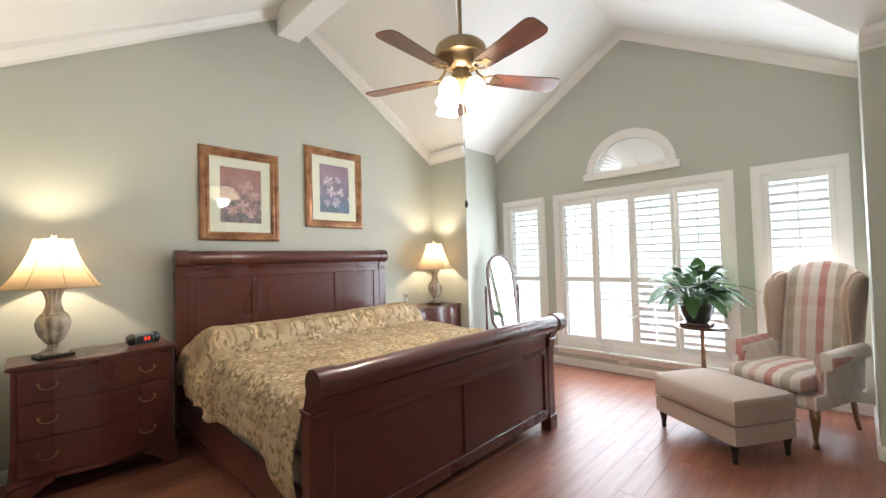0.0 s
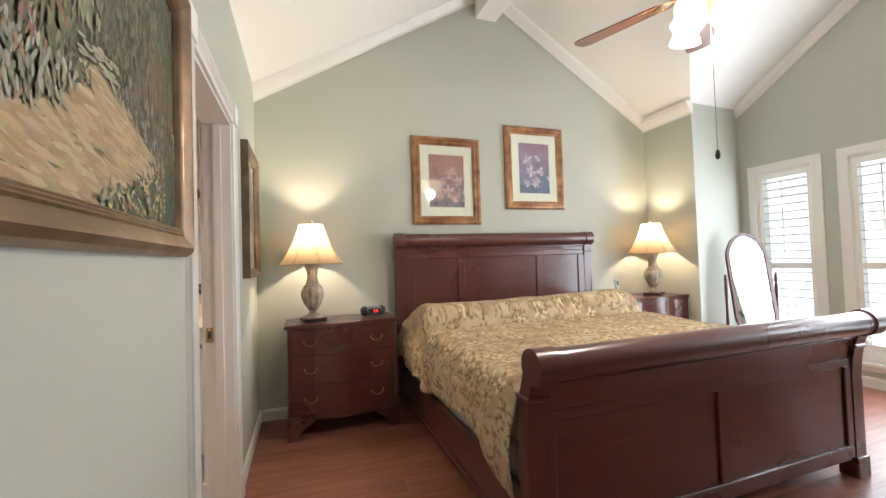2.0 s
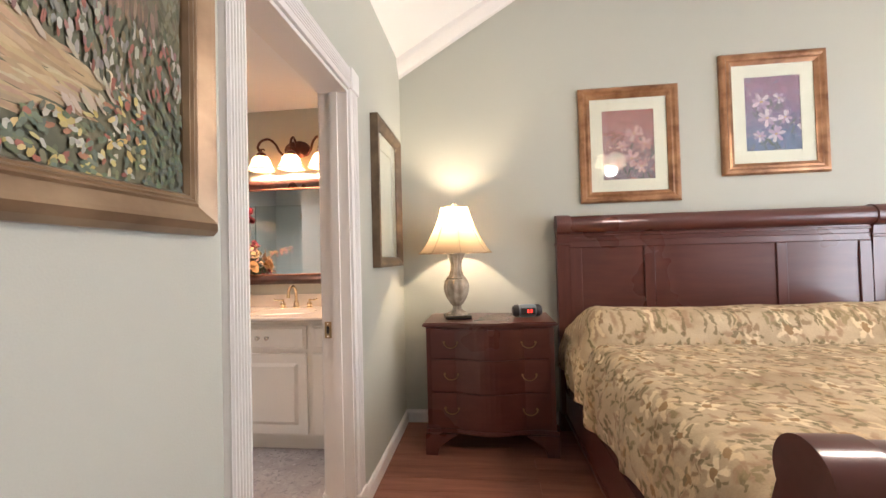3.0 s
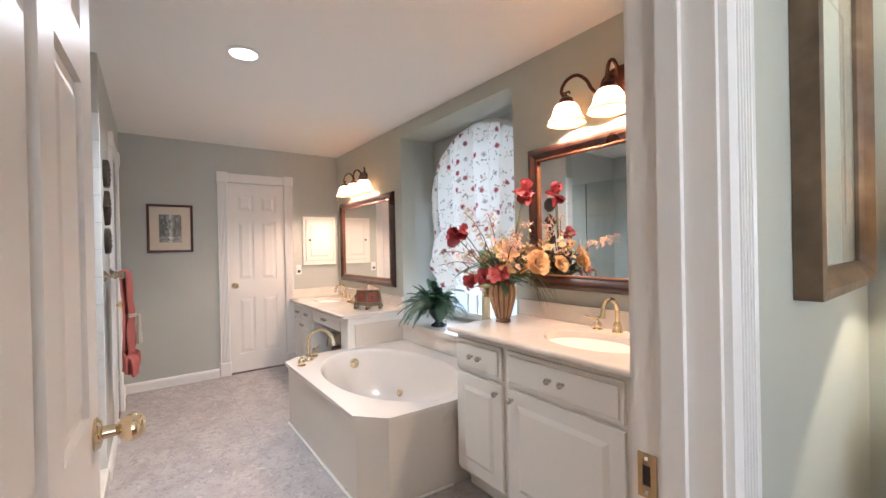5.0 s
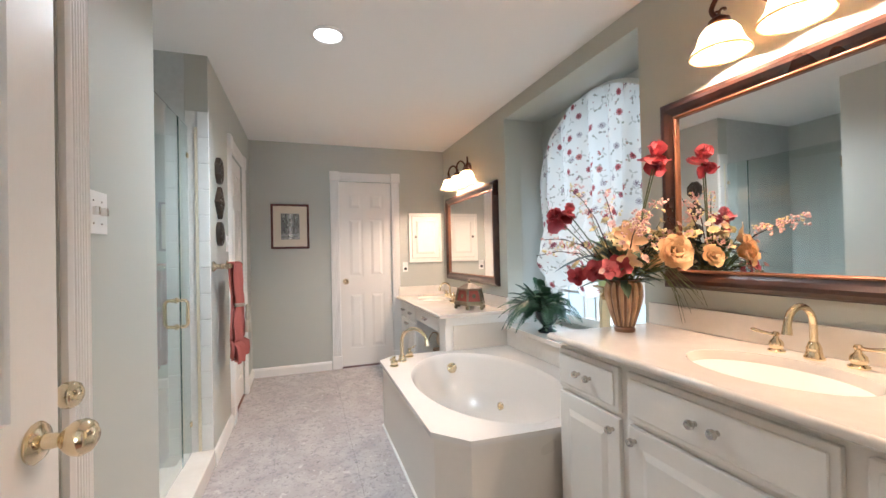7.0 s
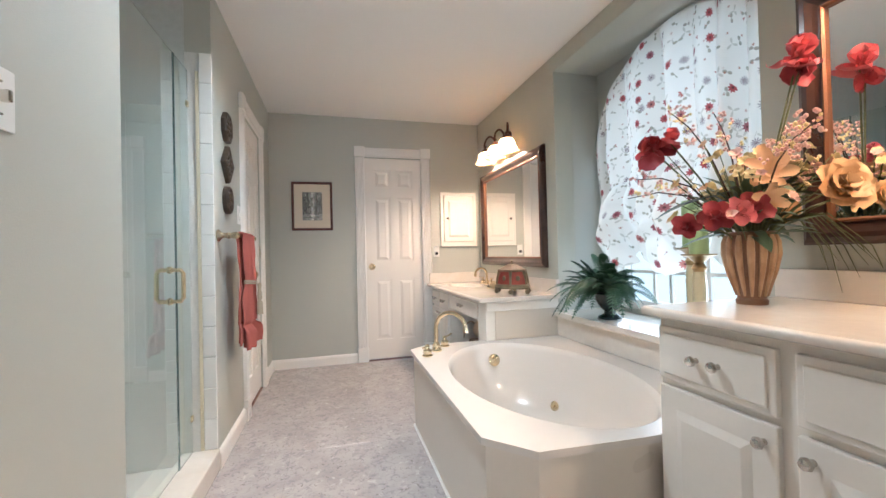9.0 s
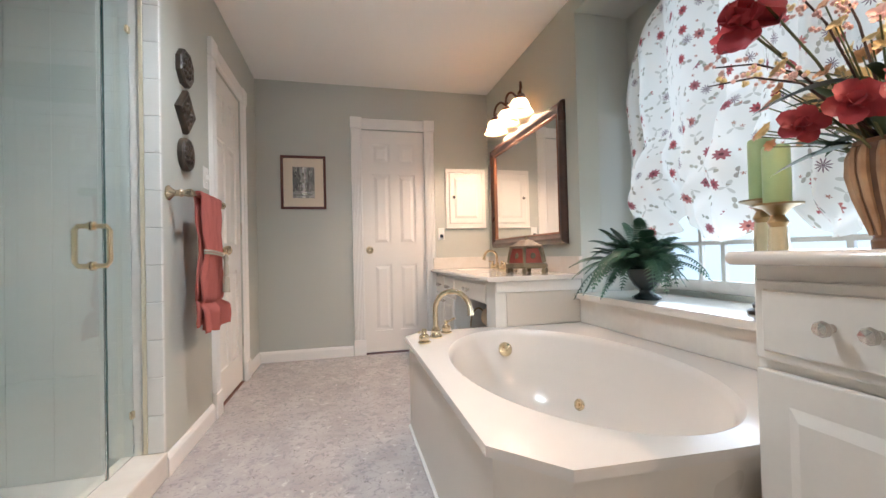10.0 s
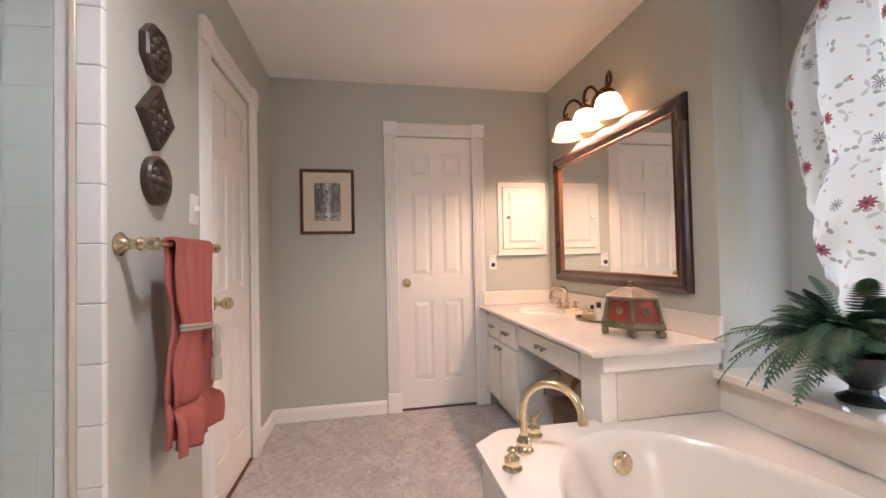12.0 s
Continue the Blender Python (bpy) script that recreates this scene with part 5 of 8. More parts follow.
# ---- ottoman ----
M_TAUPE = mat("taupe_velvet", (0.54, 0.44, 0.375), 0.9, bump=0.3, scale=260, var=0.06)
otm = thing("ottoman", 3.80, 0.81, 0, 57, "taupe upholstered ottoman on short dark legs", "ottoman")
part("cushion_top", cushion(-0.35, 0.35, -0.26, 0.26, 0.24, 0.425, 0.035, 0.022, 7), M_TAUPE, otm, smooth=True)
part("base", cushion(-0.342, 0.342, -0.252, 0.252, 0.12, 0.245, 0.015, 0.0, 4), M_TAUPE, otm, smooth=True)
bm = bmesh.new()
for z in (0.242,):
    tube(bm, [(0.348, 0.258, z), (-0.348, 0.258, z), (-0.348, -0.258, z), (0.348, -0.258, z), (0.348, 0.258, z)], 0.005, 6)
part("piping", bm, M_TAUPE, otm)
for sx_ in (-1, 1):
    for sy_ in (-1, 1):
        lg = part("leg", lathe(bmesh.new(), [(0.028, 0.125), (0.026, 0.10), (0.016, 0.055), (0.019, 0.045), (0.013, 0.032)], 14, (sx_ * 0.30, sy_ * 0.215, 0)), M_DARKBASE, otm, smooth=True)
        part("caster", lathe(bmesh.new(), [(0, 0.034), (0.016, 0.034), (0.018, 0.015), (0.012, 0.0), (0, 0)], 14, (sx_ * 0.30, sy_ * 0.215, 0)), M_DARKBASE, lg, smooth=True)

# ---- plant table and peace lily ----
tb = thing("plant_table", 4.60, 1.06, 0, 0, "small round wooden pedestal table by the window", "table")
part("tabletop", lathe(bmesh.new(), [(0, 0.675), (0.20, 0.675), (0.215, 0.685), (0.213, 0.698), (0, 0.700)], 40), M_CHERRY, tb, smooth=True)
part("pedestal", lathe(bmesh.new(), [(0.03, 0.675), (0.018, 0.64), (0.015, 0.50), (0.024, 0.46), (0.016, 0.43), (0.020, 0.30), (0.028, 0.20), (0.030, 0.16), (0.012, 0.13)], 18), M_LEG, tb, smooth=True)
for k in range(3):
    a = 2 * math.pi * k / 3 + 0.5
    part("foot", tube(bmesh.new(), [(0, 0, 0.19), (0.07 * math.cos(a), 0.07 * math.sin(a), 0.16), (0.15 * math.cos(a), 0.15 * math.sin(a), 0.06), (0.20 * math.cos(a), 0.20 * math.sin(a), 0.012)], [0.018, 0.016, 0.013, 0.013], 10), M_LEG, tb, smooth=True)
tray = thing("plant_saucer", 4.585, 1.095, 0.70, 0, "square reddish tray under the plant pot", "tray")
part("tray", B(-0.12, 0.12, -0.12, 0.12, 0, 0.022, 0.006, 2), M_CHERRY, tray)
M_LEAF = ramp_mat("lily_leaf", [(0.3, (0.030, 0.080, 0.022)), (0.55, (0.060, 0.150, 0.042)), (0.8, (0.13, 0.25, 0.08))], 5, 0.52, 4)
M_POT = mat("dark_glazed_pot", (0.025, 0.035, 0.035), 0.25)
pl = thing("peace_lily", 4.585, 1.095, 0.722, 0, "bushy green peace lily in a dark round pot", "plant")
part("pot", lathe(bmesh.new(), [(0, 0), (0.085, 0.0), (0.10, 0.02), (0.135, 0.10), (0.145, 0.15), (0.150, 0.165), (0.142, 0.165), (0.13, 0.14), (0, 0.14)], 32), M_POT, pl, smooth=True)
rnd = random.Random(4)


def leaf(bm, root, d, up, length, width, droop, fold=0.15):
    """A pointed blade with a fold along its middle, arching out from root."""
    d = Vector((d[0], d[1], 0)).normalized()
    s = Vector((-d.y, d.x, 0))
    prev = None
    for i in range(8):
        f = i / 7
        p = Vector(root) + d * (length * f * math.cos(up)) + Vector((0, 0, length * f * math.sin(up) - droop * f * f))
        w = width * (math.sin(math.pi * min(1, 0.06 + f * 0.94)) ** 0.8) * (1 - 0.25 * f)
        cur = [bm.verts.new(p - s * w + Vector((0, 0, fold * w))), bm.verts.new(p), bm.verts.new(p + s * w + Vector((0, 0, fold * w)))]
        if prev:
            for k in range(2):
                bm.faces.new((prev[k], prev[k + 1], cur[k + 1], cur[k]))
        prev = cur


for k in range(96):
    a = rnd.uniform(0, 2 * math.pi)
    el = rnd.uniform(0.30, 1.50)
    stem = rnd.uniform(0.10, 0.30)
    r0 = Vector((0.05 * math.cos(a), 0.05 * math.sin(a), 0.14))
    d = Vector((math.cos(a), math.sin(a), 0))
    tip = r0 + d * stem * math.cos(el) + Vector((0, 0, stem * math.sin(el) + 0.05))
    bm = bmesh.new()
    tube(bm, [tuple(r0), tuple(r0.lerp(tip, 0.6) + Vector((0, 0, 0.02))), tuple(tip)], 0.003, 5)
    leaf(bm, tip, (math.cos(a + rnd.uniform(-0.5, 0.5)), math.sin(a + rnd.uniform(-0.5, 0.5))), el - rnd.uniform(0.2, 0.9), rnd.uniform(0.15, 0.23), rnd.uniform(0.052, 0.080), rnd.uniform(0.03, 0.13))
    part("leaf", bm, M_LEAF, pl, smooth=True)
for k in range(3):
    a = 1.4 + 0.3 * k
    bm = bmesh.new()
    tube(bm, [(0, 0, 0.14), (0.2 * math.cos(a), 0.2 * math.sin(a), 0.30 - 0.06 * k), (0.42 * math.cos(a), 0.42 * math.sin(a), 0.27 - 0.1 * k)], 0.0028, 5)
    leaf(bm, (0.42 * math.cos(a), 0.42 * math.sin(a), 0.27 - 0.1 * k), (math.cos(a), math.sin(a)), -0.2, 0.17, 0.022, 0.05)
    part("leaf", bm, M_LEAF, pl, smooth=True)

# ---- bathroom trim and doors ----
baseboard((BW, BSY, 0), (BW, 2.73, 0), (1, 0, 0))
baseboard((BW, BSY, 0), (-4.10, BSY, 0), (0, 1, 0))
baseboard((-3.28, BSY, 0), (SH0, BSY, 0), (0, 1, 0))
baseboard((SH1, BSY, 0), (-1.27, BSY, 0), (0, 1, 0))
door_casing("door_casing_far", "white fluted door casing with corner blocks", 2.835, 3.405, 2.03, pose(BW, 0, 0, 0, 0, 90))
door_casing("door_casing_side", "white fluted door casing with corner blocks", 3.385, 3.995, 2.03, pose(0, BSY, 0, 0, 0, 180))
door_casing("door_casing_closet", "white fluted door casing with corner blocks", 0.425, 1.165, 2.03, pose(0, BSY, 0, 0, 0, 180))
six_panel_door("closet_door", "closed white six-panel door with a brass knob", 0.57, 2.02, pose(BW - 0.012, 2.835, 0.006, 0, 0, 90), 0.055, both=False, hinges=True)
six_panel_door("closet_door", "closed white six-panel door beside the towel bar", 0.61, 2.02, pose(-3.385, BSY - 0.012, 0.006, 0, 0, 180), 0.06, both=False, hinges=True)
six_panel_door("closet_door", "closed white six-panel door behind the open door", 0.73, 2.02, pose(-0.425, BSY - 0.012, 0.006, 0, 0, 180), 0.665, both=False)
# dark slabs whose colour stands in for the shade under the closed doors
for nm, m, w, k in (("door_sill", pose(BW - 0.07, 2.83, 0, 0, 0, 90), 0.58, 0), ("door_sill", pose(-3.38, BSY - 0.06, 0, 0, 0, 180), 0.62, 0)):
    b = structure(nm, B(0, w, -0.06, 0.07, -0.06, 0.002), M_SUB, "dark strip standing in for the shaded gap under a closed door", "threshold")
    b.matrix_basis = m


def raised_front(bm, x0, x1, y, z0, z1, border=0.05, depth=0.018, raised=True):
    """A cabinet front in the x-z plane facing -y, with a raised field."""
    box(bm, x0, x1, y - depth, y, z0, z1, 0.004, 2)
    return bm


def raised_panel(bm, x0, x1, y, z0, z1, border=0.05, depth=0.018):
    o = [bm.verts.new((a, y - depth - 0.0005, b)) for a, b in rect(x0 + border, x1 - border, z0 + border, z1 - border)]
    i = [bm.verts.new((a, y - depth - 0.009, b)) for a, b in rect(x0 + border + 0.022, x1 - border - 0.022, z0 + border + 0.022, z1 - border - 0.022)]
    for k in range(4):
        j = (k + 1) % 4
        bm.faces.new((o[k], o[j], i[j], i[k]))
    bm.faces.new(i)
    return bm


M_CAB = mat("white_cabinet_paint", (0.80, 0.77, 0.71), 0.35, var=0.02, bump=0.04, scale=80)
M_MARBLE = ramp_mat("cultured_marble", [(0.3, (0.72, 0.65, 0.57)), (0.6, (0.77, 0.72, 0.65)), (0.8, (0.80, 0.76, 0.70))], 3, 0.14, 5, coat=0.4, distort=1.2)
M_TUB = mat("bone_acrylic", (0.71, 0.665, 0.61), 0.2, var=0.01, coat=0.2)
M_CRYSTAL = glass("crystal", (0.98, 0.98, 0.98), 0.02)


def crystal_knob(parent, x, y, z):
    k = part("knob", lathe(bmesh.new(), [(0, 0), (0.008, 0.0), (0.007, 0.006), (0.005, 0.010), (0.013, 0.016), (0.015, 0.022), (0.012, 0.030), (0, 0.032)], 8, (x, y, z), m=Matrix.Rotation(radians(90), 3, "X")), M_CHROMEK, parent, "faceted crystal knob")
    return k


M_CHROMEK = mat("knob_crystal", (0.60, 0.57, 0.53), 0.08, 0.75, var=0.05)

# vanity by the entrance
v1 = thing("vanity_cabinet", 0, 0, 0, 0, "white raised-panel vanity cabinet with crystal knobs", "vanity", "bathroom vanities")
part("carcass", B(-1.482, -0.135, 3.512, 4.036, 0.10, 0.842), M_CAB, v1)
part("toe_kick", B(-1.47, -0.135, 3.575, 4.036, 0.0, 0.10), M_CAB, v1)
for x0, x1, kx in ((-1.474, -1.134, 1), (-1.094, -0.524, 0), (-0.484, -0.150, 1)):
    d = part("drawer_front", raised_front(bmesh.new(), x0, x1, 3.512, 0.656, 0.814, 0.05, 0.018, False), M_CAB, v1)
    part("raised_field", B(x0 + 0.018, x1 - 0.018, 3.488, 3.494, 0.674, 0.796, 0.003), M_CAB, d)
    c = (x0 + x1) / 2
    crystal_knob(d, c - 0.032, 3.488, 0.738)
    crystal_knob(d, c + 0.032, 3.488, 0.738)
    d = part("door", raised_front(bmesh.new(), x0, x1, 3.512, 0.125, 0.636, 0.06), M_CAB, v1)
    part("raised_panel", raised_panel(bmesh.new(), x0, x1, 3.512, 0.125, 0.636, 0.06), M_CAB, d)
    crystal_knob(d, (x1 - 0.03) if kx else (x0 + 0.03), 3.494, 0.592)


def ellipse(cx, cy, a, b, n=40):
    return [(cx + a * math.cos(2 * math.pi * i / n), cy + b * math.sin(2 * math.pi * i / n)) for i in range(n)]


def basin(bm, cx, cy, a, b, z, depth, n=40, flat=0.45):
    prof = [(1.0, 0.0), (0.985, -0.006), (0.96, -0.03), (0.90, -depth * 0.45), (0.78, -depth * 0.80), (0.60, -depth * 0.96), (flat * 0.6, -depth), (0.0, -depth)]
    rings = []
    for r, dz in prof:
        rings.append([bm.verts.new((cx + a * r * math.cos(2 * math.pi * i / n), cy + b * r * math.sin(2 * math.pi * i / n), z + dz)) for i in range(n)] if r else [bm.verts.new((cx, cy, z + dz))])
    for p, q in zip(rings, rings[1:]):
        for i in range(n):
            j = (i + 1) % n
            if len(q) == 1:
                bm.faces.new((p[i], p[j], q[0]))
            else:
                bm.faces.new((p[i], p[j], q[j], q[i]))
    return bm


def counter(name, x0, x1, y0, y1, z0, z1, sink, splashes, label):
    t = thing(name, 0, 0, 0, 0, label, "countertop", "bathroom countertops")
    slab = P(rect(x0, x1, y0, y1), "z", z0, z1, [ellipse(*sink)])
    part("slab", slab, M_MARBLE, t)
    part("front_edge", tube(bmesh.new(), [(x0 + 0.002, y0, (z0 + z1) / 2), (x1 - 0.002, y0, (z0 + z1) / 2)], (z1 - z0) / 2 - 0.0004, 14), M_MARBLE, t, smooth=True)
    bs = basin(bmesh.new(), *sink, z1 + 0.0005, 0.13)
    part("sink_bowl", bs, M_MARBLE, t, smooth=True)
    part("drain", lathe(bmesh.new(), [(0, 0.0), (0.02, 0.0), (0.022, 0.004), (0, 0.005)], 16, (sink[0], sink[1], z1 - 0.128)), M_BRASS, t)
    for a in splashes:
        part("backsplash", B(*a, 0.004, 2), M_MARBLE, t)
    return t


counter("countertop", -1.500, -0.133, 3.465, 4.036, 0.844, 0.872, (-0.80, 3.735, 0.235, 0.165), [(-1.500, -0.133, 4.012, 4.0385, 0.8725, 0.970), (-0.155, -0.1325, 3.49, 4.010, 0.8725, 0.970)],
        "cream cultured-marble countertop with an oval sink")


def faucet(at, rz, label, h=0.15, reach=0.11, spread=0.105, s=1.0):
    """A gooseneck spout that points to local -y with a lever handle on each side."""
    t = thing("faucet", *at, rz, label, "faucet", "brass faucets")
    part("base", lathe(bmesh.new(), [(0, 0), (0.026 * s, 0), (0.027 * s, 0.006), (0.022 * s, 0.012), (0.019 * s, 0.030), (0.020 * s, 0.034), (0.014 * s, 0.050), (0.011 * s, 0.055)], 24), M_BRASS, t, smooth=True)
    r = reach / 2
    pts = [(0, 0, 0.045), (0, 0, h - r)] + [(0, -r + r * math.cos(a), h - r + r * math.sin(a)) for a in [math.pi * i / 14 for i in range(1, 15)]]
    pts += [(0, -reach - 0.002, h - r - 0.02)]
    part("spout", tube(bmesh.new(), pts, [0.0105 * s] * (len(pts) - 2) + [0.012 * s, 0.014 * s], 14), M_BRASS, t, smooth=True)
    for sd in (-1, 1):
        x = sd * spread
        hd = part("handle", lathe(bmesh.new(), [(0, 0), (0.024 * s, 0), (0.025 * s, 0.005), (0.017 * s, 0.012), (0.021 * s, 0.022), (0.019 * s, 0.034), (0.009 * s, 0.044), (0.008 * s, 0.052), (0.012 * s, 0.058), (0.008 * s, 0.066), (0, 0.068)], 20, (x, 0, 0)), M_BRASS, t, smooth=True)
        part("lever", tube(bmesh.new(), [(x, 0, 0.056), (x + sd * 0.03 * s, -0.005, 0.058), (x + sd * 0.062 * s, -0.012, 0.064), (x + sd * 0.07 * s, -0.013, 0.065)], [0.005, 0.0055, 0.0065, 0.004], 10), M_BRASS, hd, smooth=True)
    return t


faucet((-0.815, 3.955, 0.872), 0, "polished brass gooseneck faucet on the countertop", 0.165, 0.12)

# mirrors
M_MFRAME = ramp_mat("mahogany_gilt_frame", [(0.3, (0.022, 0.010, 0.008)), (0.55, (0.045, 0.018, 0.012)), (0.75, (0.062, 0.026, 0.016)), (0.9, (0.11, 0.055, 0.03))], 11, 0.3, 7, (1, 1, 1), coat=0.3)
M_GILTEDGE = mat("gilt_edge", (0.20, 0.085, 0.042), 0.35, 0.5, var=0.15)
MF = [(0, 0), (0, 0.018), (0.008, 0.030), (0.022, 0.040), (0.036, 0.040), (0.052, 0.028), (0.064, 0.022), (0.070, 0.022), (0.070, 0)]


def wall_mirror(x0, x1, z0, z1, label):
    t = thing("wall_mirror", (x0 + x1) / 2, NY - 0.001, z0, 0, label, "mirror", "bathroom mirrors")
    w, h = (x1 - x0) / 2, z1 - z0
    part("frame", frame_mould(bmesh.new(), -w, w, 0, h, MF), M_MFRAME, t)
    a = 0.068
    part("gilt_bead", frame_mould(bmesh.new(), -w + a, w - a, a, h - a, [(0, 0), (0, 0.024), (0.006, 0.027), (0.012, 0.020), (0.012, 0)]), M_GILTEDGE, t)
    part("mirror_glass", B(-w + 0.072, w - 0.072, -0.010, -0.003, 0.072, h - 0.072), M_MIRROR, t)
    return t


wall_mirror(-1.41, -0.215, 1.048, 1.865, "wide mirror in a dark mahogany and gilt frame")
wall_mirror(-4.365, -3.078, 0.930, 1.838, "wide mirror in a dark mahogany and gilt frame")

# bath bars of three lights
M_BRONZE = mat("red_bronze", (0.075, 0.028, 0.020), 0.38, 0.6, var=0.2, bump=0.2)
M_LITSHADE = bpy.data.materials.new("alabaster_glass")
M_LITSHADE.use_nodes = True
nt = M_LITSHADE.node_tree
tr = nt.nodes.new("ShaderNodeBsdfTranslucent")
tr.inputs["Color"].default_value = (0.98, 0.66, 0.36, 1)
mx = nt.nodes.new("ShaderNodeMixShader")
nz = nt.nodes.new("ShaderNodeTexNoise")
nz.inputs["Scale"].default_value = 25
cr = nt.nodes.new("ShaderNodeMapRange")
cr.inputs["To Min"].default_value, cr.inputs["To Max"].default_value = 0.66, 0.82
nt.links.new(nz.outputs["Fac"], cr.inputs["Value"])
nt.links.new(cr.outputs[0], mx.inputs[0])
nt.nodes["Principled BSDF"].inputs["Base Color"].default_value = (0.92, 0.80, 0.62, 1)
nt.nodes["Principled BSDF"].inputs["Roughness"].default_value = 0.3
nt.links.new(nt.nodes["Principled BSDF"].outputs[0], mx.inputs[1])
nt.links.new(tr.outputs[0], mx.inputs[2])
nt.links.new(mx.outputs[0], nt.nodes["Material Output"].inputs[0])
M_LITRIM = mat("amber_glass_rim", (0.62, 0.36, 0.13), 0.2)


def bath_light(cx, cz, label):
    t = thing("vanity_light", cx, NY - 0.002, cz, 0, label, "wall light", "vanity lights")
    part("wall_plate", lathe(bmesh.new(), [(0, 0), (0.085, 0), (0.085, 0.008), (0.070, 0.020), (0.040, 0.026), (0, 0.028)], 32, (0, 0, 0.02), (1, 1), m=Matrix.Diagonal((1.25, 1, 0.8)) @ Matrix.Rotation(radians(90), 3, "X")), M_BRONZE, t, smooth=True)
    for k in (-1, 0, 1):
        x = k * 0.238
        if k == 0:
            pts = [(0, -0.02, 0.03), (0, -0.035, 0.075), (0, -0.07, 0.098), (0, -0.105, 0.07), (0, -0.118, 0.01), (0, -0.11, -0.02)]
        else:
            pts = [(k * 0.03, -0.02, 0.00), (k * 0.08, -0.03, -0.035), (k * 0.125, -0.045, 0.0), (k * 0.15, -0.06, 0.055), (k * 0.192, -0.08, 0.090), (k * 0.240, -0.10, 0.075), (k * 0.266, -0.11, 0.028), (k * 0.250, -0.114, -0.008), (k * 0.238, -0.11, -0.02)]
        fine = []
        for i in range(len(pts) - 1):
            p0, p1, p2, p3 = [Vector(pts[max(0, min(len(pts) - 1, i + o))]) for o in (-1, 0, 1, 2)]
            for s in range(5):
                f = s / 5
                fine.append(tuple(0.5 * (2 * p1 + (p2 - p0) * f + (2 * p0 - 5 * p1 + 4 * p2 - p3) * f * f + (3 * p1 - p0 - 3 * p2 + p3) * f ** 3)))
        fine.append(pts[-1])
        arm = part("scroll_arm", tube(bmesh.new(), fine, 0.009, 10), M_BRONZE, t, smooth=True)
        for s in (-1, 1):
            part("curl", tube(bmesh.new(), [(x + s * (0.012 + 0.012 * math.cos(b)), -0.11, -0.002 + 0.012 * math.sin(b)) for b in [i * 0.5 for i in range(10)]], 0.005, 8), M_BRONZE, arm, smooth=True)
        part("fitter", lathe(bmesh.new(), [(0, -0.012), (0.018, -0.015), (0.034, -0.026), (0.040, -0.044), (0.034, -0.050), (0, -0.050)], 20, (x, -0.11, 0)), M_BRONZE, arm, smooth=True)
        bell = lathe(bmesh.new(), [(0.034, -0.047), (0.050, -0.054), (0.064, -0.074), (0.071, -0.098), (0.076, -0.116), (0.092, -0.138), (0.096, -0.150)], 28, (x, -0.11, 0))
        bmesh.ops.delete(bell, geom=[f for f in bell.faces if len(f.verts) > 4 and f.calc_center_median().z < -0.1], context="FACES_ONLY")
        sh = part("glass_shade", bell, M_LITSHADE, t, "lit alabaster glass bell shade", True)
        part("bulb", lathe(bmesh.new(), [(0.010, -0.050), (0.014, -0.062), (0.024, -0.084), (0.026, -0.098), (0.018, -0.114), (0, -0.122)], 16, (x, -0.11, 0)), M_BULB, sh, smooth=True).visible_shadow = False
        part("amber_band", lathe(bmesh.new(), [(0.0755, -0.112), (0.0785, -0.115), (0.0795, -0.121), (0.0765, -0.120)], 28, (x, -0.11, 0), ring=True), M_LITRIM, sh, smooth=True)
        part("amber_rim", lathe(bmesh.new(), [(0.0935, -0.144), (0.0985, -0.149), (0.0975, -0.155), (0.0930, -0.152)], 28, (x, -0.11, 0), ring=True), M_LITRIM, sh, smooth=True)
        point_lamp("vanity_bulb", (cx + x, NY - 0.112, cz - 0.104), 21.0, (1.0, 0.64, 0.40), 0.022)
    return t


bath_light(-0.822, 2.078, "bronze scroll bath light with three lit glass shades")
bath_light(-3.745, 2.042, "bronze scroll bath light with three lit glass shades over the mirror")

# ---- bathtub ----
tubt = thing("bathtub", 0, 0, 0, 0, "white oval whirlpool tub in a faceted deck", "bathtub")
TC = (-2.232, 3.478, 0.664, 0.412)
deck = [(-2.90, 2.972), (-1.66, 2.972), (-1.518, 3.10), (-1.5015, 3.46), (-1.5015, 4.034), (-2.958, 4.034), (-2.958, 3.485), (-2.992, 3.485), (-2.992, 3.085)]
dk = P(deck, "z", 0.438, 0.462, [ellipse(*TC, 64)])
part("deck", dk, M_TUB, tubt)
part("bowl", basin(bmesh.new(), *TC, 0.4622, 0.40, 64, 0.7), M_TUB, tubt, smooth=True)
ap = [(-2.885, 2.987), (-1.667, 2.987), (-1.533, 3.107), (-1.5065, 3.505)]
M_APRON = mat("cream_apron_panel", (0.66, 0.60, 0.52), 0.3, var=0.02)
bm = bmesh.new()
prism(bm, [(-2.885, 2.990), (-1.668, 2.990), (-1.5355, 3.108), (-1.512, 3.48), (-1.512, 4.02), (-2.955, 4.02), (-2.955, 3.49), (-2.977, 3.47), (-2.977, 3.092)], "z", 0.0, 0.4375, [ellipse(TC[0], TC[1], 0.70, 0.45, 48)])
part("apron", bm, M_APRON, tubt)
part("floor_bead", tube(bmesh.new(), [(-2.98, 3.09, 0.006), (-2.885, 2.984, 0.006), (-1.667, 2.984, 0.006), (-1.531, 3.105, 0.006), (-1.506, 3.48, 0.006)], 0.007, 8), M_TRIM, tubt)
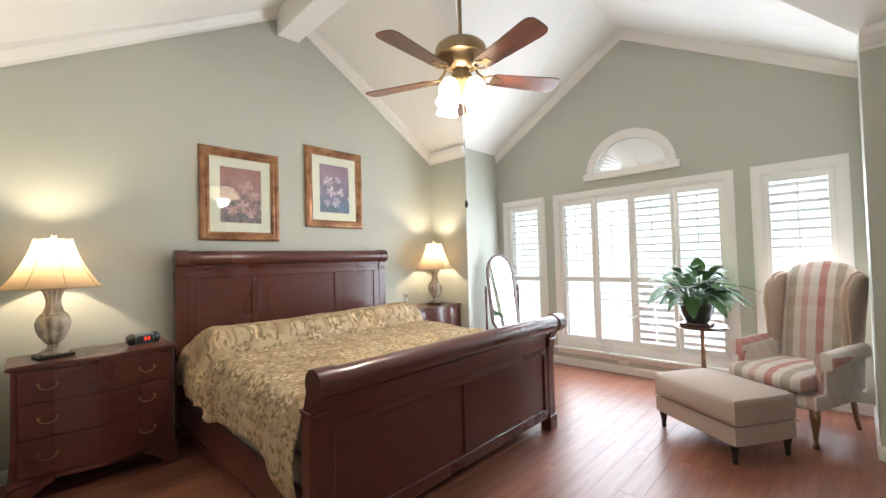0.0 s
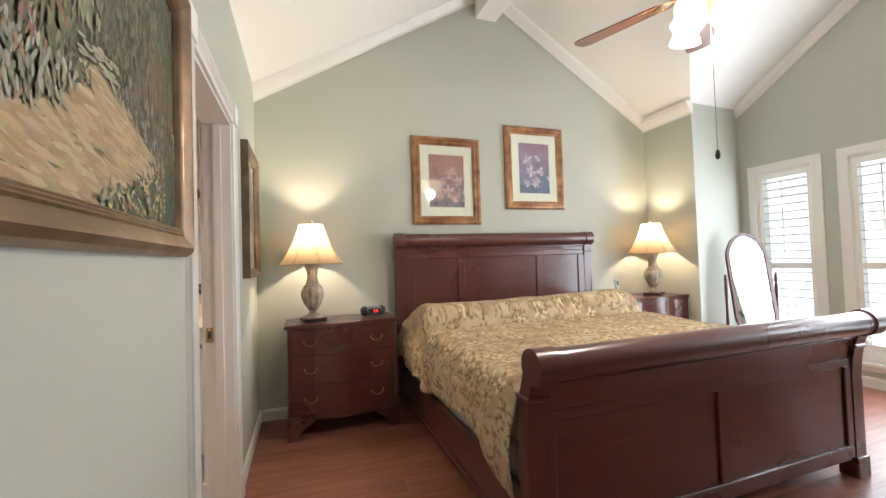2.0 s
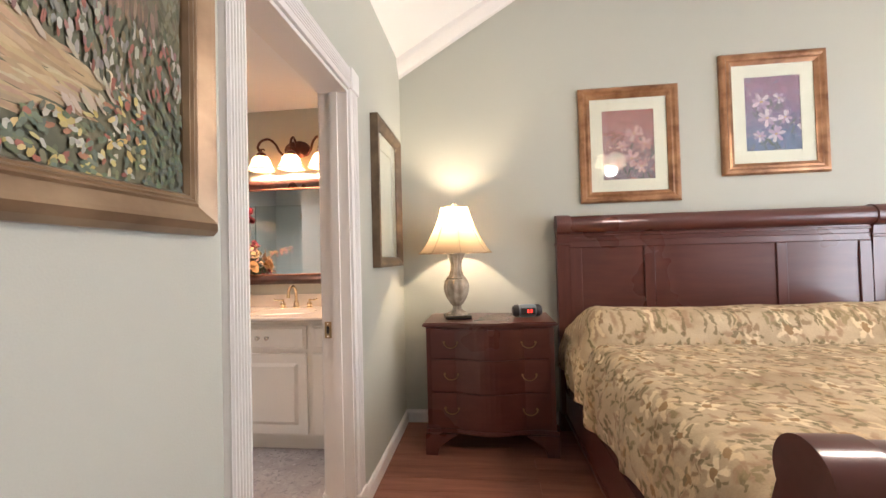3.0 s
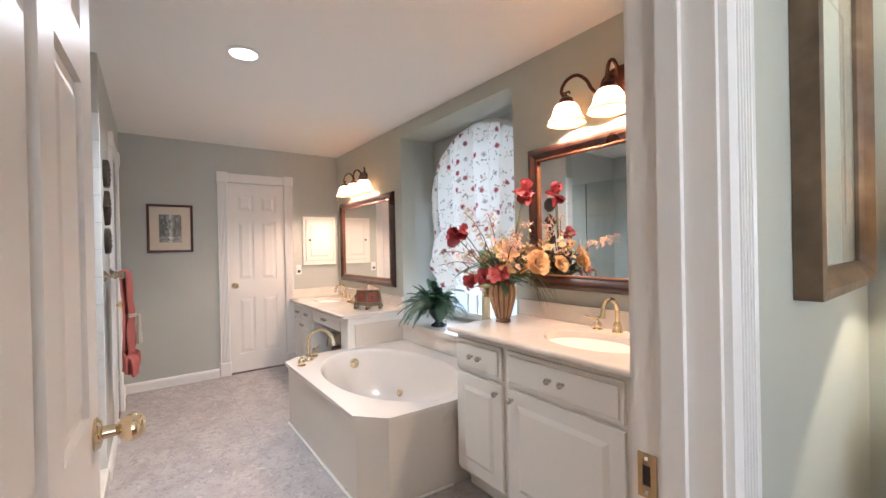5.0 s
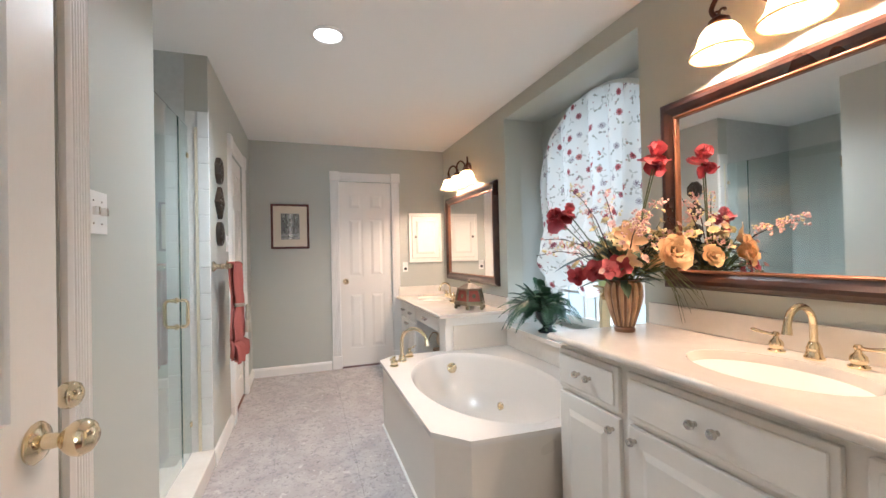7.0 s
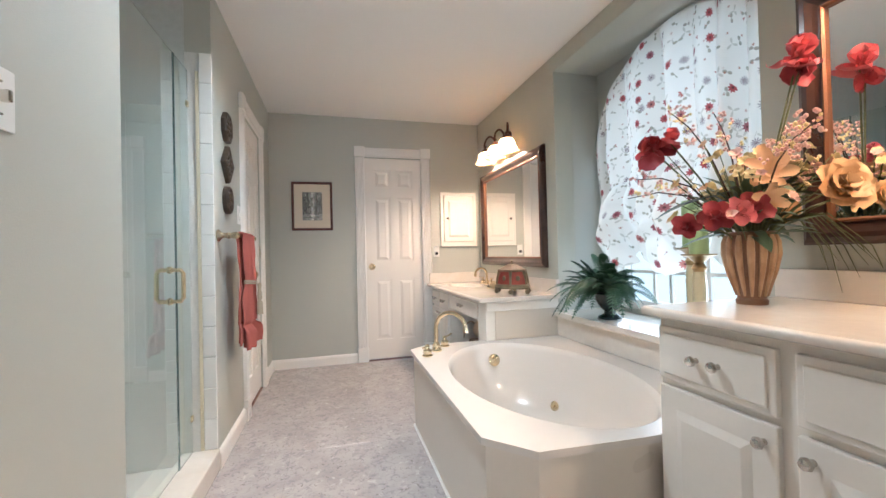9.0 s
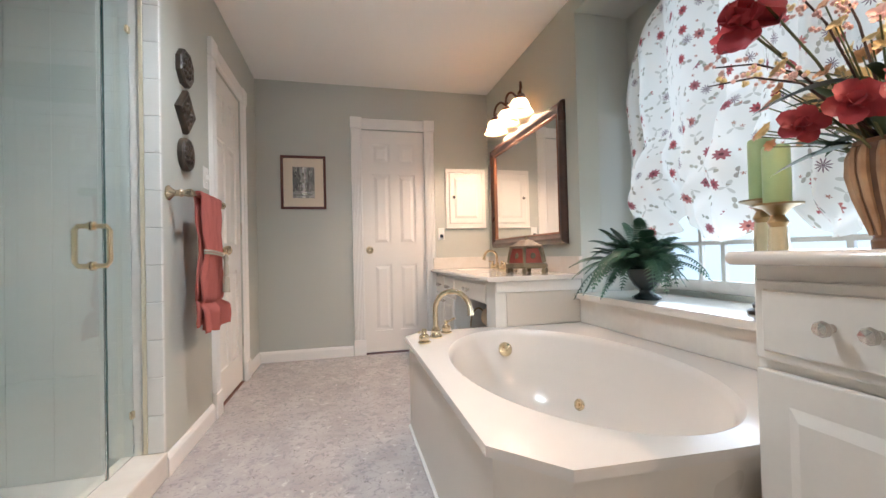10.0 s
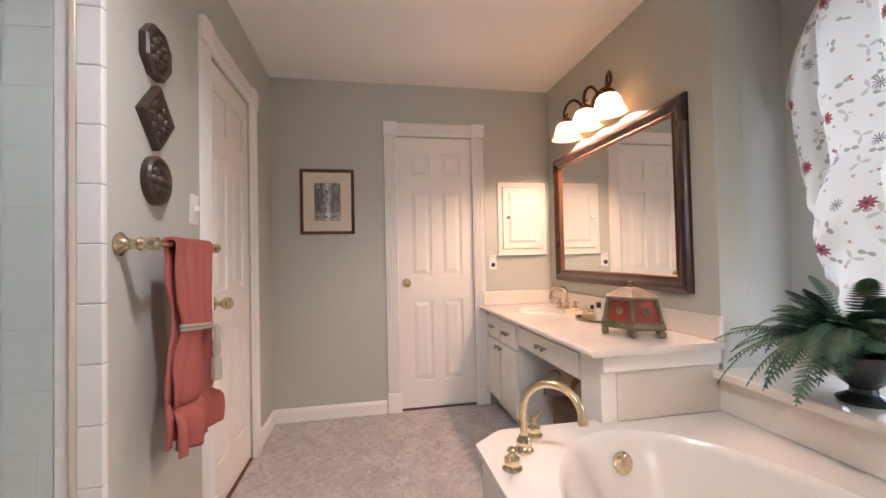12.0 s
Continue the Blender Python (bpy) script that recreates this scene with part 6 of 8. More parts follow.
part("overflow", lathe(bmesh.new(), [(0, 0), (0.037, 0), (0.038, 0.004), (0.030, 0.009), (0.008, 0.010), (0.006, 0.007), (0, 0.007)], 28, (-2.845, 3.50, 0.365), m=Matrix.Rotation(radians(74), 3, "Y")), M_BRASS, tubt, "brass overflow plate", True)
part("drain", lathe(bmesh.new(), [(0, 0), (0.034, 0.0), (0.034, 0.012), (0.026, 0.020), (0, 0.022)], 20, (-2.50, 3.44, 0.064)), M_DARKBASE, tubt, "dark drain stopper", True)
for th in (125, 58, 250):
    th = radians(th)
    x, y, z = TC[0] + TC[2] * 0.778 * math.cos(th), TC[1] + TC[3] * 0.778 * math.sin(th), 0.156
    a = math.degrees(math.atan2(-math.cos(th) / TC[2], math.sin(th) / TC[3]))
    m3 = Matrix.Rotation(radians(a), 3, "Z") @ Matrix.Rotation(radians(72), 3, "X")
    part("jet", lathe(bmesh.new(), [(0, 0.0), (0.026, 0.0), (0.027, 0.006), (0.018, 0.012), (0.014, 0.008), (0.007, 0.008), (0.005, 0.016), (0, 0.016)], 24, (x, y, z), m=m3), M_BRASS, tubt, "brass whirlpool jet", True)
faucet((-2.815, 3.117, 0.462), 142, "polished brass gooseneck faucet on the tub deck", 0.235, 0.19, 0.128, 1.25)
structure("tub_splash", B(-2.957, -1.502, 4.026, 4.039, 0.463, 0.600, 0.002), M_MARBLE, "white marble splash behind the tub", "tub splash")
structure("window_sill_bath", B(-2.949, -1.546, 3.985, 4.46, 0.601, 0.636, 0.006, 2), M_MARBLE, "white marble window sill over the tub", "window sill")

# ---- dressing vanity ----
v2 = thing("vanity_cabinet", 0, 0, 0, 0, "low white dressing vanity with a knee space", "vanity", "bathroom vanities")
part("carcass", B(-4.496, -3.880, 3.512, 4.036, 0.09, 0.718), M_CAB, v2)
part("toe_kick", B(-4.49, -3.885, 3.575, 4.036, 0.0, 0.09), M_CAB, v2)
part("end_post", B(-3.115, -2.963, 3.497, 4.036, 0.0, 0.718), M_CAB, v2)
part("knee_apron", B(-3.880, -3.115, 3.512, 3.53, 0.57, 0.718), M_CAB, v2)
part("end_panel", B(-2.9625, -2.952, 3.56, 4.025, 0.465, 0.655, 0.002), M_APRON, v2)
part("end_trim", B(-2.9625, -2.946, 3.497, 4.034, 0.6555, 0.718, 0.003), M_CAB, v2)
for x0, x1 in ((-4.480, -4.200), (-4.175, -3.895)):
    d = part("drawer_front", raised_front(bmesh.new(), x0, x1, 3.512, 0.545, 0.685, 0.04, 0.016, False), M_CAB, v2)
    c = (x0 + x1) / 2
    for o in (-0.03, 0.03):
        crystal_knob(d, c + o, 3.496, 0.615)
    d = part("door", raised_front(bmesh.new(), x0, x1, 3.512, 0.11, 0.525, 0.05), M_CAB, v2)
    part("raised_panel", raised_panel(bmesh.new(), x0, x1, 3.512, 0.11, 0.525, 0.05), M_CAB, d)
    crystal_knob(d, x1 - 0.025 if x0 < -4.3 else x0 + 0.025, 3.496, 0.49)
d = part("drawer_front", raised_front(bmesh.new(), -3.855, -3.135, 3.512, 0.585, 0.690, 0.04, 0.016, False), M_CAB, v2)
for o in (-0.035, 0.035):
    crystal_knob(d, -3.495 + o, 3.496, 0.638)
counter("countertop", -4.497, -2.930, 3.455, 4.036, 0.720, 0.748, (-4.06, 3.735, 0.215, 0.15), [(-4.470, -2.935, 4.012, 4.0385, 0.7485, 0.852), (-4.4985, -4.471, 3.47, 4.010, 0.7485, 0.852)],
        "low cream cultured-marble countertop with an oval sink")
faucet((-4.06, 3.935, 0.748), 0, "polished brass gooseneck faucet on the low countertop", 0.155, 0.115)

# stool with a striped cushion in the knee space
M_STRIPE = ramp_mat("striped_cushion", [(0.0, (0.55, 0.45, 0.32)), (0.45, (0.50, 0.40, 0.28)), (0.5, (0.28, 0.06, 0.05)), (0.62, (0.55, 0.47, 0.36)), (0.75, (0.20, 0.16, 0.10))], 7, 0.8, 1, (1, 0.2, 0.2))
st = thing("vanity_stool", -3.345, 3.70, 0, 0, "low brown stool with a striped roll cushion under the vanity", "stool")
part("box_seat", B(-0.22, 0.22, -0.13, 0.13, 0.0, 0.36, 0.02, 2), mat("brown_wicker", (0.10, 0.055, 0.03), 0.7, bump=0.8, scale=120), st)
part("cushion", tube(bmesh.new(), [(-0.21, -0.02, 0.43), (-0.20, -0.02, 0.43), (0.20, -0.02, 0.43), (0.21, -0.02, 0.43)], [0.05, 0.075, 0.075, 0.05], 20), M_STRIPE, st, smooth=True)
part("wire_handle", tube(bmesh.new(), [(-0.24, -0.10 + 0.06 * math.cos(a), 0.36 + 0.13 * math.sin(a)) for a in [math.pi * i / 12 for i in range(13)]], 0.005, 8), M_OLDBRASS, st, smooth=True)

# ornate box, bottles on a tray
M_REDLAC = ramp_mat("red_lacquer", [(0.35, (0.16, 0.025, 0.018)), (0.7, (0.28, 0.055, 0.035))], 9, 0.35, 5)
M_OLIVE = ramp_mat("aged_olive_gilt", [(0.3, (0.07, 0.055, 0.03)), (0.7, (0.20, 0.16, 0.09))], 12, 0.5, 6)
bx = thing("decorative_box", -3.19, 3.80, 0.748, 20, "red and olive footed trinket box with a domed lid", "box")


def hexring(r, z, n=6):
    return [(r * math.cos(2 * math.pi * i / n) * 1.15, r * math.sin(2 * math.pi * i / n) * 0.85, z) for i in range(n)]


def loft(bm, rings):
    vs = [[bm.verts.new(p) for p in r] for r in rings]
    k = len(vs[0])
    for a, b in zip(vs, vs[1:]):
        for i in range(k):
            bm.faces.new((a[i], a[(i + 1) % k], b[(i + 1) % k], b[i]))
    bm.faces.new(vs[0])
    bm.faces.new(vs[-1])
    return bm


part("base_tray", loft(bmesh.new(), [hexring(0.128, 0.028), hexring(0.135, 0.036), hexring(0.132, 0.050), hexring(0.116, 0.056)]), M_OLIVE, bx)
part("body", loft(bmesh.new(), [hexring(0.115, 0.056), hexring(0.108, 0.09), hexring(0.094, 0.130)]), M_REDLAC, bx)
for i in range(6):
    a = 2 * math.pi * i / 6
    p = [(r * math.cos(a) * 1.16, r * math.sin(a) * 0.86, z) for r, z in ((0.117, 0.056), (0.110, 0.09), (0.096, 0.132))]
    part("corner_rib", tube(bmesh.new(), p, [0.008, 0.009, 0.011], 8), M_OLIVE, bx, smooth=True)
    part("foot", lathe(bmesh.new(), [(0, 0), (0.012, 0.002), (0.016, 0.014), (0.012, 0.026), (0, 0.030)], 12, (0.120 * math.cos(a) * 1.15, 0.120 * math.sin(a) * 0.85, 0)), M_OLIVE, bx, smooth=True)
    b = math.pi * (2 * i + 1) / 6
    part("rosette", lathe(bmesh.new(), [(0, 0), (0.016, 0), (0.012, 0.004), (0, 0.006)], 12, (0.094 * math.cos(b) * 1.15, 0.094 * math.sin(b) * 0.85, 0.092), m=Matrix.Rotation(b, 3, "Z") @ Matrix.Rotation(radians(80), 3, "Y")), M_OLIVE, bx)
bx.scale = (1.05, 1.05, 1.22)
lid = part("lid", loft(bmesh.new(), [hexring(0.103, 0.130), hexring(0.110, 0.138), hexring(0.108, 0.144), hexring(0.094, 0.147), hexring(0.070, 0.157), hexring(0.040, 0.172), hexring(0.020, 0.176)]), ramp_mat("stone_lid", [(0.3, (0.11, 0.07, 0.045)), (0.7, (0.24, 0.17, 0.11))], 18, 0.5, 5), bx, "tan domed lid")
part("finial", lathe(bmesh.new(), [(0.008, 0.175), (0.012, 0.181), (0.007, 0.187), (0.010, 0.194), (0, 0.200)], 12), M_OLIVE, lid, smooth=True)
ty = thing("vanity_tray", -3.60, 3.84, 0.748, 0, "oval brass tray for perfume bottles", "tray")
part("tray", lathe(bmesh.new(), [(0, 0.0), (0.10, 0.0), (0.118, 0.012), (0.122, 0.013), (0.120, 0.016), (0.10, 0.004), (0, 0.004)], 32, scale=(1.0, 0.6)), M_BRASS, ty, smooth=True)
for i, (dx, dy, h, r, c) in enumerate([(-0.07, 0.01, 0.055, 0.014, 0), (-0.03, 0.025, 0.075, 0.017, 1), (0.0, -0.02, 0.06, 0.018, 0), (0.045, 0.02, 0.10, 0.021, 1), (0.05, -0.025, 0.05, 0.015, 0), (-0.04, -0.025, 0.045, 0.013, 0)]):
    pb = thing("perfume_bottle", -3.60 + dx, 3.84 + dy, 0.7525, 0, "small glass perfume bottle with a dark cap" if c else "small amber perfume bottle with a brass cap", "bottle", "perfume bottles on the tray")
    part("bottle", lathe(bmesh.new(), [(0, 0), (r, 0.0), (r, h * 0.55), (r * 0.6, h * 0.66), (r * 0.45, h * 0.70), (0, h * 0.70)], 16), mat("bottle_glass", (0.50, 0.38, 0.24) if not c else (0.6, 0.58, 0.55), 0.08, coat=0.5), pb, smooth=True)
    part("cap", lathe(bmesh.new(), [(r * 0.55, h * 0.70), (r * 0.6, h * 0.72), (r * 0.6, h), (0, h)], 14), M_BLACK if c else M_BRASS, pb, smooth=True)

# ---- far wall ----
street = picture("framed_picture", "small dark-framed grey street print with a wide mat", 0.375, 0.465, pose(BW + 0.001, 2.334, 1.304, 0, 0, 90), [(0, 0), (0, 0.018), (0.008, 0.022), (0.016, 0.020), (0.022, 0.012), (0.022, 0)], 0.022, M_CHERRY_V,
        ramp_mat("grey_street_print", [(0.3, (0.09, 0.09, 0.08)), (0.5, (0.25, 0.25, 0.22)), (0.65, (0.48, 0.48, 0.42)), (0.8, (0.66, 0.65, 0.58))], 9, 0.6, 5, (3, 1, 0.9), distort=0.8), 0.075, pane=False)
rr = random.Random(9)
dabs = []
for k in range(420):
    u, v = rr.random(), rr.random()
    lit = max(0.0, 1 - abs(u - 0.52) / (0.10 + 0.16 * v))
    g_ = 0.13 + 0.48 * lit + (0.16 if v < 0.22 else 0) + (0.10 if u > 0.75 else 0)
    dabs.append((u, v, rr.uniform(0.02, 0.05), rr.uniform(0.006, 0.012), 1.57 + rr.uniform(-0.15, 0.15) if v > 0.22 else rr.uniform(-0.2, 0.2), shift((g_, g_ * 1.0, g_ * 0.93), rr, 0.35)))
brushwork(street, -0.0905, 0.0905, 0.097, 0.368, dabs)
mc = thing("wall_cabinet", BW, 3.80, 1.135, 90, "white recessed medicine cabinet with a crystal knob", "cabinet")
part("cabinet_frame", P(rect(-0.195, 0.195, 0, 0.555), "y", -0.018, 0, [rect(-0.165, 0.165, 0.035, 0.52)]), M_CAB, mc)
dr = part("door", raised_front(bmesh.new(), -0.160, 0.160, -0.004, 0.040, 0.515, 0.045, 0.022), M_CAB, mc)
part("raised_panel", raised_panel(bmesh.new(), -0.160, 0.160, -0.004, 0.040, 0.515, 0.045, 0.022), M_CAB, dr)
part("ledge", B(-0.20, 0.20, -0.026, 0, -0.012, 0.0, 0.003), M_CAB, mc)
crystal_knob(dr, -0.125, -0.026, 0.28)


def wall_plate(name, label, cat, m, w, h, n_sw, dark=False):
    t = new(name)
    tagged(t, label, cat)
    t.matrix_basis = m
    part("plate", B(-w / 2, w / 2, -0.006, 0.0, -h / 2, h / 2, 0.003, 2), M_WHITEPL, t)
    for i in range(n_sw):
        x = (i - (n_sw - 1) / 2) * 0.046
        part("toggle", B(x - 0.005, x + 0.005, -0.022, -0.005, -0.008, 0.014, 0.002), M_CHROME if dark else M_WHITEPL, t)
        for z in (-0.03, 0.03):
            part("screw", lathe(bmesh.new(), [(0, 0), (0.003, 0), (0.002, 0.002), (0, 0.002)], 10, (x, -0.006, z), m=Matrix.Rotation(radians(90), 3, "X")), M_CHROME, t)
    return t


wall_plate("light_switch", "white double light switch beside the shower", "light switch", pose(-1.327, BSY + 0.001, 1.352, 0, 0, 180), 0.115, 0.115, 2, True)
wall_plate("light_switch", "white single light switch beside the towel bar", "light switch", pose(-3.225, BSY + 0.001, 1.325, 0, 0, 180), 0.072, 0.115, 1)
wo = wall_plate("wall_outlet", "white wall outlet with a dark plug beside the mirror", "outlet", pose(BW + 0.001, 3.555, 1.075, 0, 0, 90), 0.060, 0.11, 0)
part("plug", B(-0.014, 0.014, -0.025, -0.006, -0.035, -0.005, 0.004), M_BLACK, wo)

# ---- plaques, towel bar, towel ----
M_PLAQ = ramp_mat("dark_carved_resin", [(0.3, (0.018, 0.012, 0.008)), (0.6, (0.055, 0.036, 0.022)), (0.85, (0.13, 0.09, 0.055))], 22, 0.36, 6, bump=1.0)
for z, n_, rot, r, lab in ((1.785, 8, 22.5, 0.088, "dark carved octagonal wall plaque"), (1.578, 4, 0, 0.105, "dark carved diamond wall plaque"), (1.378, 24, 0, 0.078, "dark carved round wall plaque")):
    pq = thing("wall_plaque", -2.93, BSY, z, 180, lab, "wall plaque", "three carved plaques")
    bm = bmesh.new()
    ro = radians(rot)
    prof = [(1.0, 0.0), (1.0, 0.020), (0.92, 0.028), (0.82, 0.026), (0.76, 0.022)]
    rings = [[bm.verts.new((r * k * math.cos(ro + 2 * math.pi * i / n_) * 0.92, -d, r * k * math.sin(ro + 2 * math.pi * i / n_))) for i in range(n_)] for k, d in prof]
    for a, b in zip(rings, rings[1:]):
        for i in range(n_):
            bm.faces.new((a[i], a[(i + 1) % n_], b[(i + 1) % n_], b[i]))
    bm.faces.new(rings[-1])
    bm.faces.new(rings[0])
    part("plaque_body", bm, M_PLAQ, pq)
    rr = random.Random(n_)
    for i in range(9):
        a = 2 * math.pi * i / 8
        q = (0, 0) if i == 8 else (0.45 * r * math.cos(a), 0.45 * r * math.sin(a))
        bm = lathe(bmesh.new(), [(0.0, 0.0), (0.016, 0.0), (0.014, 0.006), (0.007, 0.011), (0, 0.012)], 10, (q[0] + rr.uniform(-0.004, 0.004), -0.021, q[1] + rr.uniform(-0.004, 0.004)), m=Matrix.Rotation(radians(90), 3, "X"))
        part("carved_boss", bm, M_PLAQ, pq, smooth=True)

M_NICKEL = mat("antique_nickel_brass", (0.55, 0.46, 0.33), 0.22, 1.0, var=0.08)
tbx = thing("towel_bar", -2.98, BSY, 1.172, 180, "turned antique brass towel bar on the wall", "towel bar")
part("bar", tube(bmesh.new(), [(-0.225, -0.085, 0), (0.225, -0.085, 0)], 0.009, 12), M_NICKEL, tbx, smooth=True)
for s in (-1, 1):
    part("post", lathe(bmesh.new(), [(0, 0), (0.031, 0), (0.033, 0.006), (0.024, 0.014), (0.015, 0.024), (0.013, 0.040), (0.019, 0.052), (0.013, 0.064), (0.018, 0.080), (0.018, 0.095), (0.008, 0.104), (0, 0.106)], 22, (s * 0.225, 0, 0), m=Matrix.Rotation(radians(90), 3, "X")), M_NICKEL, tbx, smooth=True)
M_TERRY = mat("terracotta_terry", (0.41, 0.125, 0.105), 0.95, bump=1.0, scale=420, var=0.18, spec=0.1)
tw = thing("hand_towel", -3.00, BSY + 0.085, 1.172, 180, "terracotta hand towel with ruffled hem on the towel bar", "towel")


def towel_layer(front):
    bm = bmesh.new()
    rows = []
    H = 0.625 if front else 0.60
    for j in range(56):
        f = j / 55
        z = 0.012 - H * f
        tie = math.exp(-((f - 0.42) / 0.13) ** 2)
        h = max(0.0, min(1.0, (f - 0.80) / 0.06))
        hem = h * h * (3 - 2 * h)
        seam = math.exp(-((f - 0.805) / 0.018) ** 2)
        half = 0.145 - 0.034 * tie + 0.012 * f + 0.012 * hem - 0.012 * seam
        row = []
        for i in range(57):
            u = i / 56 * 2 - 1
            x = u * half * 0.90 - 0.018 - 0.020 * f
            amp = 0.009 * (0.35 + min(1, f * 2)) * (1 - 0.45 * tie)
            fold = amp * math.sin(u * 6.5 + 0.8 + 0.6 * math.sin(f * 4)) + 0.009 * noise.noise(Vector((u * 4, f * 6, front))) + 0.004 * math.sin(u * 19 + 3 * f)
            fold += hem * 0.014 * math.sin(u * 17 + 1.3 * math.sin(u * 5)) + 0.012 * seam
            y = (-0.020 - 0.010 * min(1, f * 3) - 0.008 * hem if front else 0.014 - 0.018 * min(1, f * 3)) + (fold if front else fold * 0.6)
            row.append(bm.verts.new((x, y, z + hem * 0.006 * math.sin(u * 9 + 2))))
        rows.append(row)
    for a, b in zip(rows, rows[1:]):
        for i in range(56):
            bm.faces.new((a[i], a[i + 1], b[i + 1], b[i]))
    return bm


for fr, nm in ((True, "front_fold"), (False, "back_fold")):
    ob = part(nm, towel_layer(fr), M_TERRY, tw, smooth=True)
    so = ob.modifiers.new("thickness", "SOLIDIFY")
    so.thickness, so.offset = 0.010, 0
bm = bmesh.new()
prism(bm, [(-0.024 + 0.0, 0.012)] + [(0.024 * math.cos(a), 0.010 + 0.016 * math.sin(a)) for a in [math.pi - math.pi * i / 10 for i in range(11)]] + [(0.012 * math.cos(a), 0.008 + 0.008 * math.sin(a)) for a in [math.pi * i / 10 for i in range(11)]], "x", -0.149, 0.113)
part("top_fold", bm, M_TERRY, tw, smooth=True)
M_CORD = mat("sage_cord", (0.42, 0.38, 0.29), 0.7, bump=0.6, scale=300)
cd = thing("towel_tassel", -3.00, BSY + 0.085, 0.92, 180, "sage cord tie with a tassel round the towel", "tassel")
for dz in (-0.006, 0.006):
    part("cord", tube(bmesh.new(), [(-0.026 + 0.106 * math.cos(a), -0.022 - 0.030 * math.sin(a) * (1 if math.sin(a) > 0 else 0.5), dz - 0.02 * math.cos(a * 0.5) ** 2) for a in [2 * math.pi * i / 32 for i in range(33)]], 0.005, 8), M_CORD, cd, smooth=True)
part("knot", lathe(bmesh.new(), [(0, 0.02), (0.010, 0.01), (0.012, 0), (0.008, -0.02), (0.012, -0.05), (0.013, -0.075), (0.009, -0.09), (0.015, -0.10), (0.017, -0.17), (0, -0.172)], 16, (0.020, -0.066, -0.03), flute=0.06, flutes=8), M_CORD, cd, smooth=True)

# ---- shower ----
M_STALL = mat("grey_green_shower_tile", (0.60, 0.625, 0.605), 0.14, var=0.02, coat=0.2)
M_STALLJOINT = mat("grey_green_joint", (0.55, 0.57, 0.55), 0.7)
M_WTILE = mat("white_glazed_tile", (0.78, 0.78, 0.75), 0.12, var=0.02, coat=0.2)
M_GROUT = mat("pale_grout", (0.68, 0.68, 0.65), 0.8)
structure("shower_back", B(SH0 - 0.06, SH1 + 0.06, 0.90, 0.96, 0.0, 2.08), M_STALLJOINT, "tiled shower back wall", "shower wall")
structure("shower_back_upper", B(SH0 - 0.06, SH1 + 0.06, 0.90, 0.955, 2.0805, BCZ), M_BATHWALL, "painted wall above the shower tile", "shower wall")
structure("shower_side_west", B(SH0 - 0.06, SH0, 0.96, BSY - 0.121, 0.0, BCZ), M_STALLJOINT, "tiled shower side wall", "shower wall")
structure("shower_side_east", B(SH1, SH1 + 0.06, 0.96, BSY - 0.121, 0.0, BCZ), M_STALLJOINT, "tiled shower side wall", "shower wall")
structure("shower_pan", B(SH0, SH1, 0.96, BSY - 0.161, -0.002, 0.045, 0.01, 2), M_TUB, "white shower pan", "shower pan")
structure("shower_curb", B(SH0, SH1, BSY - 0.16, BSY + 0.012, 0.0, 0.105, 0.008, 2), M_MARBLE, "white marble shower curb", "shower curb")
bm = bmesh.new()
T = 0.152
for k in range(13):
    z0 = 0.05 + k * T
    for i in range(6):
        box(bm, SH0 + 0.001, SH0 + 0.003, 0.965 + i * T, 0.965 + (i + 1) * T - 0.002, z0, z0 + T - 0.002)
        box(bm, SH1 - 0.003, SH1 - 0.001, 0.965 + i * T, 0.965 + (i + 1) * T - 0.002, z0, z0 + T - 0.002)
        box(bm, SH0 + 0.01 + i * 0.147, SH0 + 0.007 + (i + 1) * 0.147, 0.961, 0.963, z0, z0 + T - 0.002)
wt = structure("shower_tiles", bm, M_STALL, "grey-green glazed wall tiles in the shower", "tile")
wt["kind"] = "stuff"
jam = structure("shower_jamb", B(SH0 - 0.001, SH0 + 0.004, BSY - 0.118, BSY - 0.006, 0.105, 2.085), M_GROUT, "white tiled shower jamb", "shower jamb")
tm = None
for k in range(13):
    if tm is None:
        o = part("bullnose_tile", B(SH0 - 0.008, SH0 + 0.014, BSY - 0.055, BSY + 0.005, 0, T - 0.0008, 0.005, 3), M_WTILE, jam)
        tm = o.data
    else:
        o = new("bullnose_tile", tm)
        o.parent = jam
    o.location.z = 0.107 + k * T
structure("brass_channel", B(SH0 + 0.004, SH0 + 0.012, BSY - 0.072, BSY - 0.0555, 0.106, 1.99, 0.002), mat("pale_brass_channel", (0.78, 0.72, 0.55), 0.35, 0.25, var=0.04), "pale brass channel beside the shower glass", "channel")
M_SHGLASS = glass("green_edge_glass", (0.86, 0.91, 0.885))
fx = thing("shower_screen", -2.60, BSY - 0.111, 0.106, 0, "fixed frameless glass shower panel", "shower screen")
g = part("glass_panel", B(-0.088, 0.093, -0.005, 0.005, 0, 1.885, 0.001), M_SHGLASS, fx)
g.visible_shadow = False
for z in (0.15, 1.70):
    part("clip", B(-0.090, -0.068, -0.010, 0.010, z, z + 0.030, 0.003), M_BRASS, fx)
sd = thing("shower_door", -2.24, BSY - 0.111, 0.110, 0, "frameless glass shower door with a brass pull", "shower door")
g = part("glass_panel", B(-0.262, 0.445, -0.005, 0.005, 0.004, 1.88, 0.001), M_SHGLASS, sd)
g.visible_shadow = False
M_EDGE = mat("dark_glass_edge", (0.02, 0.06, 0.055), 0.15)
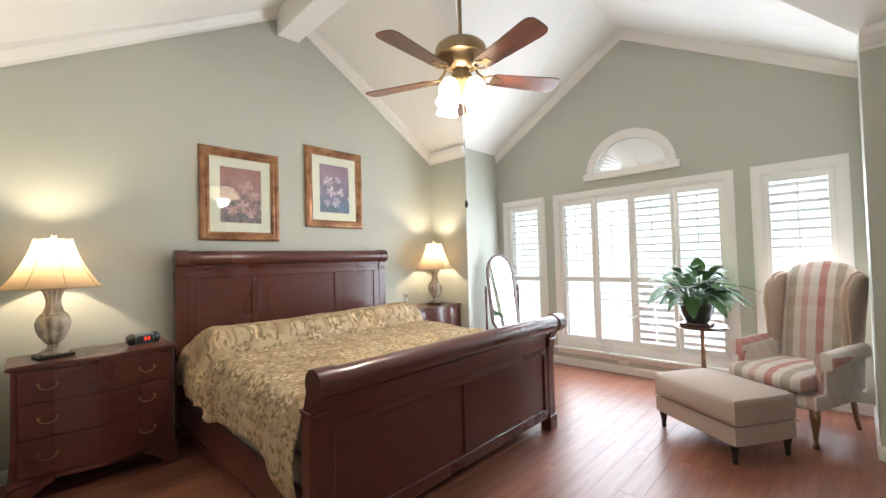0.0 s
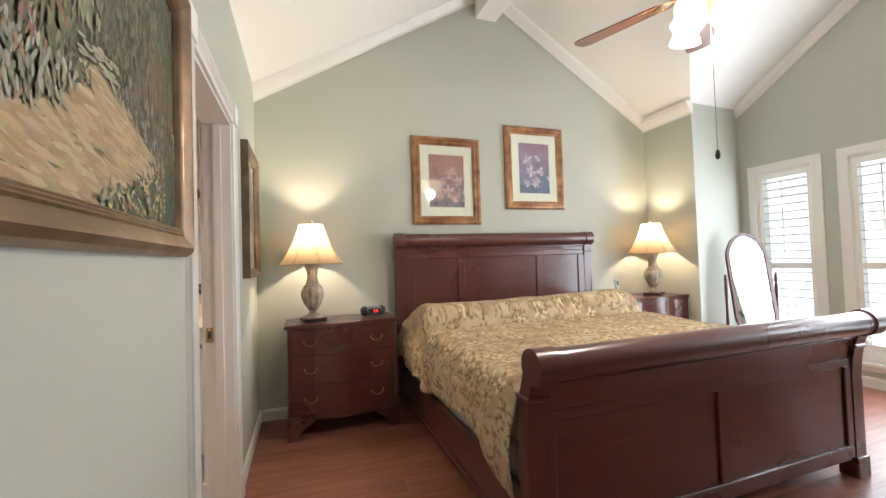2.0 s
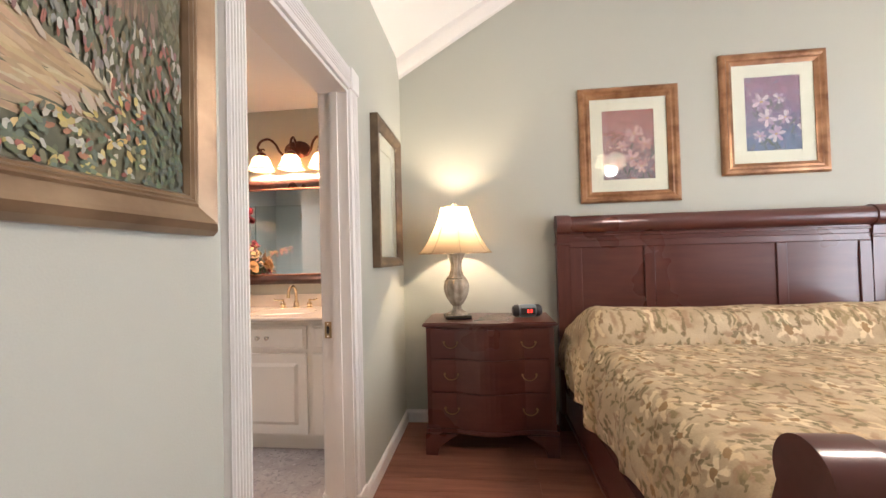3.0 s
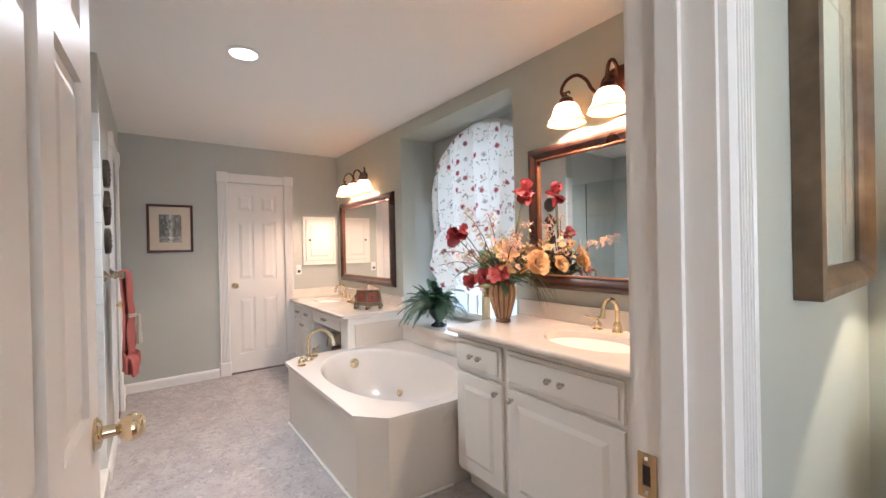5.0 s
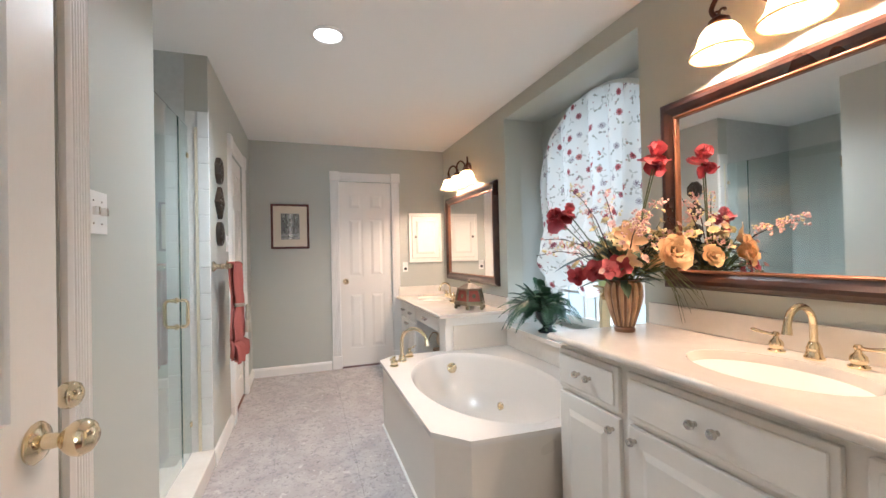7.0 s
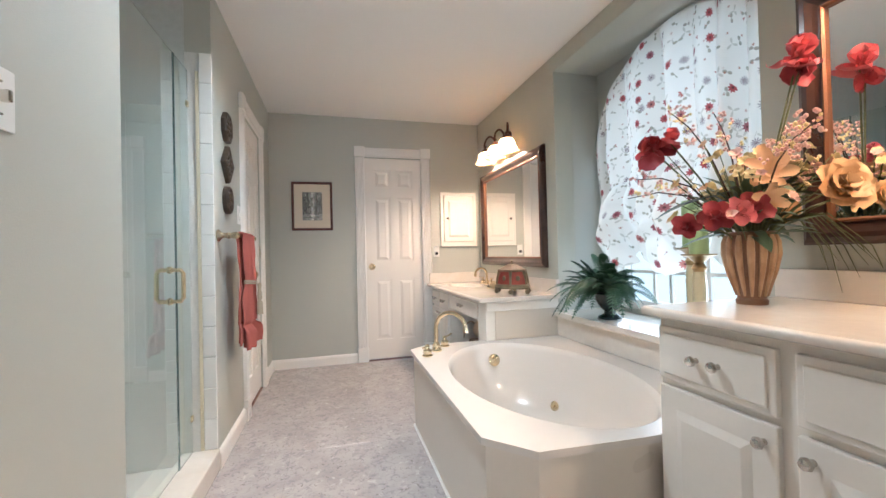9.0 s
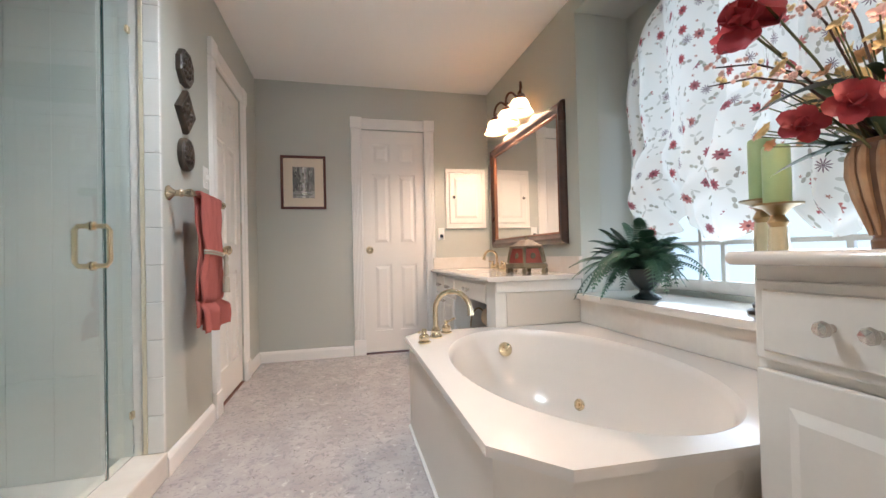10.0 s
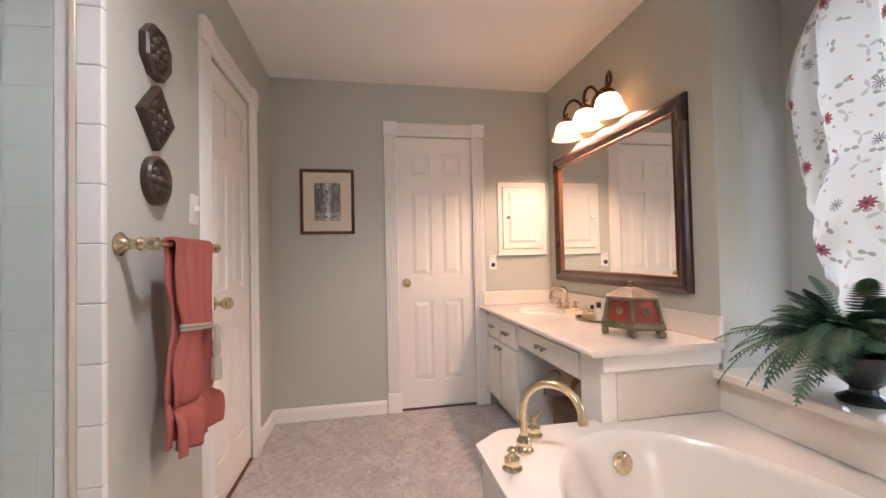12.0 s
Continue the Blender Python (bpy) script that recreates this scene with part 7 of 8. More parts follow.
part("glass_edge", B(-0.2675, -0.2625, -0.0075, 0.0075, 0.004, 1.88), M_EDGE, sd)
part("glass_edge", B(0.0935, 0.0965, -0.0055, 0.0055, 0.0, 1.885), M_EDGE, fx)
for s in (-1, 1):
    y = s * 0.055
    z0, z1 = 0.745, 0.912
    h = part("pull_handle", tube(bmesh.new(), [(-0.195, s * 0.006, z0 + 0.015), (-0.195, y * 0.8, z0 + 0.015), (-0.195, y, z0 + 0.03), (-0.195, y, z1 - 0.03), (-0.195, y * 0.8, z1 - 0.015), (-0.195, s * 0.006, z1 - 0.015)], 0.009, 12), M_BRASS, sd, smooth=True)
    for z in (z0 + 0.015, z1 - 0.015):
        part("washer", lathe(bmesh.new(), [(0.012, 0), (0.016, 0.0), (0.016, 0.006), (0.012, 0.006)], 16, (-0.195, s * 0.005, z), m=Matrix.Rotation(radians(-90 * s), 3, "X")), M_BRASS, h, smooth=True)
for z in (0.18, 1.68):
    part("hinge", B(0.39, 0.449, -0.012, 0.012, z, z + 0.085, 0.003), M_BRASS, sd)

# ---- ceiling downlights ----
dl = thing("downlight", -2.25, 2.617, BCZ, 0, "lit recessed ceiling downlight with white trim", "downlight")
part("trim_ring", lathe(bmesh.new(), [(0.070, 0.0), (0.092, -0.001), (0.094, -0.006), (0.074, -0.010), (0.070, -0.004)], 32, ring=True), M_WHITEPL, dl, smooth=True)
part("lens", lathe(bmesh.new(), [(0, -0.003), (0.071, -0.003), (0.071, -0.001), (0, -0.001)], 32), glow("downlight_lens", (1.0, 0.95, 0.86), 9.0), dl)
s = bpy.data.lights.new("downlight_beam", "SPOT")
s.energy, s.spot_size, s.spot_blend, s.shadow_soft_size, s.color = 104, radians(150), 0.9, 0.07, (1.0, 0.95, 0.88)
so = new("downlight_beam", s)
so.matrix_world = look((-2.25, 2.617, BCZ - 0.02), (-2.25, 2.617, 0))

# ---- bathroom window, curtain ----
bw = new("window_5")
tagged(bw, "arched bathroom window with white muntins behind the curtain", "window", kind="structure")
CX = -2.20
part("window_frame", P([(AX0 + 0.002, 0.662), (AX1 - 0.002, 0.662), (AX1 - 0.002, 0.72), (AX0 + 0.002, 0.72)], "y", NB + 0.02, NB + 0.07), M_TRIM, bw)
for x in (-2.50, -2.375, -2.125, -1.875):
    part("muntin", B(x - 0.011, x + 0.011, NB + 0.03, NB + 0.05, 0.72, 2.12), M_TRIM, bw)
for z in (0.905, 1.25, 1.60):
    part("muntin", B(AX0, AX1, NB + 0.032, NB + 0.048, z - 0.011, z + 0.011), M_TRIM, bw)
for x in (AX0 + 0.022, AX1 - 0.022):
    part("stile", B(x - 0.02, x + 0.02, NB + 0.02, NB + 0.07, 0.72, 1.64), M_TRIM, bw)

M_CURT = bpy.data.materials.new("floral_curtain_cloth")
M_CURT.use_nodes = True
n, lk = M_CURT.node_tree.nodes, M_CURT.node_tree.links
n.new("ShaderNodeTexCoord").name = "Texture Coordinate"
tcc = [q for q in n if q.type == "TEX_COORD"][0]
cuv, mpx = n.new("ShaderNodeSeparateXYZ"), n.new("ShaderNodeCombineXYZ")
lk.new(tcc.outputs["UV"], cuv.inputs[0])
lk.new(cuv.outputs["X"], mpx.inputs["X"])
lk.new(cuv.outputs["Y"], mpx.inputs["Z"])


base = (0.80, 0.765, 0.705)
leaf_f, leaf_c, _ = motif(8.0, (0.3, 0, 0.7), 0.008, 2, 0.016)
stem_f, stem_c, _ = motif(6.5, (1.3, 0, 0.2), 0.002, 3, 0.030)
flo_f, flo_c, flo_r = motif(6.6, (0, 0, 0), 0.0215, 9, 0.0045)
star_f, star_c, star_r = motif(5.6, (3.3, 0, 2.2), 0.013, 11, 0.011)
sml_f, sml_c, _ = motif(11, (2.1, 0, 1.1), 0.005, 5, 0.003)
col = mixn(mathn("MULTIPLY", stem_f, 0.55), base, (0.40, 0.37, 0.30))
col = mixn(mathn("MULTIPLY", leaf_f, 0.8), col, rampn(leaf_c.outputs[0], [(0.0, (0.22, 0.22, 0.16)), (0.6, (0.36, 0.33, 0.24)), (1.0, (0.25, 0.20, 0.16))]))
col = mixn(mathn("MULTIPLY", sml_f, mathn("GREATER_THAN", sml_c.outputs[0], 0.5)), col, (0.40, 0.16, 0.10))
col = mixn(mathn("MULTIPLY", star_f, mathn("GREATER_THAN", star_c.outputs[2], 0.35)), col, (0.20, 0.13, 0.15))
flower_col = rampn(flo_c.outputs[0], [(0.0, (0.34, 0.07, 0.075)), (0.45, (0.40, 0.10, 0.10)), (0.7, (0.28, 0.10, 0.12)), (0.9, (0.46, 0.18, 0.15))])
col = mixn(mathn("MULTIPLY", flo_f, mathn("GREATER_THAN", flo_c.outputs[2], 0.25)), col, flower_col)
col = mixn(mathn("MULTIPLY", mathn("MULTIPLY", mathn("SUBTRACT", 0.007, flo_r), 700, True), mathn("GREATER_THAN", flo_c.outputs[2], 0.25)), col, (0.14, 0.05, 0.05))
pb_ = n["Principled BSDF"]
pb_.inputs["Roughness"].default_value = 0.85
lk.new(col, pb_.inputs["Base Color"])
tl = n.new("ShaderNodeBsdfTranslucent")
lk.new(col, tl.inputs["Color"])
ms = n.new("ShaderNodeMixShader")
ms.inputs[0].default_value = 0.55
lk.new(pb_.outputs[0], ms.inputs[1])
lk.new(tl.outputs[0], ms.inputs[2])
lk.new(ms.outputs[0], n["Material Output"].inputs[0])

ct = thing("curtain", 0, 0, 0, 0, "white floral balloon curtain gathered under the arched window", "curtain")
bm = bmesh.new()
NU, NV = 300, 80
rows = []
uv = bm.loops.layers.uv.new("cloth")
for j in range(NV + 1):
    f = j / NV
    row = []
    for i in range(NU + 1):
        g = i / NU
        u = g * 2 - 1
        ztop = 1.70 + 0.575 * math.sqrt(max(0, 1 - u * u))
        third = g * 3 - math.floor(min(g * 3, 2.9999))
        sw = math.sin(math.pi * third)
        zbot = 1.055 - 0.150 * sw ** 0.8 + 0.05 * (1 - sw) ** 3
        z = ztop + (zbot - ztop) * f
        pull = 0.10 * max(0, (1.70 - z)) / 0.7 * math.exp(-((1 - abs(u)) / 0.25) ** 2)
        x = CX + u * 0.655 - math.copysign(pull, u)
        ph = g * 46 + 2.2 * math.sin(g * 8 + 0.6) + 0.9 * math.sin(f * 2.6 + g * 5)
        crease = 1 - 2 * abs(math.sin(ph / 2)) ** 0.8
        depth = 0.070 * min(1, (1 - abs(u)) / 0.40) * (0.3 + 0.7 * min(1, f / 0.22)) * crease * (0.7 + 0.3 * math.sin(g * 17 + 1)) * (1 - 0.35 * max(0, f - 0.6) / 0.4)
        low = max(0, (f - 0.55) / 0.45)
        puff = 0.13 * sw * math.sin(math.pi * min(1, low * 0.92)) ** 0.8 if low > 0 else 0
        tie = 0.035 * low * (1 - sw) ** 2
        rump = 0.030 * low * math.sin(f * 34 + 9 * sw + 4 * noise.noise(Vector((g * 7, f * 5, 1))))
        y = 4.300 + depth - puff + tie + rump + 0.014 * noise.noise(Vector((g * 12, f * 5, 3)))
        row.append(bm.verts.new((x, y, z)))
    rows.append(row)
across = []
for row in rows:
    run = [0.0]
    for p, q in zip(row, row[1:]):
        run.append(run[-1] + (q.co - p.co).length)
    across.append(run)
for j in range(NV):
    for i in range(NU):
        fc = bm.faces.new((rows[j][i], rows[j][i + 1], rows[j + 1][i + 1], rows[j + 1][i]))
        for lp, (jj, ii) in zip(fc.loops, ((j, i), (j, i + 1), (j + 1, i + 1), (j + 1, i))):
            lp[uv].uv = (across[NV // 2][ii], rows[jj][ii].co.z)
part("cloth", bm, M_CURT, ct, smooth=True)
rim = bmesh.new()
tube(rim, [(CX + 0.665 * math.cos(a), 4.335, 1.70 + 0.585 * math.sin(a)) for a in [math.pi * i / 40 for i in range(41)]], 0.022, 10)
part("arch_band", rim, M_CURT, ct, "fabric-covered arch band", True)

# ---- fern on the sill ----
M_FERN = ramp_mat("fern_leaf", [(0.3, (0.012, 0.040, 0.022)), (0.55, (0.030, 0.085, 0.045)), (0.8, (0.075, 0.15, 0.075))], 8, 0.5, 4)
fern = thing("potted_fern", -2.53, 4.13, 0.636, 0, "arching green fern in a dark footed pot on the sill", "plant")
part("pot", lathe(bmesh.new(), [(0, 0), (0.065, 0.0), (0.068, 0.010), (0.035, 0.030), (0.032, 0.045), (0.055, 0.065), (0.082, 0.11), (0.088, 0.15), (0.080, 0.15), (0.07, 0.13), (0, 0.125)], 28), M_POT, fern, smooth=True)
rnd = random.Random(11)


def frond(a, el, length, droop):
    bm = bmesh.new()
    d = Vector((math.cos(a), math.sin(a), 0))
    s = Vector((-d.y, d.x, 0))
    pts = []
    N = 26
    for i in range(N + 1):
        f = i / N
        p = Vector((0, 0, 0.145)) + d * (0.02 + length * math.cos(el) * f ** 0.9) + Vector((0, 0, length * math.sin(el) * f - droop * f ** 2.2))
        pts.append(p)
    tube(bm, [tuple(p) for p in pts[::2]], 0.0018, 4)
    for i in range(3, N):
        f = i / N
        t = (pts[i + 1] - pts[i - 1]).normalized()
        w = 0.047 * math.sin(math.pi * min(1, 0.12 + f * 0.86)) ** 0.7
        for sd in (-1, 1):
            tip = pts[i] + s * sd * w + t * w * 0.35 + Vector((0, 0, -0.25 * w))
            b0, b1 = pts[i] - t * 0.0042, pts[i] + t * 0.0042
            m0, m1 = pts[i].lerp(tip, 0.55) - t * 0.0046, pts[i].lerp(tip, 0.55) + t * 0.0036
            v = [bm.verts.new(q) for q in (b0, b1, m1, tip, m0)]
            bm.faces.new(v)
    return bm


for k in range(150):
    a = 2 * math.pi * k / 150 * 11 + rnd.uniform(-0.3, 0.3)
    el = rnd.uniform(0.50, 1.32)
    ln = rnd.uniform(0.28, 0.45)
    if math.sin(a) > 0.3:
        ln *= 0.45
    part("frond", frond(a, el, ln, rnd.uniform(0.12, 0.42) * ln / 0.4), M_FERN, fern)

# ---- candles on the sill ----
M_CANDLE = mat("green_wax", (0.36, 0.48, 0.24), 0.45, var=0.06)
M_AMBER = mat("amber_glass_stem", (0.66, 0.58, 0.38), 0.12, 0.2, coat=0.6)


def candlestick(x, y, h, ch, r, label):
    t = thing("candle_holder", x, y, 0.636, 0, label, "candle holder", "candle holders on the sill")
    part("foot", lathe(bmesh.new(), [(0, 0), (0.055, 0), (0.056, 0.012), (0.038, 0.022), (0.040, 0.035), (0.022, 0.050), (0.026, 0.070)], 24), M_DARKBASE, t, smooth=True)
    part("stem", lathe(bmesh.new(), [(0.024, 0.070), (0.030, 0.10), (0.028, 0.18), (0.030, h * 0.62), (0.024, h * 0.80)], 20, flute=0.05, flutes=8), M_AMBER, t, smooth=True)
    part("cup", lathe(bmesh.new(), [(0.022, h * 0.80), (0.030, h * 0.84), (0.018, h * 0.90), (0.040, h * 0.96), (0.068, h * 0.985), (0.070, h), (0, h)], 28), M_OLDBRASS, t, smooth=True)
    c = thing("pillar_candle", x, y, 0.636 + h, 0, "pale green pillar candle on a brass holder", "candle", "candles on the sill")
    part("wax", lathe(bmesh.new(), [(0, 0), (r, 0.0), (r * 1.01, ch * 0.5), (r, ch - 0.006), (r * 0.92, ch), (r * 0.5, ch - 0.008), (0, ch - 0.010)], 28), M_CANDLE, c, smooth=True)
    part("wick", tube(bmesh.new(), [(0, 0, ch - 0.012), (0.002, 0, ch + 0.010)], 0.0012, 5), M_BLACK, c)


candlestick(-1.97, 4.16, 0.415, 0.22, 0.038, "tall amber glass and bronze candle holder")
candlestick(-1.85, 4.07, 0.385, 0.19, 0.038, "amber glass and bronze candle holder")

# ---- flower arrangement ----
M_VASE = ramp_mat("ribbed_terracotta", [(0.3, (0.12, 0.055, 0.028)), (0.6, (0.21, 0.105, 0.055)), (0.85, (0.20, 0.17, 0.10))], 10, 0.4, 6, coat=0.2)
M_VASERIB = ramp_mat("tan_terracotta_rib", [(0.3, (0.34, 0.19, 0.10)), (0.6, (0.50, 0.32, 0.18)), (0.85, (0.42, 0.36, 0.22))], 16, 0.4, 5, coat=0.2)
fa = thing("flower_arrangement", -1.395, 3.772, 0.872, 0, "silk flower arrangement in a ribbed terracotta vase on the countertop", "flowers")
part("vase", lathe(bmesh.new(), [(0, 0), (0.048, 0), (0.050, 0.014), (0.044, 0.020), (0.052, 0.05), (0.070, 0.105), (0.080, 0.155), (0.079, 0.19), (0.073, 0.212), (0.078, 0.220), (0.071, 0.222), (0.065, 0.205), (0, 0.20)], 72, scale=(0.84, 0.84)), M_VASE, fa, smooth=True)


for k in range(14):
    a = 2 * math.pi * k / 14
    part("rib", tube(bmesh.new(), [(r * 0.84 * math.cos(a), r * 0.84 * math.sin(a), z) for r, z in ((0.047, 0.026), (0.053, 0.05), (0.070, 0.105), (0.080, 0.155), (0.079, 0.19), (0.074, 0.210))], [0.003, 0.0055, 0.0085, 0.0105, 0.0095, 0.006], 8), M_VASERIB, fa, smooth=True)


def petal_mat(name, a, b):
    return ramp_mat(name, [(0.3, a), (0.7, b)], 14, 0.6, 4)


M_RED = petal_mat("red_petal", (0.27, 0.022, 0.035), (0.50, 0.075, 0.095))
M_CORAL = petal_mat("coral_petal", (0.52, 0.075, 0.10), (0.70, 0.20, 0.22))
M_PEACH = petal_mat("peach_petal", (0.66, 0.36, 0.19), (0.80, 0.56, 0.34))
M_ORANGE = petal_mat("orange_petal", (0.62, 0.31, 0.12), (0.78, 0.52, 0.27))
M_YELLOW = petal_mat("yellow_petal", (0.70, 0.54, 0.22), (0.83, 0.71, 0.42))
M_PINK = petal_mat("pink_blossom", (0.66, 0.33, 0.28), (0.80, 0.58, 0.50))
M_STEM = ramp_mat("olive_stem", [(0.3, (0.07, 0.08, 0.03)), (0.7, (0.18, 0.19, 0.08))], 10, 0.6, 3)
M_TWIG = mat("dark_twig", (0.06, 0.035, 0.025), 0.7)
M_GLEAF = ramp_mat("silk_leaf", [(0.3, (0.03, 0.065, 0.03)), (0.7, (0.10, 0.15, 0.07))], 7, 0.5, 4)
rnd = random.Random(21)
RIGHT, AWAY = Vector((0.351, 0.936, 0)), Vector((-0.936, 0.351, 0))


def spot(dx, z, away=0.0):
    """A place by its offset across and away from the doorway's line of sight, and its height over the vase's foot."""
    return RIGHT * dx + AWAY * away + Vector((0, 0, z))


def petal(bm, c, d, up, length, width, curl):
    """One cupped petal from c along d; up is its upper side."""
    s = d.cross(up).normalized()
    prev = None
    for i in range(6):
        f = i / 5
        p = c + d * (length * f) + up * (curl * length * math.sin(f * 2.2))
        w = width * math.sin(math.pi * (0.10 + 0.80 * f)) ** 0.7
        cup = up * (0.28 * w)
        ru = up * (0.16 * width * math.sin(11 * f + width * 900))
        cur = [bm.verts.new(p - s * w + cup + ru), bm.verts.new(p - s * w * 0.5 + cup * 0.2), bm.verts.new(p), bm.verts.new(p + s * w * 0.5 + cup * 0.2), bm.verts.new(p + s * w + cup - ru)]
        if prev:
            for k in range(4):
                bm.faces.new((prev[k], prev[k + 1], cur[k + 1], cur[k]))
        prev = cur


def bloom(c, nrm, r, layers, material, label=""):
    """An open flower facing nrm: layers of (petals, reach, openness)."""
    nrm = nrm.normalized()
    a = nrm.orthogonal().normalized()
    b = nrm.cross(a)
    bm = bmesh.new()
    for li, (cnt, reach, openness) in enumerate(layers):
        for i in range(cnt):
            t = 2 * math.pi * i / cnt + li * 0.7 + rnd.uniform(-0.15, 0.15)
            o = a * math.cos(t) + b * math.sin(t)
            d = (o * openness + nrm * (1 - openness)).normalized()
            up = (nrm * openness - o * (1 - openness)).normalized()
            petal(bm, c, d, up, r * reach * rnd.uniform(0.88, 1.1), r * (0.40 * reach + 0.10 if layers is ROSE else reach * (1.9 if layers is IRIS else 2.3 if len(layers) > 1 or cnt != 6 else 1.55) / max(3, cnt)), -0.45 if layers is IRIS and openness > 0.9 else rnd.uniform(0.30, 0.42) if layers is ROSE else rnd.uniform(0.05, 0.25))
    return part("bloom", bm, material, fa, label, True)


def stem(to, material=None, r=0.0028, sag=0.05):
    to = Vector(to)
    root = Vector((to.x * 0.12, to.y * 0.12, 0.17))
    mid = root.lerp(to, 0.55) + Vector((0, 0, sag))
    return part("stem", tube(bmesh.new(), [tuple(root), tuple(root.lerp(mid, 0.5) + Vector((0, 0, sag * 0.4))), tuple(mid), tuple(to)], r, 6), material or M_STEM, fa, smooth=True)


TOCAM = -AWAY + Vector((0, 0, 0.25))
IRIS = [(3, 1.0, 0.22), (3, 1.15, 0.95), (3, 0.8, 0.6), (4, 0.75, 0.4)]
ROSE = [(3, 0.42, 0.03), (4, 0.56, 0.10), (5, 0.68, 0.22), (6, 0.80, 0.38), (7, 0.92, 0.56), (7, 1.0, 0.78)]
LILY = [(6, 1.0, 0.72)]
ORCH = [(5, 1.0, 0.9), (3, 0.5, 0.4)]
for p, nr, r, ly, mm in (
        (spot(0.14, 0.745, -0.02), Vector((0, 0, 1)) - AWAY * 0.4, 0.072, IRIS, M_CORAL), (spot(0.135, 0.700, -0.03), -AWAY, 0.050, IRIS, M_RED),
        (spot(-0.270, 0.490, 0.02), Vector((0, 0, 0.6)) - AWAY * 0.5 - RIGHT * 0.5, 0.066, IRIS, M_RED), (spot(-0.230, 0.515, 0.0), Vector((0, 0, 0.8)) + RIGHT * 0.3, 0.045, IRIS, M_CORAL),
        (spot(0.125, 0.325, -0.14), TOCAM, 0.082, ROSE, M_ORANGE), (spot(0.20, 0.310, -0.05), TOCAM + RIGHT * 0.6, 0.062, ROSE, M_ORANGE),
        (spot(-0.015, 0.385, -0.10), TOCAM - RIGHT * 0.3, 0.092, LILY, M_PEACH), (spot(0.055, 0.400, -0.04), Vector((0, 0, 1)) - AWAY * 0.3, 0.075, LILY, M_PEACH), (spot(-0.035, 0.315, -0.12), TOCAM - Vector((0, 0, 0.7)), 0.068, LILY, M_PEACH),
        (spot(-0.155, 0.265, -0.10), TOCAM - RIGHT * 0.4, 0.058, ORCH, M_RED), (spot(-0.075, 0.280, -0.13), TOCAM, 0.060, ORCH, M_RED), (spot(-0.215, 0.240, -0.06), TOCAM - RIGHT * 0.6, 0.048, ORCH, M_RED), (spot(-0.115, 0.270, -0.14), TOCAM, 0.050, ORCH, M_CORAL),
        (spot(0.08, 0.36, 0.13), AWAY + Vector((0, 0, 0.4)), 0.075, ROSE, M_YELLOW), (spot(-0.02, 0.34, 0.12), AWAY + Vector((0, 0, 0.3)), 0.07, LILY, M_YELLOW), (spot(0.14, 0.30, 0.10), AWAY + RIGHT, 0.07, ROSE, M_ORANGE),
        (spot(0.16, 0.40, 0.02), Vector((0, 0, 1)) + RIGHT * 0.4, 0.06, ORCH, M_YELLOW), (spot(-0.08, 0.33, 0.06), Vector((0, 0, 1)) - RIGHT * 0.3, 0.06, LILY, M_YELLOW), (spot(0.10, 0.43, 0.07), Vector((0, 0, 1)), 0.05, ORCH, M_YELLOW)):
    stem(p, sag=0.03)
    bloom(p, nr, r * (0.95 if ly is ROSE else 0.86), ly, mm)
# blossom branches
for tip, root_z, cnt in ((Vector((0.29, -0.17, 0.46)), 0.2, 40), (spot(0.20, 0.58, 0.05), 0.2, 24), (spot(0.17, 0.40, -0.08), 0.2, 24), (spot(-0.20, 0.62, 0.05), 0.2, 22), (spot(-0.33, 0.40, 0.02), 0.2, 16), (spot(-0.05, 0.62, 0.08), 0.2, 20), (spot(-0.38, 0.33, -0.06), 0.2, 8)):
    root = Vector((0, 0, root_z))
    mid = root.lerp(tip, 0.5) + Vector((0, 0, 0.07))
    pts = [root.lerp(mid, f) if f < 1 else mid for f in (0, 0.5, 1)] + [mid.lerp(tip, 0.5) + Vector((0, 0, 0.015)), tip]
    br = part("branch", tube(bmesh.new(), [tuple(p) for p in pts], [0.003, 0.003, 0.0026, 0.002, 0.0014], 6), M_TWIG, fa)
    for k in range(cnt):
        f = rnd.uniform(0.40, 1.0)
        c = (mid.lerp(tip, (f - 0.4) / 0.6)) + Vector((rnd.uniform(-0.03, 0.03), rnd.uniform(-0.03, 0.03), rnd.uniform(-0.02, 0.035)))
        bm = bmesh.new()
        for q in range(3):
            o = Vector((rnd.uniform(-0.009, 0.009), rnd.uniform(-0.009, 0.009), rnd.uniform(-0.009, 0.009)))
            bmesh.ops.create_icosphere(bm, subdivisions=1, radius=rnd.uniform(0.0035, 0.0065), matrix=Matrix.Translation(c + o))
        part("blossom", bm, rnd.choice((M_PINK, M_PINK, M_YELLOW)), br)
for k in range(64):
    a = rnd.uniform(0, 2 * math.pi)
    rr = rnd.uniform(0.05, 0.23)
    c = Vector((rr * math.cos(a), rr * math.sin(a), rnd.uniform(0.26, 0.50)))
    bloom(c, Vector((math.cos(a), math.sin(a), 0.8)), rnd.uniform(0.014, 0.025), [(5, 1.0, 0.75)], rnd.choice((M_YELLOW, M_PINK, M_PEACH, M_YELLOW)))
    stem(c, r=0.0016, sag=0.02)
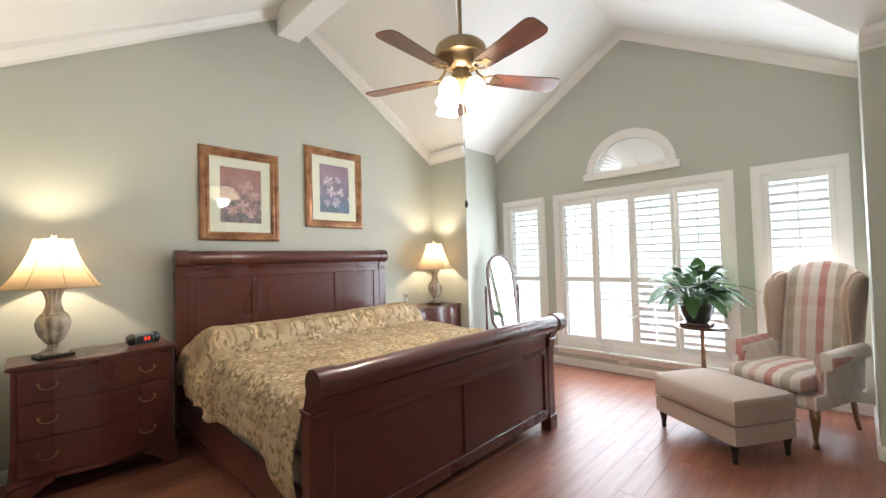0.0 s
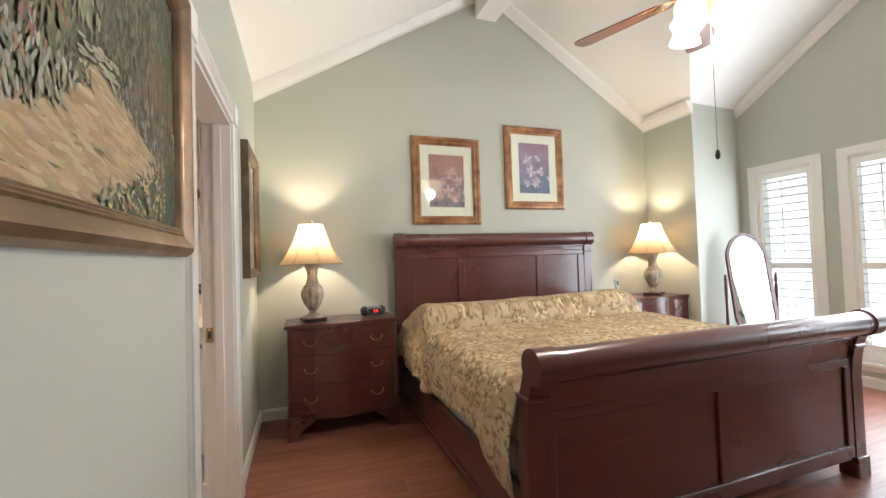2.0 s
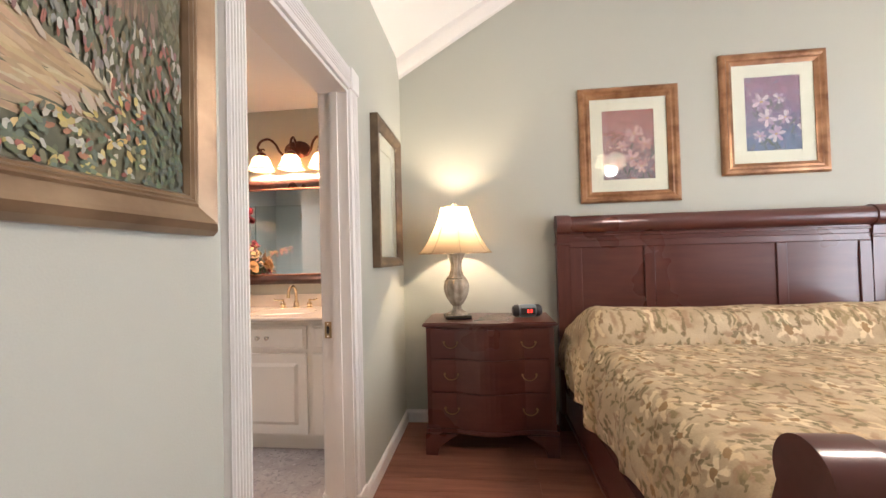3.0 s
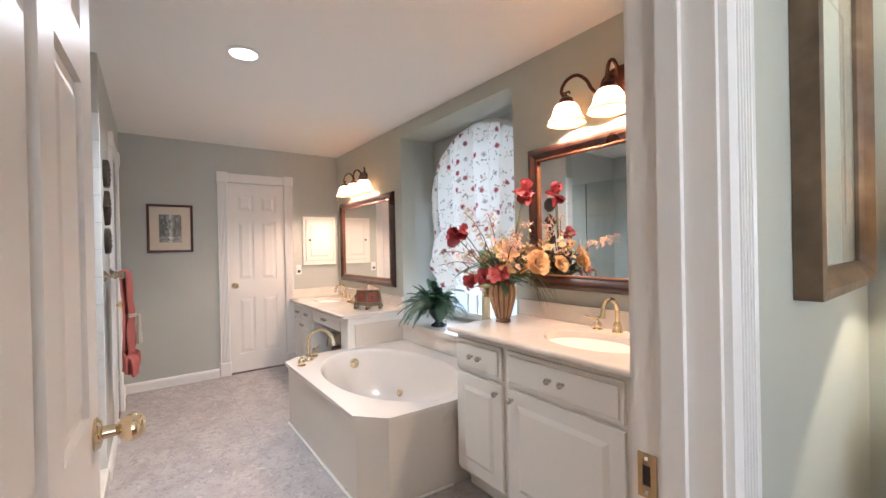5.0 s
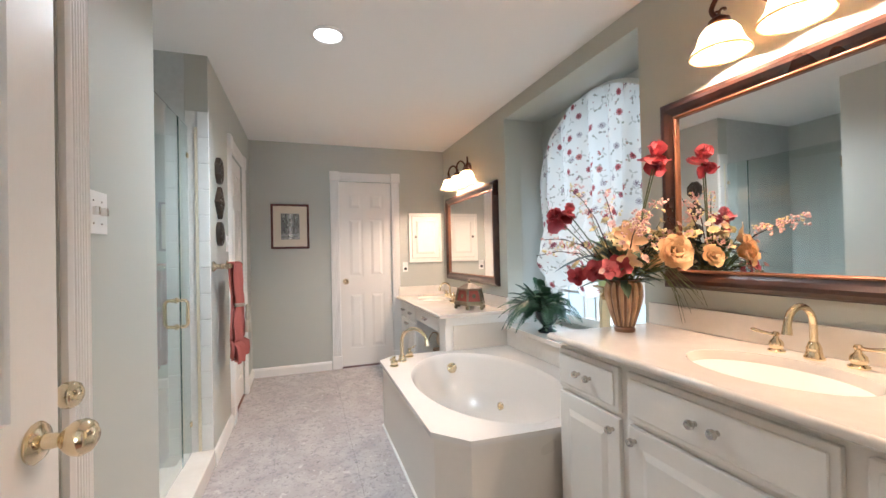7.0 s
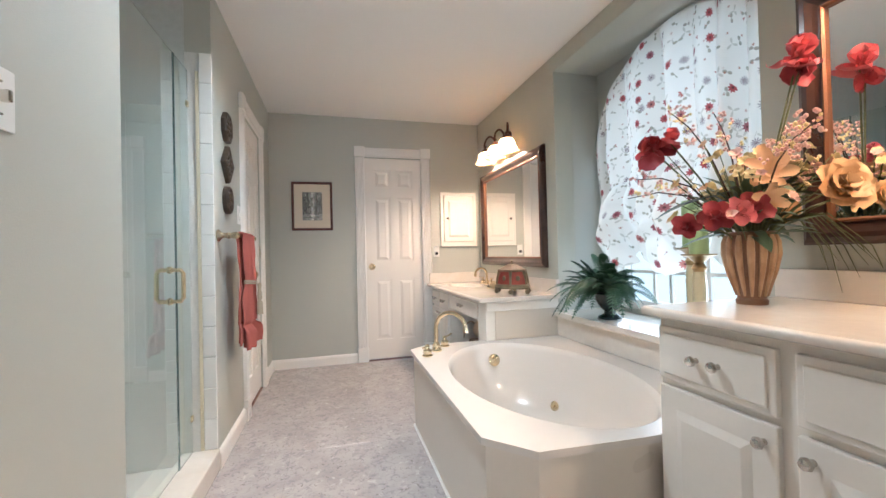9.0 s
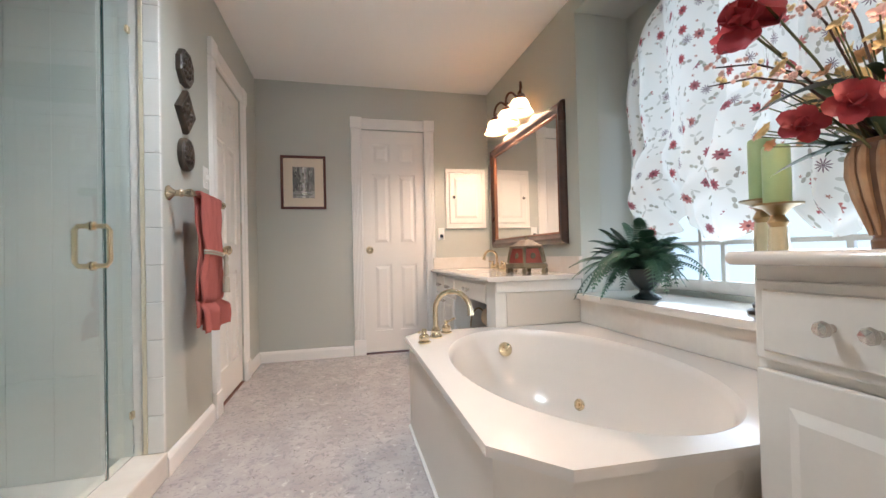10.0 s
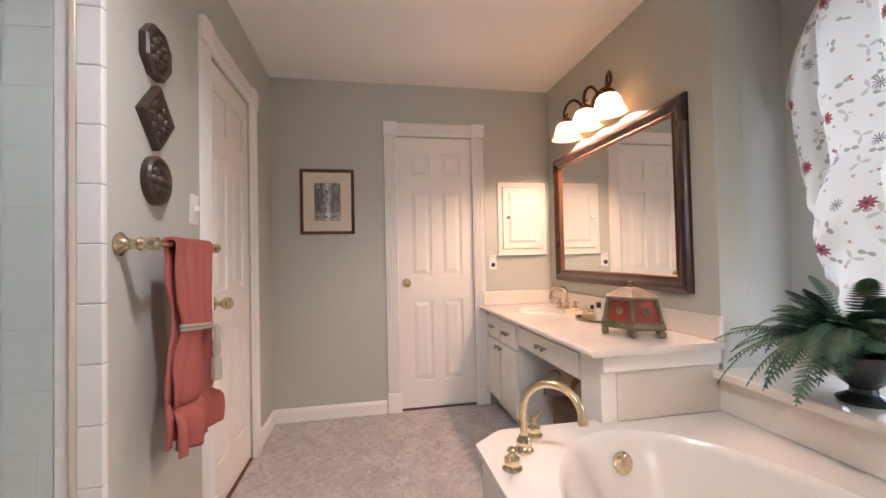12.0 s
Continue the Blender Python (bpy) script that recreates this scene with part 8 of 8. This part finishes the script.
# leaves and grasses
for k in range(80):
    a = rnd.uniform(0, 2 * math.pi)
    bm = bmesh.new()
    r0 = Vector((0.04 * math.cos(a), 0.04 * math.sin(a), rnd.uniform(0.19, 0.36)))
    leaf(bm, r0, (math.cos(a), math.sin(a)), rnd.uniform(-0.1, 0.9), rnd.uniform(0.09, 0.19), rnd.uniform(0.012, 0.026), rnd.uniform(0.0, 0.07), 0.3)
    part("leaf", bm, M_GLEAF, fa, smooth=True)
bm = bmesh.new()
leaf(bm, spot(-0.12, 0.33, -0.04), tuple((-RIGHT * 1.0 - AWAY * 0.2)[:2]), -0.15, 0.20, 0.020, 0.04, 0.4)
part("leaf", bm, mat("blue_grey_leaf", (0.10, 0.13, 0.13), 0.6), fa, smooth=True)
for k in range(12):
    a = rnd.uniform(-0.2, 0.5)
    d = RIGHT * math.cos(a) - AWAY * math.sin(a)
    L = rnd.uniform(0.14, 0.30)
    part("grass_blade", tube(bmesh.new(), [(d.x * 0.05, d.y * 0.05, 0.24), tuple(d * (0.05 + L * 0.5) + Vector((0, 0, 0.27))), tuple(d * (0.05 + L * 0.85) + Vector((0, 0, 0.17))), tuple(d * (0.05 + L) + Vector((0, 0, 0.03 + 0.1 * rnd.random())))], [0.002, 0.0018, 0.0014, 0.0006], 5), M_STEM, fa)

# ---- floor planks and tiles, last ----
PW, PL = 0.127, 1.20
rnd = random.Random(5)
plank_mesh = {}


def plank(parent, name, x0, x1, y0, y1, top, material, gap=0.0004):
    key = (name, round(x1 - x0, 3), round(y1 - y0, 3))
    if key not in plank_mesh:
        w, h = (x1 - x0) / 2 - gap, (y1 - y0) / 2 - gap
        bm = bmesh.new()
        lo = [bm.verts.new((sx * w, sy * h, -0.004)) for sx, sy in ((-1, -1), (1, -1), (1, 1), (-1, 1))]
        mi = [bm.verts.new((sx * w, sy * h, -0.0005)) for sx, sy in ((-1, -1), (1, -1), (1, 1), (-1, 1))]
        hi = [bm.verts.new((sx * (w - 0.0006), sy * (h - 0.0006), 0)) for sx, sy in ((-1, -1), (1, -1), (1, 1), (-1, 1))]
        for a, b in ((lo, mi), (mi, hi)):
            for k in range(4):
                bm.faces.new((a[k], a[(k + 1) % 4], b[(k + 1) % 4], b[k]))
        bm.faces.new(hi)
        o = part(name, bm, material, parent)
        plank_mesh[key] = o.data
    else:
        o = new(name, plank_mesh[key])
        o.parent = parent
    o.location = ((x0 + x1) / 2, (y0 + y1) / 2, top)


nrow = math.ceil((NY - SY) / PW)
for j in range(nrow):
    y0 = NY - (j + 1) * PW
    x = -0.02 - rnd.choice((0.0, 0.3, 0.6, 0.9))
    while x < EX:
        a, b = max(-0.02, round(x, 3)), min(EX, round(x + PL, 3))
        if b - a > 0.02:
            plank(floor, "plank", a, b, max(SY, y0), y0 + PW, 0.0, M_PLANK)
        x += PL
S = 0.457
for i in range(math.ceil((4.5 - 0.02) / S)):
    for j in range(math.ceil((NY - 1.9) / S)):
        x1 = -0.02 - i * S
        y0 = 1.83 + j * S
        plank(bath_floor, "tile", max(BW, x1 - S), x1, y0, min(NY, y0 + S), 0.0, M_TILE, 0.0003)
structure("threshold", B(-0.10, -0.005, DY0 + 0.016, DY1 - 0.016, 0.0005, 0.008, 0.003), M_CHERRY, "dark wood threshold strip in the doorway", "threshold")
